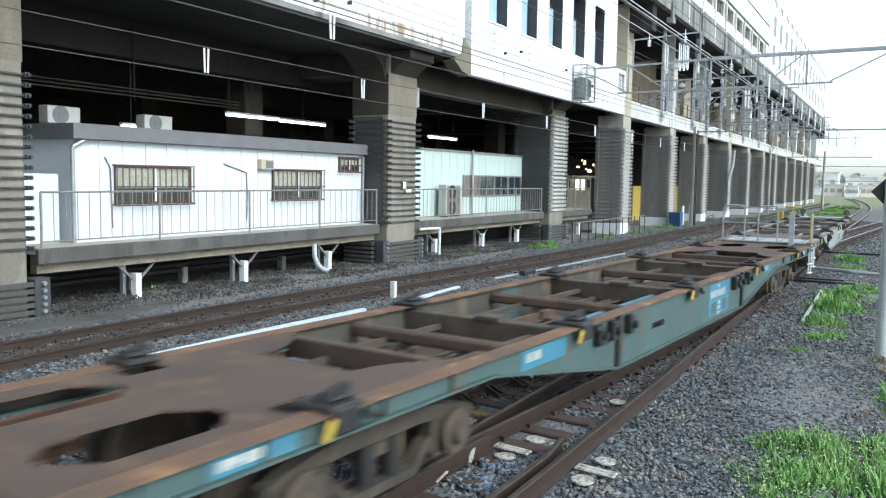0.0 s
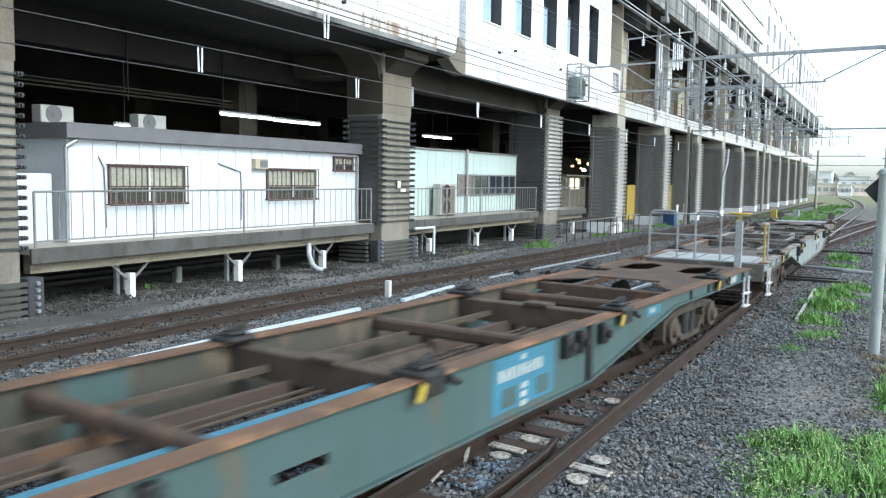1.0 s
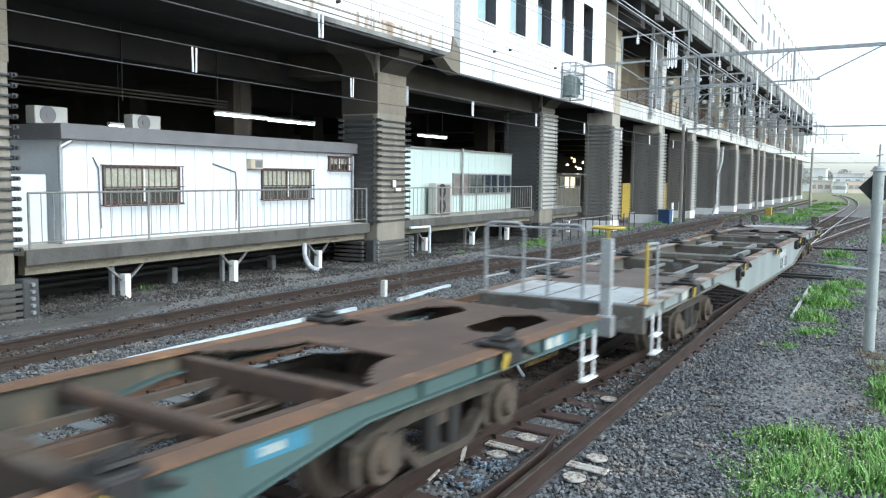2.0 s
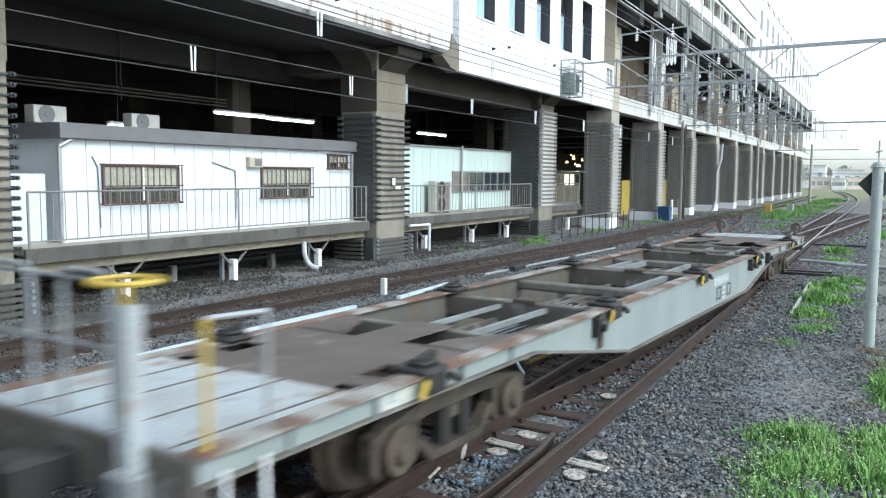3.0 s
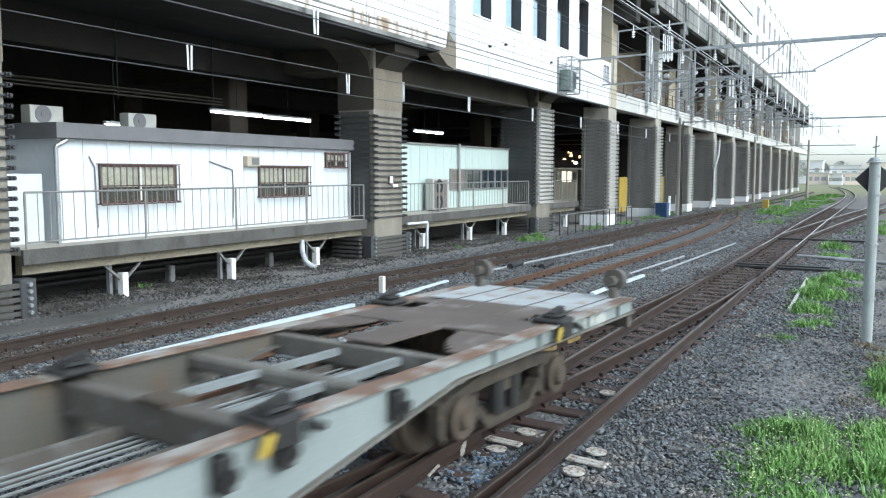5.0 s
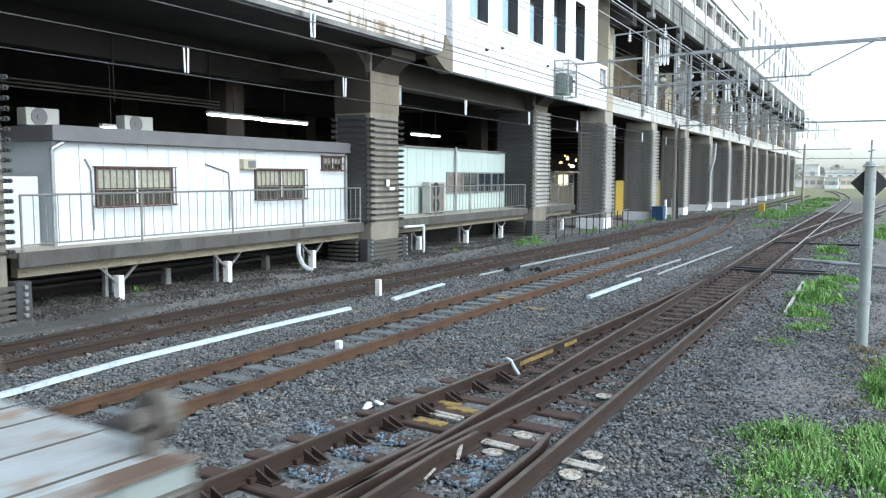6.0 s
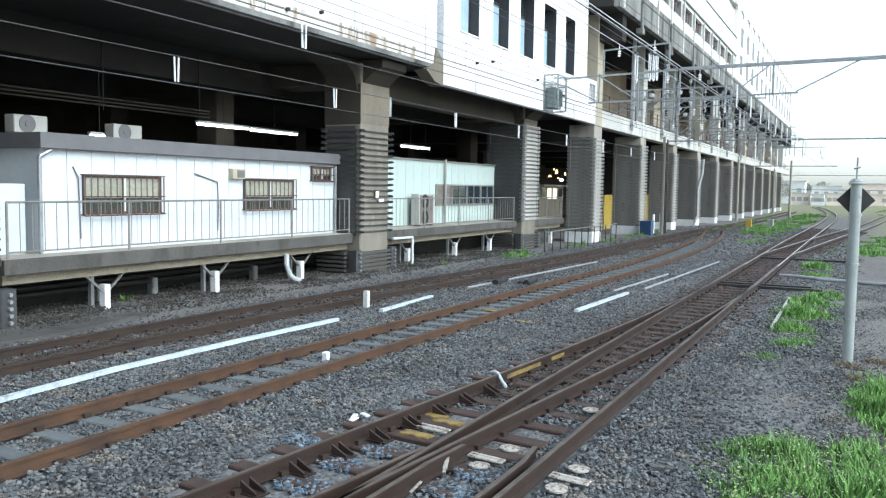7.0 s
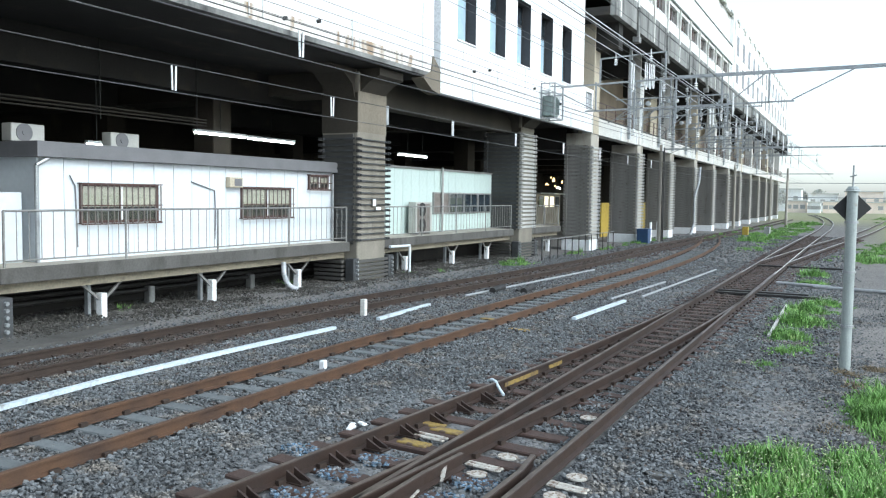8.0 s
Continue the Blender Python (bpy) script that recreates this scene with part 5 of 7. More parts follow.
bin_ = thing("blue_bin", "blue plastic bin beside a pillar", "bin", at=pose(51.9, 12.2, gz(52)))
bm = bmesh.new()
prism(bm, [(-0.35, 0.0), (0.35, 0.0), (0.42, 0.85), (-0.42, 0.85)], "y", -0.35, 0.35)
part("tub", bm, BLUE, bin_)
part("lid", made(box, -0.45, 0.45, -0.38, 0.38, 0.85, 0.92, 0.02), BLUE, bin_)
fence = thing("low_fence", "low fence of thin posts with a striped rope", "fence")
for k in range(12):
    x = 33.5 + k * 1.05
    part("post", made(rod, (x, 12.3, -0.1), (x, 12.3, 0.95), 0.025, 6), DARK, fence)
part("rope", made(rod, (33.5, 12.3, 0.92), (45.1, 12.3, 0.92), 0.025, 6), ALU, fence)
TROUGH_PALE = mat("grey_plastic_wrap", (0.5, 0.52, 0.55), (0.36, 0.37, 0.39), 0.5, scale=9, fine=40, bump=0.3)
bm = bmesh.new()
for p, q in zip([(18.05, 14.25, 0.88), (18.0, 14.2, 0.55), (18.08, 14.15, 0.3), (18.25, 14.1, 0.16)], [(18.0, 14.2, 0.55), (18.08, 14.15, 0.3), (18.25, 14.1, 0.16), (18.4, 14.05, 0.12)]):
    rod(bm, p, q, 0.07, 10)
solid("wrapped_pipe", bm, TROUGH_PALE, "pale plastic-wrapped pipe bending down to the ground", "pipe")
bm = bmesh.new()
rod(bm, (23.4, 14.0, 1.06), (24.75, 14.0, 1.04), 0.045, 10)
rod(bm, (24.75, 14.0, 1.04), (24.75, 14.0, -0.1), 0.045, 10)
solid("drain_pipe", bm, WHITE_PANEL, "white drain pipe turning down to the ground", "drain pipe")
bm = bmesh.new()
for p, q in zip([(74.0, 12.6, 5.6), (73.0, 12.5, 4.3), (71.0, 12.5, 3.0), (71.0, 12.5, 0.7)], [(73.0, 12.5, 4.3), (71.0, 12.5, 3.0), (71.0, 12.5, 0.7), (69.5, 12.5, -0.2)]):
    rod(bm, p, q, 0.1, 10)
solid("drain_pipe", bm, GALV, "grey drain pipe running down a pillar", "drain pipe")
for p in ((23.05, 13.98, 5.1), ):
    solid("floodlight", made(rod, p, (p[0], p[1], p[2] + 0.62), 0.09, 10), GALV, "grey canister lamp fixed by a pillar", "lamp")
tr = thing("transformer_box", "grey-green transformer box in a pale steel cage on the station wall", "transformer", at=pose(34.8, 12.55, 6.9))
part("case", made(box, -0.42, 0.42, -0.25, 0.2, -0.5, 0.4, 0.03), TANK, tr)
for k in range(5):
    part("cooling_fin", made(box, -0.36 + k * 0.17, -0.32 + k * 0.17, -0.33, -0.251, -0.4, 0.3), TANK, tr)
for d in (-0.55, 0.55):
    for e in (-0.42, 0.2):
        part("cage_post", made(bar, (d, e, -0.62), (d, e, 0.95), 0.06, 0.06), GALV, tr)
for z in (-0.6, 0.5, 0.92):
    part("cage_rail", made(bar, (-0.55, -0.42, z), (0.55, -0.42, z), 0.05, 0.05), GALV, tr)
    for d in (-0.55, 0.55):
        part("cage_rail", made(bar, (d, -0.42, z), (d, 0.24, z), 0.05, 0.05), GALV, tr)
for d in (-0.25, 0.25):
    part("bushing", made(rod, (d, -0.1, 0.4), (d, -0.1, 0.8), 0.05, 8, 0.03), WHITE_PAINT, tr)
part("bracket", made(bar, (-0.7, 0.1, 0.6), (2.5, 0.1, 0.75), 0.06, 0.06), GALV, tr)
for x in (52.4, 60, 66, 72, 79, 86, 93):
    t = thing("insulator_arm", "grey bracket with white insulators on the gallery", "insulator", "gallery insulators", at=pose(x, YF - 0.4, 8.6))
    part("arm", made(bar, (0, 0.9, -1.45), (0, -1.15, 0.4), 0.06, 0.06), GALV, t)
    part("upright", made(bar, (0, -1.1, -0.2), (0, -1.1, 2.2), 0.05, 0.05), GALV, t)
    for z in (0.4, 1.2, 1.9):
        bm = bmesh.new()
        for k in range(3):
            rod(bm, (0, -1.1, z + k * 0.1), (0, -1.1, z + 0.04 + k * 0.1), 0.13, 12, 0.06)
        part("insulator", bm, WHITE_PAINT, t, "white ribbed insulator")
# shop lights deep in the undercroft
for x, z, a, b, mt in ((73.6, 4.5, 0.2, 0.28, WARM), (71.8, 4.05, 0.24, 0.12, WARM), (75.0, 3.75, 0.3, 0.14, TUBE), (76.1, 4.35, 0.13, 0.2, WARM), (74.1, 3.9, 0.16, 0.1, WARM), (72.9, 4.7, 0.12, 0.12, WARM), (92.9, 3.95, 0.2, 0.14, TUBE), (95.1, 3.55, 0.5, 0.3, WARM), (96.3, 3.9, 0.2, 0.16, WARM), (114.5, 3.7, 0.25, 0.2, TUBE)):
    t = thing("spot_lamp", "small lamp glowing in the undercroft", "lamp", "undercroft lamps")
    a, b = a * 0.7, b * 0.7
    bm = made(rod, (x, 26.0, z - b), (x, 26.0, z + b * 0.3), a, 10, a * 0.75)
    rod(bm, (x, 26.0, z + b * 0.3), (x, 26.0, z + b), a * 0.75, 10, a * 0.3)
    part("bulb", bm, mt, t)
    part("stem", made(rod, (x, 26.0, z + b), (x, 26.0, 6.6), 0.02, 6), DARK, t)
kiosk = thing("kiosk", "small pale kiosk with lit windows in the undercroft", "kiosk")
part("body", made(box, 70.9, 77.4, 26.6, 29, -0.3, 3.1, 0.03), CONCRETE_TAN, kiosk)
part("canopy", made(box, 70.6, 77.7, 26.1, 29, 3.1, 3.25, 0.02), LEDGE, kiosk)
for k in range(4):
    part("window", made(box, 71.3 + k * 1.55, 72.3 + k * 1.55, 26.56, 26.597, 1.9, 2.9), LIT_PANE if k in (1, 2) else GLASS, kiosk, "lit shop window" if k in (1, 2) else "")

# sills and stones under the walkway
for x in (10.4, 12.7, 14.3, 16.4, 18.0, 20.0):
    solid("footing", made(box, x - 0.09, x + 0.09, 15.3, 15.5, -0.1, 0.5, 0.02), STAINED, "small concrete footing below the walkway", "footing", "walkway footings")
for z in (0.42, 0.56, 0.7):
    solid("service_pipe", made(rod, (9.3, 15.4, z), (21, 15.4, z), 0.05, 8), DARK, "dark service pipe under the walkway", "pipe", "service pipes")
# Wall added below the offices, dark to stand in for shade.
solid("wall_under_walkway", made(box, 9.4, 40, 16.1, 16.3, -0.3, 1.2), CONCRETE_SHADED, "dark wall below the prefab offices", "wall", kind="structure")

# ---------------- loose stone and plants ----------------
_bm = bmesh.new()
bmesh.ops.create_icosphere(_bm, subdivisions=1, radius=1.0)
ICO_V = np.array([v.co[:] for v in _bm.verts])
ICO_F = np.array([[v.index for v in f.verts] for f in _bm.faces])
_bm.free()
OCT_V = np.array([(1, 0, 0), (-1, 0, 0), (0, 1, 0), (0, -1, 0), (0, 0, 1), (0, 0, -1)], float)
OCT_F = np.array([(0, 2, 4), (2, 1, 4), (1, 3, 4), (3, 0, 4), (2, 0, 5), (1, 2, 5), (3, 1, 5), (0, 3, 5)])


def scatter(name, pts, sizes, material, label, category, BV=ICO_V, BF=ICO_F):
    """One object of many small angular stones at pts (n x 3)."""
    rng = np.random.default_rng(5)
    n, nv = len(pts), len(BV)
    v = np.repeat(BV[None], n, 0) * (1 + rng.uniform(-0.5, 0.45, (n, nv, 1)))
    v *= rng.uniform(0.6, 1.3, (n, 1, 3)) * np.array([1, 1, 0.7])
    ang = rng.uniform(0, 2 * np.pi, n)
    tilt = rng.uniform(-0.5, 0.5, n)
    c, s = np.cos(tilt)[:, None], np.sin(tilt)[:, None]
    y, z = v[:, :, 1] * c - v[:, :, 2] * s, v[:, :, 1] * s + v[:, :, 2] * c
    c, s = np.cos(ang)[:, None], np.sin(ang)[:, None]
    v = np.stack([v[:, :, 0] * c - y * s, v[:, :, 0] * s + y * c, z], -1)
    v = v * sizes[:, None, None] + pts[:, None, :]
    f = BF[None] + (np.arange(n) * nv)[:, None, None]
    me = bpy.data.meshes.new(name)
    me.vertices.add(n * nv)
    me.vertices.foreach_set("co", v.reshape(-1).astype(np.float32))
    k = n * len(BF)
    me.loops.add(k * 3)
    me.loops.foreach_set("vertex_index", f.reshape(-1).astype(np.int32))
    me.polygons.add(k)
    me.polygons.foreach_set("loop_start", np.arange(0, k * 3, 3, dtype=np.int32))
    me.update(calc_edges=True)
    me.shade_flat()
    me.materials.append(material)
    return tagged(new(name, me), label, category, kind="stuff")


def clear_of_tracks(x, y):
    """False on rails and, between the rails, on sleepers."""
    for fy, x0, step, x1 in ((y_mid, -6, 0.62, 45), (y_train, -30, 0.58, 45)):
        c = np.array([fy(float(v)) for v in x])
        d = np.abs(y - c)
        rail = np.abs(d - GAUGE / 2 - 0.03) < 0.075
        on = (np.abs((x - x0 + step / 2) % step - step / 2) < 0.12) & (d < (0.5 if fy is y_mid else 1.12)) & ((np.sin(x * 2.1) * np.sin(y * 5 + x) > 0.4) | ((fy is y_train) & (x < 9.5)) | ((fy is y_train) & (np.sin(x * 7.3) * np.sin(y * 9 + x * 2) > 0.1)))
        yield ~(rail | (on & (x < x1)))
    yield np.abs(np.abs(y - np.array([y_back(float(v)) for v in x])) - GAUGE / 2 - 0.03) > 0.075
    yield (np.abs(y - 2.63) > 0.08) & (np.abs(y - 3.76) > 0.08)


def ballast():
    rng = np.random.default_rng(2)
    P, S, PD, SD = [], [], [], []
    for x0, x1, dens, size in ((3.5, 10, 800, 0.0215), (10, 15, 640, 0.0255), (15, 23, 340, 0.031), (23, 38, 180, 0.035), (38, 75, 34, 0.05)):
        n = int((x1 - x0) * 14.2 * dens)
        x, y = rng.uniform(x0, x1, n), rng.uniform(-0.4, 13.8, n)
        edge = 0.5 + 0.35 * np.clip((x - 10) / 7, 0, 1) + 0.25 * np.sin(x * 1.7) * np.sin(x * 0.61 + 1)
        keep = (np.arctan2(x, y) > radians(31)) & (rng.uniform(0, 1, n) < 1 + (y - edge) / 0.9)
        keep &= rng.uniform(0, 1, n) < 1 - 0.85 * np.clip((y - 12.3 - 0.25 * np.sin(x * 0.9)) / 0.6, 0, 1)
        for k in clear_of_tracks(x, y):
            keep &= k
        x, y = x[keep], y[keep]
        lift = np.zeros(len(x))
        dt = np.abs(y - np.array([y_train(float(v)) for v in x]))
        lift[dt < 1.1] = np.where(x[dt < 1.1] < 9, -0.03, 0.012)
        dm = np.abs(y - np.array([y_mid(float(v)) for v in x]))
        lift[(dm > 0.6) & (dm < 1.5)] = 0.035
        db = np.abs(y - np.array([y_back(float(v)) for v in x]))
        lift[db < 1.6] = 0.028
        z = np.array([gz(float(a), float(b)) for a, b in zip(x, y)]) + rng.uniform(-0.018, 0.02, len(x)) + lift
        size_i = size * rng.uniform(0.6, 1.35, len(x))
        dirty = (db < 0.62 + 0.25 * np.sin(x * 1.3)) | ((dt < 0.6) & (x > 9.3)) | (rng.uniform(0, 1, len(x)) < 0.06)
        P.append(np.stack([x, y, z], -1)[~dirty])
        S.append(size_i[~dirty])
        PD.append(np.stack([x, y, z], -1)[dirty])
        SD.append(size_i[dirty])
    scatter("ballast_stones", P[0], S[0], STONE, "loose grey crushed stone between the tracks", "ballast")
    scatter("ballast_stones", np.concatenate(P[1:]), np.concatenate(S[1:]), STONE, "loose grey crushed stone between the tracks", "ballast", OCT_V, OCT_F)
    scatter("stained_stones", np.concatenate(PD), np.concatenate(SD), STONE_RUST, "rust-brown stained crushed stone between the rails", "ballast", OCT_V, OCT_F)
    n = 52000
    x, y = 6 + 22 * rng.uniform(0, 1, n) ** 1.5, rng.uniform(-2.5, 1.5, n)
    z = rng.uniform(-0.02, 0.002, n) - 0.006
    scatter("soil_pebbles", np.stack([x, y, z], -1), 0.007 + 0.024 * rng.uniform(0, 1, n) ** 2.5, STONE, "grey pebbles strewn over dusty soil", "pebbles", OCT_V, OCT_F)
    # litter and dust below the walkway, its colour darkened to hold the shade there
    n = 26000
    x, y = rng.uniform(8.5, 34, n), 13.1 + 3.0 * rng.uniform(0, 1, n)
    z = np.array([gz(float(a), float(b)) for a, b in zip(x, y)]) + 0.04 * np.sin(x * 2.3) * np.sin(y * 3.1) + rng.uniform(-0.03, 0.02, n)
    scatter("litter", np.stack([x, y, z], -1), 0.012 + 0.035 * rng.uniform(0, 1, n) ** 2, LITTER, "dark leaf litter and rubble below the walkway", "litter", OCT_V, OCT_F)
    # stones sprayed with blue paint by the turnout
    P = []
    for cx, cy, r in ((7.12, 4.38, 0.2), (6.56, 4.5, 0.22), (5.93, 4.5, 0.25), (6.98, 3.2, 0.2), (6.45, 3.25, 0.22), (7.0, 5.3, 0.2)):
        n = 260
        a, d = rng.uniform(0, 2 * np.pi, n), r * np.sqrt(rng.uniform(0, 1, n))
        P.append(np.stack([cx + d * np.cos(a) * 0.8, cy + d * np.sin(a) * 1.2, rng.uniform(-0.01, 0.035, n)], -1))
    P = np.concatenate(P)
    scatter("blue_stones", P, rng.uniform(0.012, 0.026, len(P)), STONE_BLUE, "ballast stones splashed with blue paint", "ballast")


LITTER = mat("dark_litter", (0.055, 0.052, 0.046), (0.036, 0.034, 0.03), 0.9, scale=1.2, fine=30, bump=0.2, c3=(0.10, 0.095, 0.087), amount=0.38, per_island=0.5)
ballast()
solid("concrete_apron", made(prism, [(7.0, 12.9), (9.6, 12.62), (12.1, 13.1), (11.9, 13.7), (9.6, 13.6), (7.0, 13.8)], "z", -0.1, 0.1), WEATHERED, "dusty pale concrete apron beside the back track", "concrete apron", kind="structure")


def grass(name, patches, material, label, seed):
    """Upright blades in round patches: (x, y, radius, count, height)."""
    rng = np.random.default_rng(seed)
    V, F = [], []
    base = 0
    for cx, cy, r, n, h in patches:
        tufts = max(6, n // 45)
        a, d = rng.uniform(0, 2 * np.pi, tufts), r * np.minimum(1.45, np.abs(rng.normal(0, 0.68, tufts)))
        tall = 0.3 + 1.25 * rng.uniform(0, 1, tufts) ** 1.5
        pick = rng.integers(0, tufts, n)
        a, d = a[pick], d[pick]
        d = d * (1 + 0.25 * np.sin(3 * a + cx * 5))
        lump = 0.5 + 0.5 * np.sin(a * 3 + cx) * np.sin(d * 6 + cy)
        x, y = cx + d * np.cos(a) * 1.25 + rng.normal(0, 0.06 + 0.03 * r, n), cy + d * np.sin(a) + rng.normal(0, 0.06 + 0.03 * r, n)
        hh = 0.85 * tall[pick] * h * rng.uniform(0.3, 1.1, n) * np.maximum(0.25, 1 - 0.5 * (d / r) ** 2) * (0.45 + 0.6 * lump)
        w = rng.uniform(0.003, 0.0075, n) * (1 + h)
        leafy = rng.uniform(0, 1, n) < 0.55
        hh = np.where(leafy, hh * 0.55, hh * 0.85)
        w = np.where(leafy, w * 1.9, w * 0.9)
        if cx > 15:
            w *= 1 + (cx - 15) * 0.015
        t, lean = rng.uniform(0, 2 * np.pi, n), rng.uniform(0.1, 0.9, n) * hh
        tx, ty = np.cos(t), np.sin(t)
        z0 = np.array([gz(float(p), float(q)) for p, q in zip(x, y)]) - 0.02
        pts = [np.stack(p, -1) for p in (
            (x - ty * w, y + tx * w, z0), (x + ty * w, y - tx * w, z0),
            (x + tx * lean * 0.35 + ty * w * 0.8, y + ty * lean * 0.35 - tx * w * 0.8, z0 + hh * 0.6), (x + tx * lean * 0.35 - ty * w * 0.8, y + ty * lean * 0.35 + tx * w * 0.8, z0 + hh * 0.6),
            (x + tx * lean, y + ty * lean, z0 + hh))]
        V.append(np.stack(pts, 1).reshape(-1, 3))
        i = base + np.arange(n) * 5
        F += [(int(k), int(k) + 1, int(k) + 2, int(k) + 3) for k in i] + [(int(k) + 3, int(k) + 2, int(k) + 4) for k in i]
        base += n * 5
    me = bpy.data.meshes.new(name)
    me.from_pydata(np.concatenate(V).tolist(), [], F)
    me.materials.append(material)
    tagged(new(name, me), label, "grass", kind="stuff")


rg = random.Random(4)
near = [(7.45, 0.85, 0.3, 1200, 0.15), (7.2, 0.45, 0.5, 3000, 0.22), (7.9, 0.75, 0.45, 3600, 0.2), (8.4, 0.5, 0.6, 4600, 0.3), (9.2, 0.6, 0.5, 3600, 0.32), (8.4, -0.3, 0.8, 6500, 0.32), (9.4, -0.1, 0.55, 3600, 0.28), (10.0, -0.7, 0.5, 2200, 0.22), (9.0, 1.15, 0.35, 700, 0.16), (12.7, -0.75, 0.65, 6300, 0.5), (13.4, -1.2, 0.8, 6300, 0.55), (11.5, -1.0, 0.5, 2250, 0.3), (11.6, -0.35, 0.4, 4200, 0.4), (12.3, -0.35, 0.45, 4200, 0.42), (10.9, -0.45, 0.35, 2200, 0.3)]
grass("grass", near, GRASS, "fresh green grass clump growing beside the ballast", 1)
mid_p = [(16.0, 1.15, 0.3, 260, 0.16), (14.6, 1.3, 0.35, 300, 0.12), (17.8, 1.2, 0.45, 1600, 0.26), (20, 1.15, 0.6, 1900, 0.32), (22.3, 1.1, 0.55, 1800, 0.3), (24.0, 0.75, 0.5, 700, 0.25), (29.5, 1.3, 0.6, 600, 0.3), (33, 1.4, 0.7, 600, 0.4), (16.4, 0.9, 0.3, 300, 0.2)]
mid_p += [(rg.uniform(34, 62), rg.uniform(-9, -0.2 - (0 if _ % 2 else 2)), rg.uniform(0.9, 1.8), 900, 0.4) for _ in range(40)]
mid_p += [(rg.uniform(62, 125), rg.uniform(4.6, 7.2), rg.uniform(0.8, 1.5), 450, 0.45) for _ in range(30)]
mid_p += [(rg.uniform(62, 190), rg.uniform(-34, -3.5 - 0.03 * _), rg.uniform(2, 4.5), 900, 0.42) for _ in range(70)]
mid_p += [(rg.uniform(30, 60), rg.uniform(12.2, 12.9), rg.uniform(0.3, 0.6), 160, 0.3) for _ in range(22)]
mid_p += [(rg.uniform(58, 120), rg.uniform(5.2, 10.5), rg.uniform(0.5, 1.4), 260, 0.35) for _ in range(45)]
mid_p += [(rg.uniform(44, 120), rg.uniform(4.4, 5.8), rg.uniform(0.3, 0.7), 120, 0.25) for _ in range(26)]
mid_p = [(a, b, r, int(n * (3.8 if a < 34 else 1.7)), h * (1.3 if a < 34 else 1.2)) for a, b, r, n, h in mid_p]
mid_p += [(36, 9.1 - 0.0, 0.4, 200, 0.2), (26, 13.5, 0.4, 120, 0.2), (24.6, 14.1, 0.3, 90, 0.2), (13.2, 15.2, 0.4, 60, 0.25), (19.5, 15.2, 0.4, 60, 0.3)]
def seed_heads():
    rng = np.random.default_rng(12)
    P = []
    for cx, cy, r, n, h in near[:7]:
        m = n // 34
        a, d = rng.uniform(0, 6.28, m), r * np.sqrt(rng.uniform(0, 1, m))
        P.append(np.stack([cx + d * np.cos(a) * 1.2, cy + d * np.sin(a), h * rng.uniform(0.35, 0.75, m) * (1 - 0.4 * (d / r) ** 2)], -1))
    P = np.concatenate(P)
    scatter("seed_heads", P, rng.uniform(0.006, 0.013, len(P)), SEED, "pale seed heads among the grass", "grass", OCT_V, OCT_F)


SEED = mat("pale_seed", (0.42, 0.48, 0.28), (0.34, 0.40, 0.2), 0.8, scale=3, fine=20, bump=0, per_object=0.2)
seed_heads()
grass("grass_tufts", mid_p, GRASS, "scattered green weeds beside the tracks", 2)
grass("dry_grass", [(14.6, 0.15, 0.4, 900, 0.14), (13.6, 0.0, 0.35, 600, 0.12), (11.0, 0.3, 0.4, 500, 0.12), (15.2, -0.3, 0.3, 500, 0.15)], HAY, "dry straw-coloured grass round a post", 3)

# ---------------- far distance ----------------


def far_trees():
    rng = np.random.default_rng(9)
    for k in range(9):
        x, y = rng.uniform(250, 300), (13 + k * 4 if k < 3 else -70 + (k - 3) * 13) + rng.uniform(-2, 2)
        h = rng.uniform(5.5, 8) if k < 3 else rng.uniform(2.6, 4.2)
        t = thing("tree", "hazy green tree far along the line", "tree", "far trees", at=pose(x, y, gz(200)))
        part("trunk", made(rod, (0, 0, -0.3), (0, 0, h * 0.55), 0.35, 8, 0.12), SLEEPER_W, t)
        V, F = [], []
        for i in range(420):
            a, b = rng.uniform(0, 6.28), rng.uniform(-1, 1)
            r = rng.uniform(0.5, 1.0) * h * 0.36 * (1 + 0.3 * math.sin(3 * a + k))
            c = np.array([r * math.cos(a) * math.sqrt(1 - b * b), r * math.sin(a) * math.sqrt(1 - b * b), h * 0.62 + b * h * 0.34])
            s = rng.uniform(0.3, 0.7)
            q = rng.uniform(-1, 1, (4, 3)) * s + c
            n0 = len(V)
            V += q.tolist()
            F.append((n0, n0 + 1, n0 + 2, n0 + 3))
        me = bpy.data.meshes.new("crown")
        me.from_pydata(V, [], F)
        me.materials.append(LEAF)
        ob = new("crown", me)
        ob.parent = t


# Leaf colour paled to grey to hold the distance haze.
LEAF = mat("far_leaves", (0.5, 0.5, 0.46), (0.42, 0.43, 0.38), 0.7, scale=0.3, fine=2, bump=0, per_object=0.4)
far_trees()
# Pink walls brightened: warm sunlight and distance haze put into the colour.
PINK = mat("warm_pink_render", (0.88, 0.77, 0.68), (0.82, 0.7, 0.6), 0.8, scale=0.5, fine=8, bump=0.05)
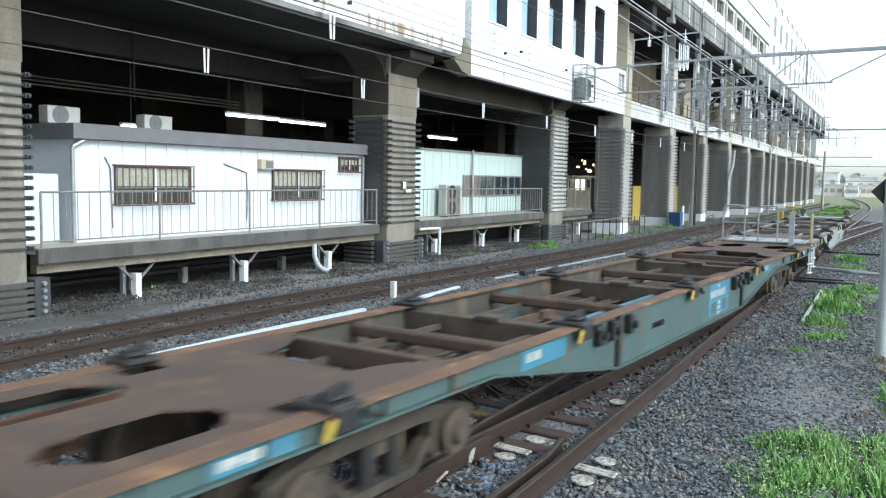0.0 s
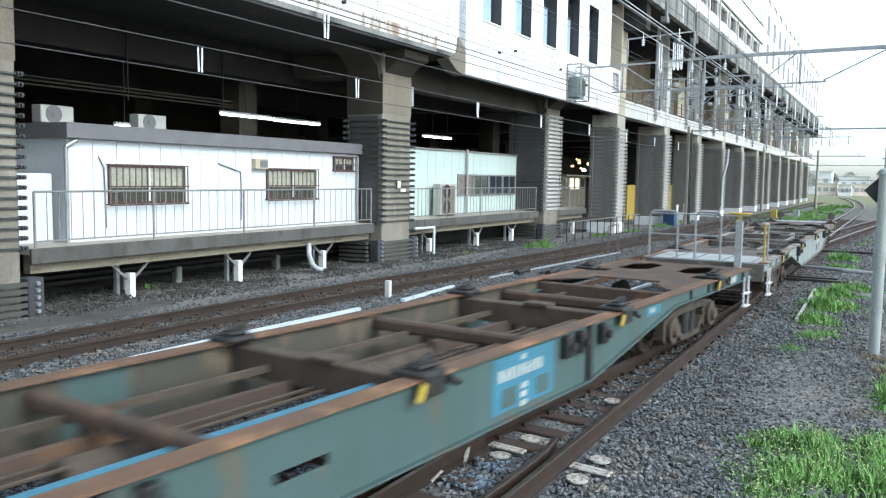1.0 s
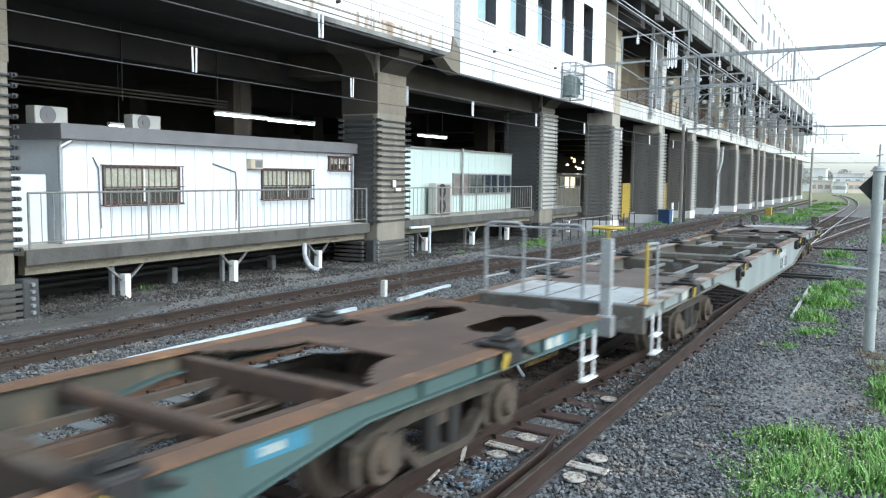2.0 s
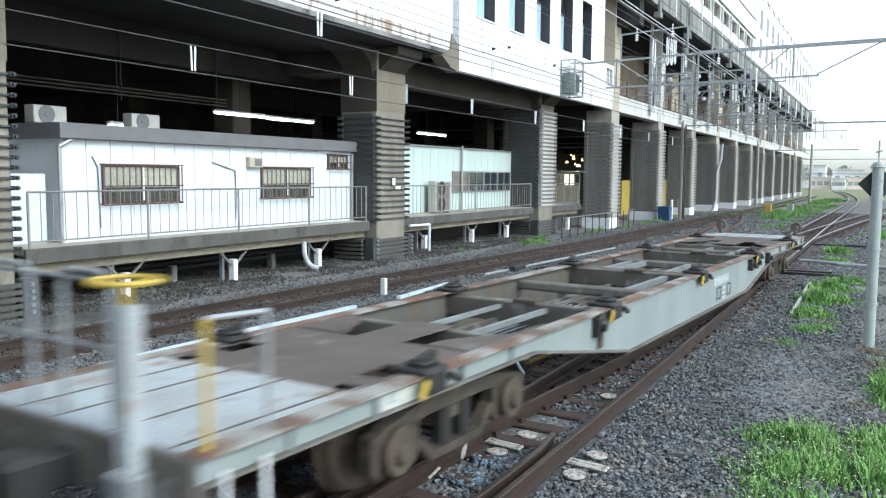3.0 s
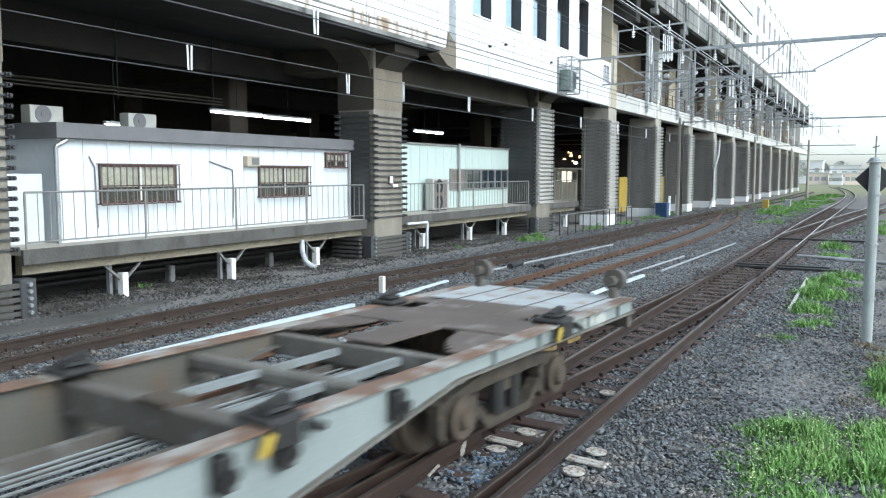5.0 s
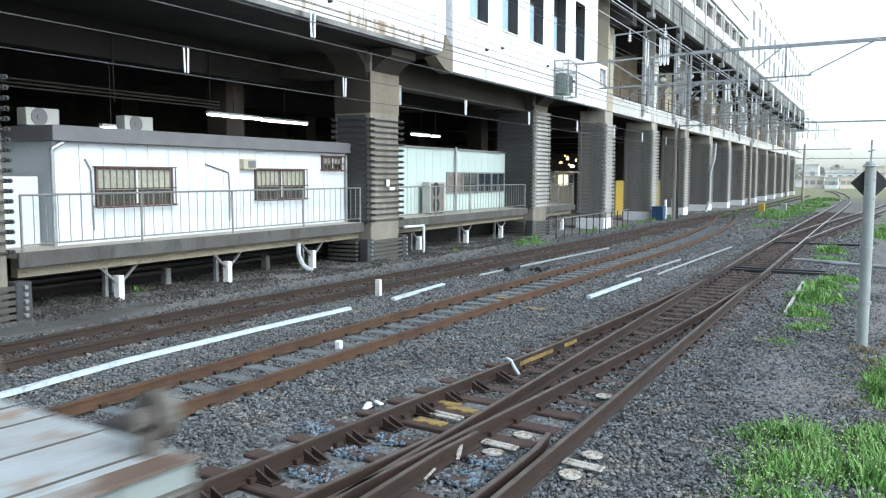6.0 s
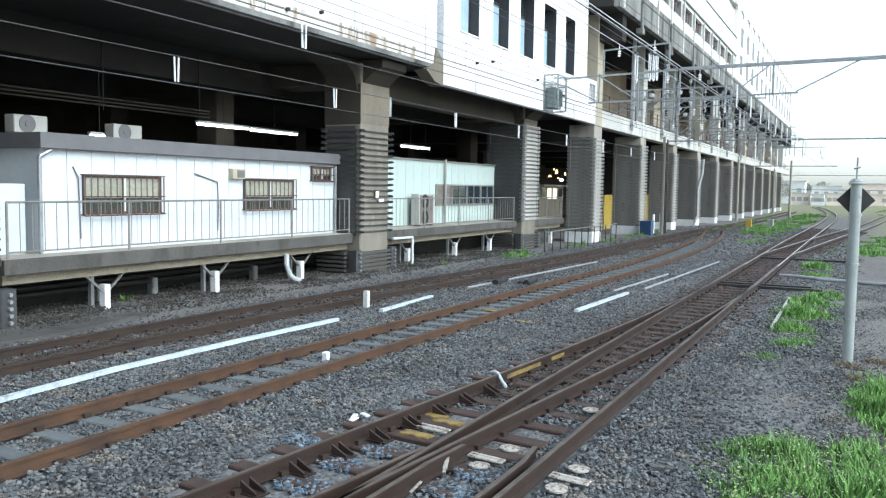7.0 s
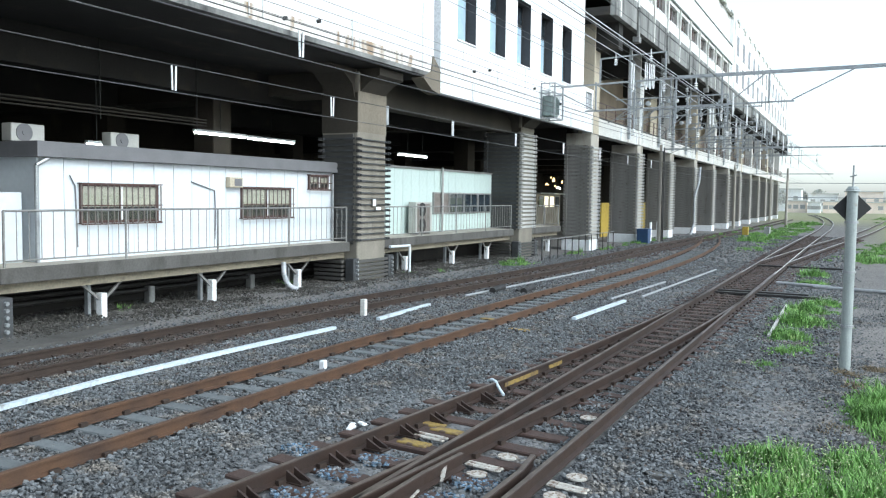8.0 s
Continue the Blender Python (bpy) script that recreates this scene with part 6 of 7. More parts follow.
for x, y, w, d, h, mt in ((236, 15.2, 8, 5.0, 3.0, PINK), (233, 10.6, 6, 3.0, 2.7, WHITE_WALL), (238, 6.6, 8, 4.2, 2.9, PINK), (245, -2, 10, 9, 2.8, PINK), (262, 20, 8, 9, 6.5, WHITE_WALL), (270, 10, 8, 8, 5.2, WHITE_WALL), (268, -1, 8, 10, 6.0, PINK), (250, -14, 10, 10, 3.2, WHITE_WALL), (275, -14, 8, 12, 5.4, WHITE_WALL), (255, -28, 10, 12, 3.4, PINK)):
    h0 = thing("house", "low pale building far along the line", "house", "far buildings", at=pose(x, y, gz(200)))
    part("wall", made(box, 0, w, -d / 2, d / 2, -0.3, h), mt, h0)
    bm = bmesh.new()
    prism(bm, [(-d / 2 - 0.4, h), (d / 2 + 0.4, h), (d / 2 + 0.4, h + 0.3), (-d / 2 - 0.4, h + 0.3)], "x", -0.4, w + 0.4)
    part("roof", bm, LEDGE, h0)
    # Windows painted pale for the same washed-out distance.
    for k in range(3):
        part("window", made(box, -0.05, 0.02, -d / 3 + k * d / 3 - 0.6, -d / 3 + k * d / 3 + 0.6, h * 0.35, h * 0.7), PALE_HOOP, h0)
# ---------------- freight wagons ----------------
SPEED, LEN, DECK, HALF = 6.85, 20.4, 1.0, 1.22
WHEEL_R = 0.41
wheelsets = []
INNER = mat("dirty_olive_inside", (0.075, 0.066, 0.048), (0.05, 0.05, 0.042), 0.8, scale=1.2, fine=40, bump=0.2, c3=(0.13, 0.10, 0.07), amount=0.4, streak=2, grain=0.6)
INNER_PALE = mat("dirty_grey_inside", (0.11, 0.104, 0.088), (0.075, 0.069, 0.058), 0.8, scale=1.2, fine=40, bump=0.2, c3=(0.11, 0.085, 0.06), amount=0.4, streak=2, grain=0.6)
FADED = mat("faded_lettering", (0.46, 0.47, 0.42), (0.36, 0.37, 0.34), 0.7, scale=6, fine=50, bump=0.05, c3=(0.16, 0.24, 0.28), amount=0.4)
LETTER = mat("white_lettering", (0.62, 0.66, 0.66), (0.5, 0.52, 0.52), 0.7, scale=6, fine=50, bump=0.05, c3=(0.3, 0.33, 0.32), amount=0.36)
TUBE_GREY = mat("dusty_grey_tube", (0.145, 0.138, 0.12), (0.105, 0.098, 0.085), 0.7, scale=2, fine=40, bump=0.15, c3=(0.2, 0.2, 0.19), amount=0.36)
# Dusty brown, darkened further to hold the shade under the wagon deck.
FRAME_DUST = mat("dusty_side_frame", (0.062, 0.05, 0.036), (0.03, 0.026, 0.021), 0.85, scale=3, fine=50, bump=0.3, c3=(0.14, 0.105, 0.06), amount=0.34)
GREYBEAM = mat("grimy_grey_beam", (0.11, 0.102, 0.09), (0.072, 0.06, 0.05), 0.75, scale=2, fine=40, bump=0.2, c3=(0.2, 0.2, 0.19), amount=0.36)


def span(s, a, b):
    return min(s * a, s * b), max(s * a, s * b)


def ring_profile(bm, x, rows, n=24):
    """A wheel-like body turned about an axle along y at (x, 0): rows of (y, radius)."""
    rings = [[bm.verts.new((x + r * math.cos(2 * math.pi * k / n), y, r * math.sin(2 * math.pi * k / n))) for k in range(n)] for y, r in rows]
    fs = []
    for a, b in zip(rings, rings[1:]):
        for k in range(n):
            fs.append(bm.faces.new((a[k], a[(k + 1) % n], b[(k + 1) % n], b[k])))
    fs += [bm.faces.new(rings[0]), bm.faces.new(rings[-1][::-1])]
    bmesh.ops.recalc_face_normals(bm, faces=fs)


def bogie(w, u):
    """A two-axle bogie: an open cast side frame on each side, axle boxes, springs and two wheelsets."""
    b = part("bogie", made(box, u - 0.22, u + 0.22, -0.95, 0.95, 0.42, 0.66, 0.02), GRIME, w, "dusty brown two-axle bogie")
    for s in (-1, 1):
        y0, y1 = span(s, 0.88, 1.0)
        bm = bmesh.new()
        prism(bm, [(u - 1.25, 0.5), (u - 1.1, 0.62), (u - 0.5, 0.72), (u + 0.5, 0.72), (u + 1.1, 0.62), (u + 1.25, 0.5), (u + 1.1, 0.5), (u + 0.5, 0.58), (u - 0.5, 0.58), (u - 1.1, 0.5)], "y", y0, y1)
        prism(bm, [(u - 0.7, 0.42), (u - 0.42, 0.16), (u + 0.42, 0.16), (u + 0.7, 0.42), (u + 0.58, 0.42), (u + 0.38, 0.24), (u - 0.38, 0.24), (u - 0.58, 0.42)], "y", y0, y1)
        for d in (-0.95, 0.95):
            for k in (-0.27, 0.27):
                prism(bm, [(u + d + k - 0.05, 0.58), (u + d + k - 0.05, 0.3), (u + d + k * 0.8, 0.2), (u + d + k + 0.05, 0.3), (u + d + k + 0.05, 0.58)], "y", y0, y1)
        part("side_frame", bm, FRAME_DUST, b, "dust-caked brown side frame")
        for d in (-0.95, 0.95):
            bm = bmesh.new()
            rod(bm, (u + d, s * 0.84, 0.41), (u + d, s * 1.06, 0.41), 0.2, 16)
            rod(bm, (u + d, s * 1.06, 0.41), (u + d, s * 1.12, 0.41), 0.12, 12, 0.09)
            part("axle_box", bm, GRIME, b, "round dusty axle box")
            bm = bmesh.new()
            box(bm, u + d * 0.5 - 0.05, u + d * 0.5 + 0.05, *span(s, 0.62, 0.8), 0.12, 0.5, 0.015)
            part("brake_hanger", bm, OCHRE, b)
        for d in (-0.16, 0.16):
            bm = made(rod, (u + d, s * 0.93, 0.24), (u + d, s * 0.93, 0.58), 0.085, 12)
            part("spring", bm, DARK, b)
    for d in (-0.95, 0.95):
        bm = bmesh.new()
        rod(bm, (0, -0.9, 0), (0, 0.9, 0), 0.075, 12)
        for s in (-1, 1):
            ring_profile(bm, 0, [(s * 0.66, 0.16), (s * 0.65, 0.33), (s * 0.64, WHEEL_R - 0.015), (s * 0.55, WHEEL_R), (s * 0.53, WHEEL_R + 0.028), (s * 0.505, WHEEL_R + 0.028), (s * 0.5, 0.33), (s * 0.53, 0.16)])
            for k in range(4):
                a = math.pi / 2 * k
                rod(bm, (0.2 * math.cos(a), s * 0.665, 0.2 * math.sin(a)), (0.2 * math.cos(a), s * 0.64, 0.2 * math.sin(a)), 0.035, 6)
        ws = part("wheelset", bm, GRIME, b, "pair of steel wheels on an axle", at=pose(u + d, 0, WHEEL_R + 0.004))
        wheelsets.append((ws, u + d))
    return b


def twist_lock(w, u, s, lever):
    bm = bmesh.new()
    y0, y1 = span(s, HALF + 0.05, HALF - 0.3)
    box(bm, u - 0.17, u + 0.17, y0, y1, DECK + 0.022, DECK + 0.075, 0.02)
    box(bm, u - 0.1, u + 0.14, *span(s, HALF - 0.02, HALF - 0.22), DECK + 0.075, DECK + 0.115, 0.02)
    bar(bm, (u - 0.05, s * (HALF - 0.12), DECK + 0.1), (u + 0.15, s * (HALF - 0.1), DECK + 0.15), 0.08, 0.06)
    rod(bm, (u + 0.16, s * (HALF + 0.06), DECK - 0.02), (u + 0.3, s * (HALF + 0.06), DECK - 0.07), 0.035, 8)
    box(bm, u - 0.15, u + 0.1, *span(s, HALF, HALF + 0.07), DECK - 0.12, DECK + 0.06, 0.015)
    k = part("twist_lock", bm, DARK, w, "dark greasy twist-lock casting")
    if lever:
        part("lever", made(bar, (u - 0.24, s * (HALF + 0.055), DECK - 0.13), (u - 0.17, s * (HALF + 0.055), DECK + 0.0), 0.02, 0.07), YELLOW, k, "dull yellow lever tab")
    return k


def stepladder(w, u, s, mat_):
    bm = bmesh.new()
    for d in (-0.16, 0.16):
        box(bm, u + d - 0.013, u + d + 0.013, *span(s, HALF - 0.01, HALF + 0.016), 0.36, 0.9)
    for z in (0.37, 0.6):
        box(bm, u - 0.16, u + 0.16, *span(s, HALF - 0.04, HALF + 0.05), z - 0.01, z + 0.01)
    part("step", bm, mat_, w, "white-painted hanging step")


def stamp(w, rows, u0, z_top, s, colour, size, name="marking"):
    """Rows of plain bars that stand for lettering on the sill. rows: bar lengths and gaps in units of size."""
    bm = bmesh.new()
    z = z_top
    for row in rows:
        x = u0
        for length, gap in row:
            box(bm, x, x + length * size, *span(s, HALF - 0.046, HALF - 0.042), z - size, z)
            x += (length + gap) * size
        z -= size * 1.6
    return part(name, bm, colour, w, "faded white bars of painted lettering")


def wagon(label, side, beam, deck, pale):
    """A container flat wagon; x runs from its leading end, y across, z from the rail head."""
    w = thing("container_wagon", label, "freight wagon", "container wagons")
    T, HW, F0 = DECK, HALF, (-0.22 if pale else 0.0)
    a0, a1, b0, b1 = (4.2, 7.2, 13.24, 16.2) if not pale else (4.0, 6.8, 13.5, 16.3)
    for s in (-1, 1):
        bm = bmesh.new()
        web = [(F0, T), (F0, T - 0.15), (a0, T - 0.15), (a1, 0.36), (b0, 0.36), (b1, T - 0.15), (LEN, T - 0.15), (LEN, T)]
        if s < 0 and not pale:
            # the near web has a slot; it is made of four fields round it
            h0, h1, z0, z1 = 8.45, 8.95, 0.62, 0.71
            prism(bm, [(0.0, T), (0.0, T - 0.15), (a0, T - 0.15), (a1, 0.36), (h0, 0.36), (h0, T)], "y", s * (HW - 0.05), s * (HW - 0.08))
            prism(bm, [(h0, T), (h0, z1), (h1, z1), (h1, T)], "y", s * (HW - 0.05), s * (HW - 0.08))
            prism(bm, [(h0, z0), (h0, 0.36), (h1, 0.36), (h1, z0)], "y", s * (HW - 0.05), s * (HW - 0.08))
            prism(bm, [(h1, T), (h1, 0.36), (b0, 0.36), (b1, T - 0.15), (LEN, T - 0.15), (LEN, T)], "y", s * (HW - 0.05), s * (HW - 0.08))
        else:
            prism(bm, web, "y", s * (HW - 0.05), s * (HW - 0.08))
        sill = part("side_sill", bm, side, w)
        bm = bmesh.new()
        h0, h1 = (8.4, 9.0) if not pale else (8.4, 8.4)
        prism(bm, [(0.0, T), (0.0, T - 0.15), (a0, T - 0.15), (a1, 0.37), (h0, 0.37), (h0, T)], "y", s * (HW - 0.084), s * (HW - 0.09))
        prism(bm, [(h1, T), (h1, 0.37), (b0, 0.37), (b1, T - 0.15), (LEN, T - 0.15), (LEN, T)], "y", s * (HW - 0.084), s * (HW - 0.09))
        part("inner_face", bm, INNER_PALE if pale else INNER, sill, "dirty inner face of the sill")
        bm = bmesh.new()
        low = [(F0, T - 0.15), (F0, T - 0.172), (a0 - 0.02, T - 0.172), (a1 - 0.02, 0.338), (b0 + 0.02, 0.338), (b1 + 0.02, T - 0.172), (LEN, T - 0.172), (LEN, T - 0.15), (b1, T - 0.15), (b0, 0.36), (a1, 0.36), (a0, T - 0.15)]
        prism(bm, low, "y", s * HW, s * (HW - 0.18))
        part("bottom_flange", bm, TUBE_GREY if pale else side, sill, "grimy bottom flange")
        part("top_flange", made(box, F0, LEN, *span(s, HW + 0.01, HW - 0.17), T, T + 0.022), EDGE_PALE if pale else RUST_EDGE, sill, "rust-worn top flange")
        for u in (a1 + 0.0, b0 - 0.0) if not pale else (5.75,):
            part("web_strut", made(box, u - 0.055, u + 0.055, *span(s, HW - 0.05, HW - 0.01), 0.575 if pale else 0.37, T - 0.02), DARK if not pale else GRIME, sill)
        for u in ((6.55, 6.95, 7.5, 12.6, 12.95, 13.55) if not pale else (5.6, 13.7, 14.2, 15.4)):
            bm = bmesh.new()
            box(bm, u - 0.08, u + 0.06, *span(s, HW - 0.05, HW + 0.05), T - 0.27, T - 0.04, 0.015)
            rod(bm, (u, s * (HW + 0.05), T - 0.15), (u, s * (HW + 0.1), T - 0.15), 0.05, 10)
            part("side_valve", bm, DARK, sill, "small dark fitting on the sill")
        # end stretches: second rail below the flange and short stiffeners
        for u in (0.5, 1.4, 2.6, 3.5, LEN - 0.5, LEN - 1.4, LEN - 2.6, LEN - 3.5):
            part("stiffener", made(box, u - 0.012, u + 0.012, *span(s, HW - 0.05, HW - 0.005), T - 0.15, T), side, sill)
    # plated ends with slots
    y = HW - 0.17
    for m in (0, 1):
        e0 = part("end_deck", made(box, F0 if not m else LEN - 0.35, 0.35 if not m else LEN, -y, y, T - 0.004, T + 0.016), deck, w, "plated end deck with small slots")

        front = DECK_WHITE if pale else deck
        e0.data.materials[0] = front

        def pane(x0, x1, y0, y1):
            if m:
                x0, x1 = LEN - x1, LEN - x0
            part("deck_plate", made(box, x0, x1, y0, y1, T - 0.004, T + 0.016), front if min(x0, LEN - x1) < 1.3 else deck, e0)
        if pale:
            # solid plate with small slots, a broad spine between two openings
            pane(0.35, 1.3, -y, y)
            for x0, x1, inner in ((1.3, 1.48, 0.78), (1.76, 2.16, 0.7)):
                pane(x0, x1, -y, -0.97)
                pane(x0, x1, -inner, inner)
                pane(x0, x1, 0.97, y)
            pane(1.48, 1.76, -y, y)
            pane(2.16, 2.95, -y, y)
            pane(2.95, 3.95, -0.26, 0.26)
        else:
            for y0, y1 in ((-y, -0.84), (-0.24, 0.24), (0.84, y)):
                pane(0.35, 1.6, y0, y1)
            # gusset plates in the corners of the openings
            for q, d in ((0.35, 0.22), (1.6, -0.22)):
                for c, e in ((0.84, -0.22), (0.24, 0.22), (-0.84, 0.22), (-0.24, -0.22)):
                    a, b = (LEN - q, -d) if m else (q, d)
                    part("gusset", made(prism, [(a, c), (a + b, c), (a, c + e)], "z", T - 0.004, T + 0.016), deck, e0)
            pane(1.6, 1.82, -y, y)
            for y0, y1 in ((-y, -0.99), (-0.74, 0.74), (0.99, y)):
                pane(1.82, 2.2, y0, y1)
            pane(2.2, 3.0, -y, y)
        for k in range(8):
            d = 0.9 * (1 - math.cos(math.pi / 2 * k / 8))
            pane(3.0 + 0.11 * k, 3.0 + 0.11 * (k + 1), -y, -y + 0.5 - d * 0.5)
            pane(3.0 + 0.11 * k, 3.0 + 0.11 * (k + 1), y - 0.5 + d * 0.5, y)
        if pale:
            # welded seams along the end plates
            for q in (-0.93, -0.36, 0.2, 0.62):
                part("seam", made(box, LEN - 2.1 if m else F0 + 0.02, LEN - 0.02 if m else 1.3, q - 0.012, q + 0.012, T + 0.016, T + 0.021), GREYBEAM, e0)
        e = LEN - 0.02 if m else F0 + 0.02
        part("end_sill", made(box, e - 0.06, e + 0.06, -HW + 0.06, HW - 0.06, T - 0.36, T - 0.005, 0.01), beam, w)
        # coupler
        s = 1 if m else -1
        bm = bmesh.new()
        box(bm, min(e, e + s * 0.42), max(e, e + s * 0.42), -0.1, 0.1, 0.76 - 0.12, 0.76 + 0.1, 0.02)
        box(bm, min(e + s * 0.28, e + s * 0.56), max(e + s * 0.28, e + s * 0.56), -0.17, 0.17, 0.76 - 0.18, 0.76 + 0.15, 0.04)
        part("coupler", bm, DARK, w, "heavy dark coupler")
        bm = bmesh.new()
        for yy in (-0.38, 0.42):
            pts = [Vector((e, yy, 0.72)), Vector((e + s * 0.2, yy, 0.55)), Vector((e + s * 0.4, yy, 0.42)), Vector((e + s * 0.55, yy * 0.9, 0.5))]
            for p, q in zip(pts, pts[1:]):
                rod(bm, p, q, 0.028, 7)
        part("air_hose", bm, DARK, w, "black rubber air hose")
    # heavy cross beams under the locks and lighter ones between
    for u, dep in ((3.95, 0.3), (6.1, 0.3), (10.2, 0.3), (14.2, 0.3), (16.45, 0.3)):
        bm = bmesh.new()
        hw = 0.1 if u in (6.1, 10.2, 14.2) else 0.06
        box(bm, u - hw, u + hw, -HW + 0.08, HW - 0.08, T - 0.24 if hw < 0.1 else T - dep, T - 0.03, 0.012)
        part("cross_member", bm, (GREYBEAM if pale else GRIME) if u in (6.1, 10.2, 14.2) else (TUBE_GREY if pale else beam), w, "grimy cross beam")
        if u in (6.1, 10.2, 14.2):
            part("pad", made(box, u - 0.13, u + 0.13, -0.22, 0.1, T - 0.03, T + 0.012), GRIME, w)
    for u in ((8.15, 10.65, 12.3, 15.4) if pale else (5.0, 8.15, 12.3, 15.3)):
        bm = bmesh.new()
        box(bm, u - 0.07, u + 0.07, -HW + 0.085, HW - 0.085, T - 0.19, T - 0.045, 0.03)
        for d in (-0.35, 0.4):
            box(bm, u - 0.05, u + 0.05, d - 0.04, d + 0.04, 0.62, T - 0.19)
        part("cross_member", bm, TUBE_GREY if pale else beam, w)
    # inner longitudinals and brake gear
    for s in (-1, 1):
        part("inner_sill", made(box, 3.2, LEN - 3.2, s * 0.36 - 0.04, s * 0.36 + 0.04, 0.56, 0.74), beam, w)
    spans = ((3.95, 6.1), (6.1, 8.15), (8.15, 10.2), (10.65, 12.3), (12.3, 14.2), (14.2, 16.45)) if pale else ((3.95, 6.1), (6.1, 10.2), (10.2, 14.2), (14.2, 16.45))
    rows_b = (((0.3, 0.026), (-0.35, 0.03)), (), ((-0.6, 0.045),), ((0.74, 0.035), (0.47, 0.045), (-0.4, 0.04)), (), ((0.22, 0.03), (-0.5, 0.035)))
    low = tuple((yy, 0.012, PALE_BEAM) for yy in (0.22, 0.12, 0.03, -0.08, -0.2))
    for k, (p, q) in enumerate(spans):
        if pale:
            rows = tuple((yy, r, PALE_BEAM) for yy, r in rows_b[k]) + low
        else:
            rows = ((-0.62, 0.045, SKYBLUE if k == 1 else beam), (0.62, 0.03, GRIME), (0.08, 0.016, GRIME), (-0.06, 0.016, GRIME))
        for yy, r, mt in rows:
            z = (0.9 if pale else 0.82) if r > 0.02 else 0.68 + 0.04 * (k % 2)
            part("brake_pipe", made(box, p + 0.09, q - 0.09, yy - r, yy + r, z - r, z + r) if r > 0.02 else made(rod, (p, yy, z), (q, yy, z), r, 6), mt, w)
    bm = bmesh.new()
    rod(bm, (7.7, 0.0, 0.6), (8.6, 0.0, 0.6), 0.16, 16)
    rod(bm, (8.6, 0.0, 0.6), (9.6, 0.05, 0.6), 0.03, 8)
    part("brake_cylinder", bm, GRIME, w, "dusty brake cylinder")
    bm = bmesh.new()
    rod(bm, (11.0, 0.35, 0.55), (12.3, 0.35, 0.55), 0.17, 16)
    part("air_tank", bm, GRIME, w, "dusty air tank")
    for s in (-1, 1):
        for k, u in enumerate((2.1, 6.1, 10.1, 14.2, 18.3)):
            twist_lock(w, u, s, True)
    bogie(w, 2.85)
    bogie(w, LEN - 2.85)
    if not pale:
        stepladder(w, LEN - 0.35, -1, WHITE_PAINT)
    stepladder(w, F0 + 0.3, -1, WHITE_PAINT)
    return w


wagon_a = wagon("teal container flat wagon with a rusty brown deck, empty", TEAL, RUST, RUST, False)
wagon_b = wagon("pale grey container flat wagon with a rust-stained deck, empty", PALE, GREYBEAM, DECK_PALE, True)
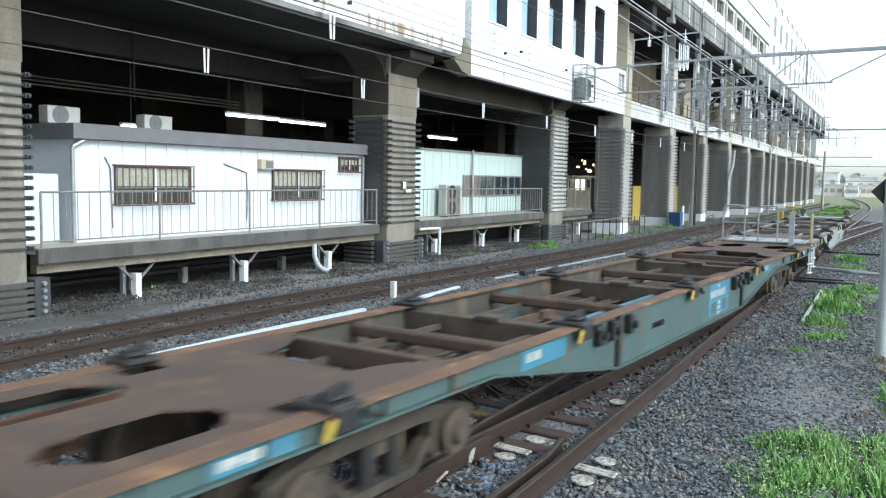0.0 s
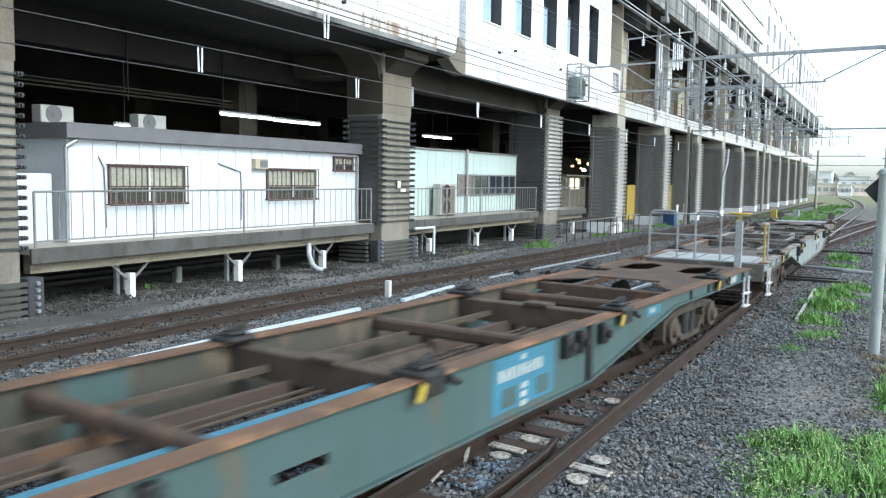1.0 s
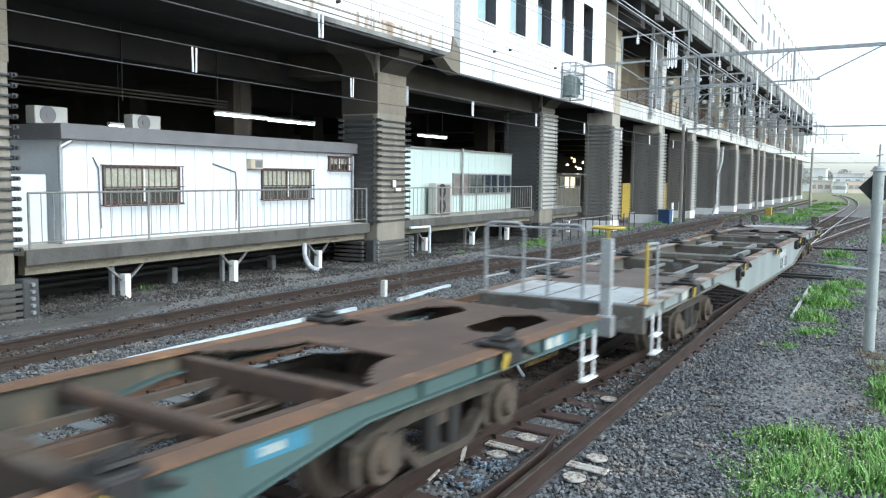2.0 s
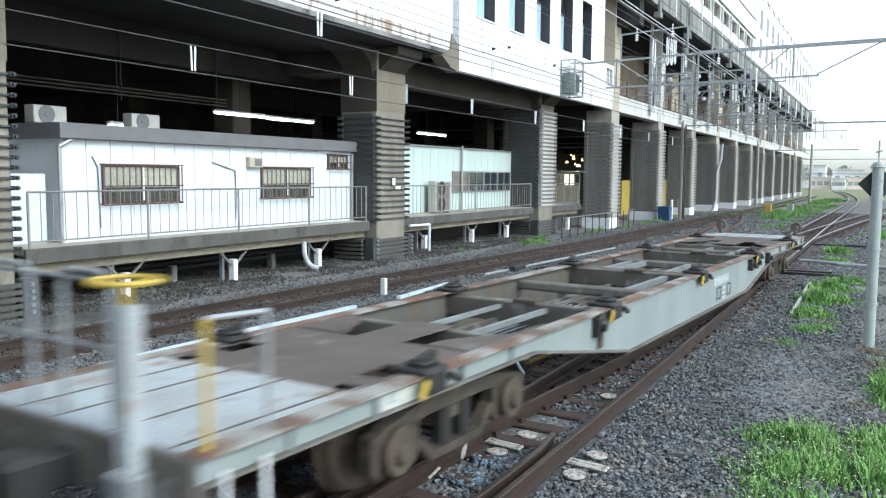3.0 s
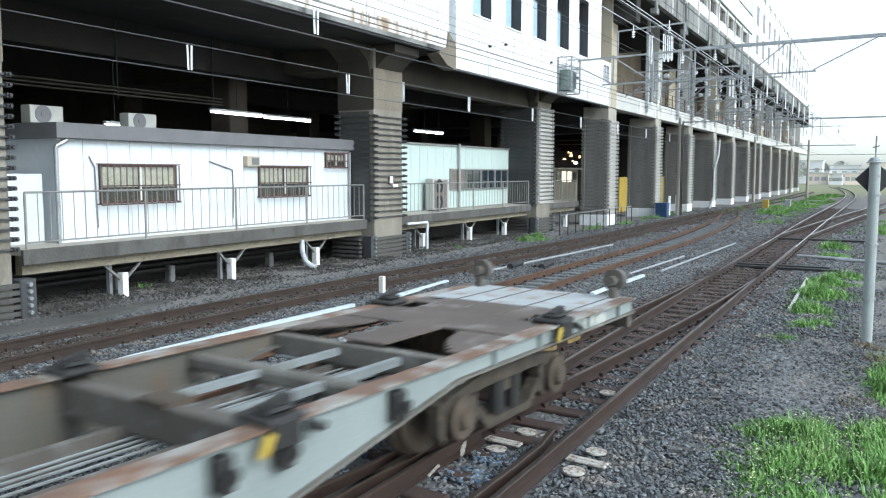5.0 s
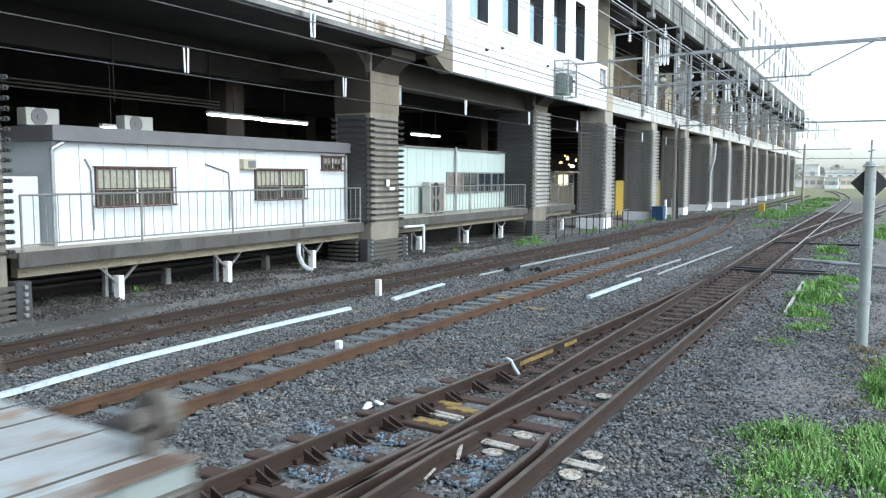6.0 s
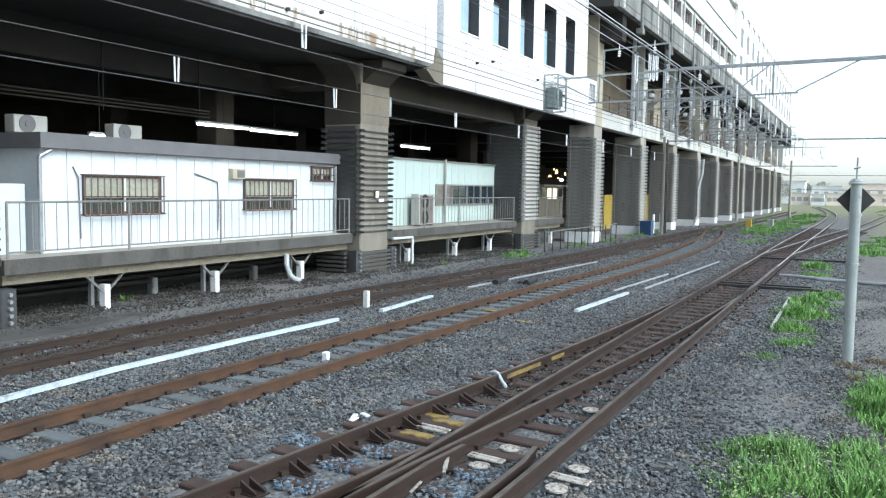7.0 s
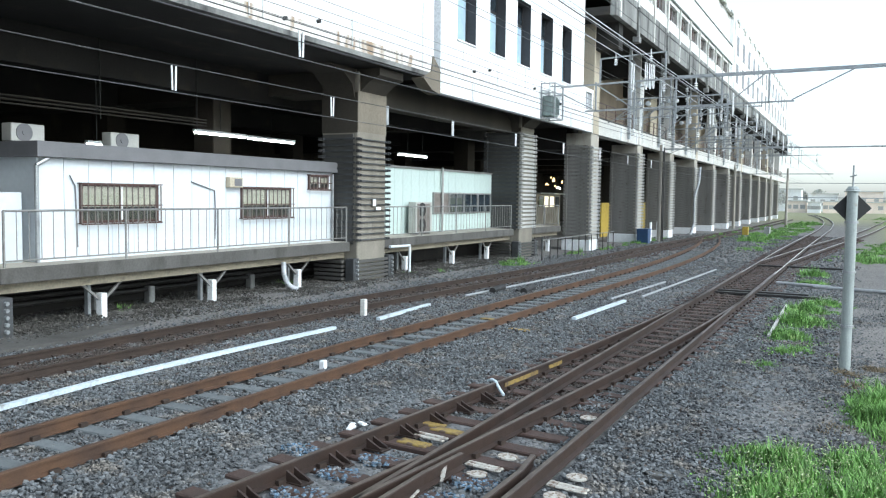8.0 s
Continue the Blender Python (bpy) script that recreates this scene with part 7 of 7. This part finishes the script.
# blue number panel, patches and lettering bars of the teal wagon
for s in (-1,):
    f0, f1 = span(s, HALF - 0.05, HALF - 0.046)
    part("number_panel", made(box, 11.15, 12.37, f0, f1, 0.42, 0.95), SKYBLUE, wagon_a, "light blue painted panel")
    stamp(wagon_a, [[(1.6, 0.4)]], 11.68, 0.92, s, FADED, 0.05)
    stamp(wagon_a, [[(0.6, 0.35), (0.55, 0.35), (0.5, 0.3), (0.4, 0.4), (0.55, 0.35), (0.55, 0.35), (0.5, 0.35), (0.55, 0.35), (0.5, 0.2)]], 11.25, 0.83, s, FADED, 0.115)
    stamp(wagon_a, [[(2.2, 0.2)], [(2.0, 0.2)], [(2.2, 0.2)]], 11.68, 0.64, s, FADED, 0.055)
    for x0 in (11.32, 12.0):
        part("plate_holder", made(box, x0, x0 + 0.26, f0 - 0.004, f1 - 0.003, 0.46, 0.64), TEAL, wagon_a)
    part("number_panel", made(box, 15.1, 15.62, f0, f1, 0.82, 0.94), SKYBLUE, wagon_a, "small light blue painted patch")
    stamp(wagon_a, [[(1.0, 0.3), (0.4, 0.3), (1.2, 0.2)]], 15.2, 0.915, s, FADED, 0.06)
    part("number_panel", made(box, 4.75, 5.75, f0, f1, 0.76, 0.96), SKYBLUE, wagon_a, "small light blue painted patch")
    stamp(wagon_a, [[(1.0, 0.3), (0.4, 0.3), (1.2, 0.2)]], 4.85, 0.92, s, FADED, 0.09)
    part("number_panel", made(box, 1.0, 1.7, f0, f1, 0.81, 0.98), SKYBLUE, wagon_a, "small light blue painted patch")
    stamp(wagon_a, [[(2.4, 0.3), (3.0, 0.3)]], 1.05, 0.95, s, FADED, 0.07)
    part("number_panel", made(box, 19.0, 19.6, f0, f1, 0.81, 0.98), SKYBLUE, wagon_a, "small pale blue painted patch")
    stamp(wagon_a, [[(1.4, 0.3), (1.4, 0.3)]], 19.1, 0.96, s, FADED, 0.12)
    # pale wagon
    stamp(wagon_b, [[(1.6, 0.4)]], 11.6, 0.94, s, FADED, 0.05)
    stamp(wagon_b, [[(0.5, 0.35), (0.5, 0.35), (0.5, 0.3), (0.4, 0.35), (0.55, 0.35), (0.5, 0.35), (0.5, 0.35), (0.5, 0.2)]], 11.05, 0.85, s, LETTER, 0.15)
    stamp(wagon_b, [[(2.2, 0.2)], [(2.0, 0.2)], [(2.2, 0.2)]], 11.66, 0.64, s, LETTER, 0.055)
    for x0 in (11.22, 11.95):
        bm = bmesh.new()
        for x, xx, z, zz in ((0, 0.28, 0.44, 0.465), (0, 0.28, 0.635, 0.66), (0, 0.025, 0.465, 0.635), (0.255, 0.28, 0.465, 0.635)):
            box(bm, x0 + x, x0 + xx, f0 - 0.004, f1 - 0.003, z, zz)
        part("plate_holder", bm, DARK, wagon_b, "dark square label frame")
    stamp(wagon_b, [[(4.0, 0.3)]], 1.4, 0.97, s, FADED, 0.15)
    stamp(wagon_b, [[(2.0, 0.3), (2.0, 0.3)]], 18.9, 0.97, s, FADED, 0.15)


def end_rails(w, u, yellow_side):
    """Hand rails at a wagon's end."""
    bm = bmesh.new()
    y = yellow_side
    rod(bm, (u - 0.25, y, DECK), (u - 0.25, y, DECK + 0.72), 0.015, 8)
    rod(bm, (u + 0.25, y, DECK), (u + 0.2, y, DECK + 0.76), 0.015, 8)
    rod(bm, (u - 0.25, y, DECK + 0.72), (u + 0.2, y, DECK + 0.76), 0.015, 8)
    part("hand_rail", bm, GREYBEAM, w, "grimy thin steel hand rail")


end_rails(wagon_a, 19.6, HALF - 0.06)
# platform rails and the hand-brake wheel of the pale wagon


def hoop_rail(w, u, ya, yb, h, r, mat_):
    """An upside-down U of bent tube across the wagon."""
    c = 0.1
    pts = [(u, ya, DECK - 0.05), (u, ya, DECK + h - c), (u, ya + (yb - ya) * 0.06, DECK + h - c * 0.3), (u, ya + (yb - ya) * 0.16, DECK + h), (u, yb - (yb - ya) * 0.16, DECK + h), (u, yb - (yb - ya) * 0.06, DECK + h - c * 0.3), (u, yb, DECK + h - c), (u, yb, DECK - 0.05)]
    bm = bmesh.new()
    for p, q in zip(pts, pts[1:]):
        rod(bm, p, q, r, 8)
    part("hand_rail", bm, mat_, w, "bent grey steel hand rail")


hoop_rail(wagon_b, -0.14, 1.14, 0.56, 0.98, 0.022, GALV)
hoop_rail(wagon_b, -0.14, 0.2, -0.3, 0.98, 0.022, GALV)
for z in (0.5, 0.93):
    part("hand_rail", made(rod, (-0.14, -0.3, DECK + z), (-0.14, 1.14, DECK + z), 0.016, 8), GALV, wagon_b)
part("rail_post", made(rod, (-0.13, -1.14, DECK - 0.05), (-0.13, -1.14, DECK + 0.78), 0.022, 8), YELLOW, wagon_b, "yellow rail post")
part("hand_rail", made(rod, (-0.13, -1.14, DECK + 0.78), (0.35, -1.14, DECK + 0.76), 0.018, 8), GALV, wagon_b)
part("rail_post", made(rod, (0.35, -1.14, DECK), (0.35, -1.14, DECK + 0.76), 0.02, 8), GALV, wagon_b)
BX, BY = -0.3, -0.68
part("brake_column", made(bar, (BX, BY, DECK - 0.34), (BX, BY, DECK + 0.84), 0.13, 0.11), DECK_WHITE, wagon_b, "pale grey brake column")
part("brake_box", made(box, BX - 0.1, BX + 0.05, BY - 0.12, BY + 0.12, DECK - 0.42, DECK - 0.14, 0.02), GALV, wagon_b)
bm = bmesh.new()
R, rr = 0.2, 0.018
rim = [[bm.verts.new((BX + (R + rr * math.cos(q)) * math.cos(p), BY + (R + rr * math.cos(q)) * math.sin(p), DECK + 0.98 + rr * math.sin(q))) for q in np.arange(6) * math.pi / 3] for p in np.arange(24) * math.pi / 12]
for k in range(24):
    for q in range(6):
        bm.faces.new((rim[k][q], rim[(k + 1) % 24][q], rim[(k + 1) % 24][(q + 1) % 6], rim[k][(q + 1) % 6]))
bmesh.ops.recalc_face_normals(bm, faces=bm.faces[:])
for k in range(3):
    a = 2 * math.pi * k / 3
    rod(bm, (BX, BY, DECK + 0.95), (BX + R * math.cos(a), BY + R * math.sin(a), DECK + 0.98), 0.013, 6)
rod(bm, (BX, BY, DECK + 0.8), (BX, BY, DECK + 0.97), 0.025, 8)
part("brake_wheel", bm, YELLOW, wagon_b, "yellow hand-brake wheel")
for yy in (-0.98, 0.98):
    bm = made(box, LEN - 0.2, LEN - 0.06, yy - 0.05, yy + 0.05, DECK - 0.1, DECK + 0.16, 0.02)
    rod(bm, (LEN - 0.14, yy, DECK + 0.24), (LEN - 0.02, yy, DECK + 0.24), 0.14, 18)
    rod(bm, (LEN - 0.26, yy, DECK + 0.24), (LEN - 0.14, yy, DECK + 0.24), 0.06, 12)
    part("tail_signal", bm, GREYBEAM, wagon_b, "grimy round tail signal")
    part("lens", made(rod, (LEN - 0.02, yy, DECK + 0.24), (LEN - 0.008, yy, DECK + 0.24), 0.115, 18), RED, wagon_b, "dull red tail disc")

_xs = np.arange(-60, 110, 0.05)
_ys = np.array([y_train(float(v)) for v in _xs])
_ss = np.concatenate([[0], np.cumsum(np.hypot(np.diff(_xs), np.diff(_ys)))])
_ss = _ss - np.interp(0.0, _xs, _ss)


def on_track(s):
    """The point of the freight track at s metres of way (0 abreast of the eye)."""
    x = float(np.interp(s, _ss, _xs))
    return Vector((x, y_train(x), RAIL_Z + 0.004 + gz(x)))


def wagon_pose(front):
    a, b = on_track(front + 2.85), on_track(front + LEN - 2.85)
    d = b - a
    c = a - d.normalized() * 2.85
    return pose(c.x, c.y, c.z, 0, math.degrees(-math.atan2(d.z, math.hypot(d.x, d.y))), math.degrees(math.atan2(d.y, d.x)))


def motions():
    steps = [k * 0.25 for k in range(33)]
    for w, front0 in ((wagon_a, 2.39), (wagon_b, 24.1)):
        walk(w, [(t, wagon_pose(front0 - SPEED * t)) for t in steps])
    # wheels roll: two frames between rows
    for ws, u in wheelsets:
        walk(ws, [(k * 2 / FPS, pose(u, 0, WHEEL_R + 0.004, 0, -math.degrees(SPEED * k * 2 / FPS / WHEEL_R), 0)) for k in range(121)])


motions()
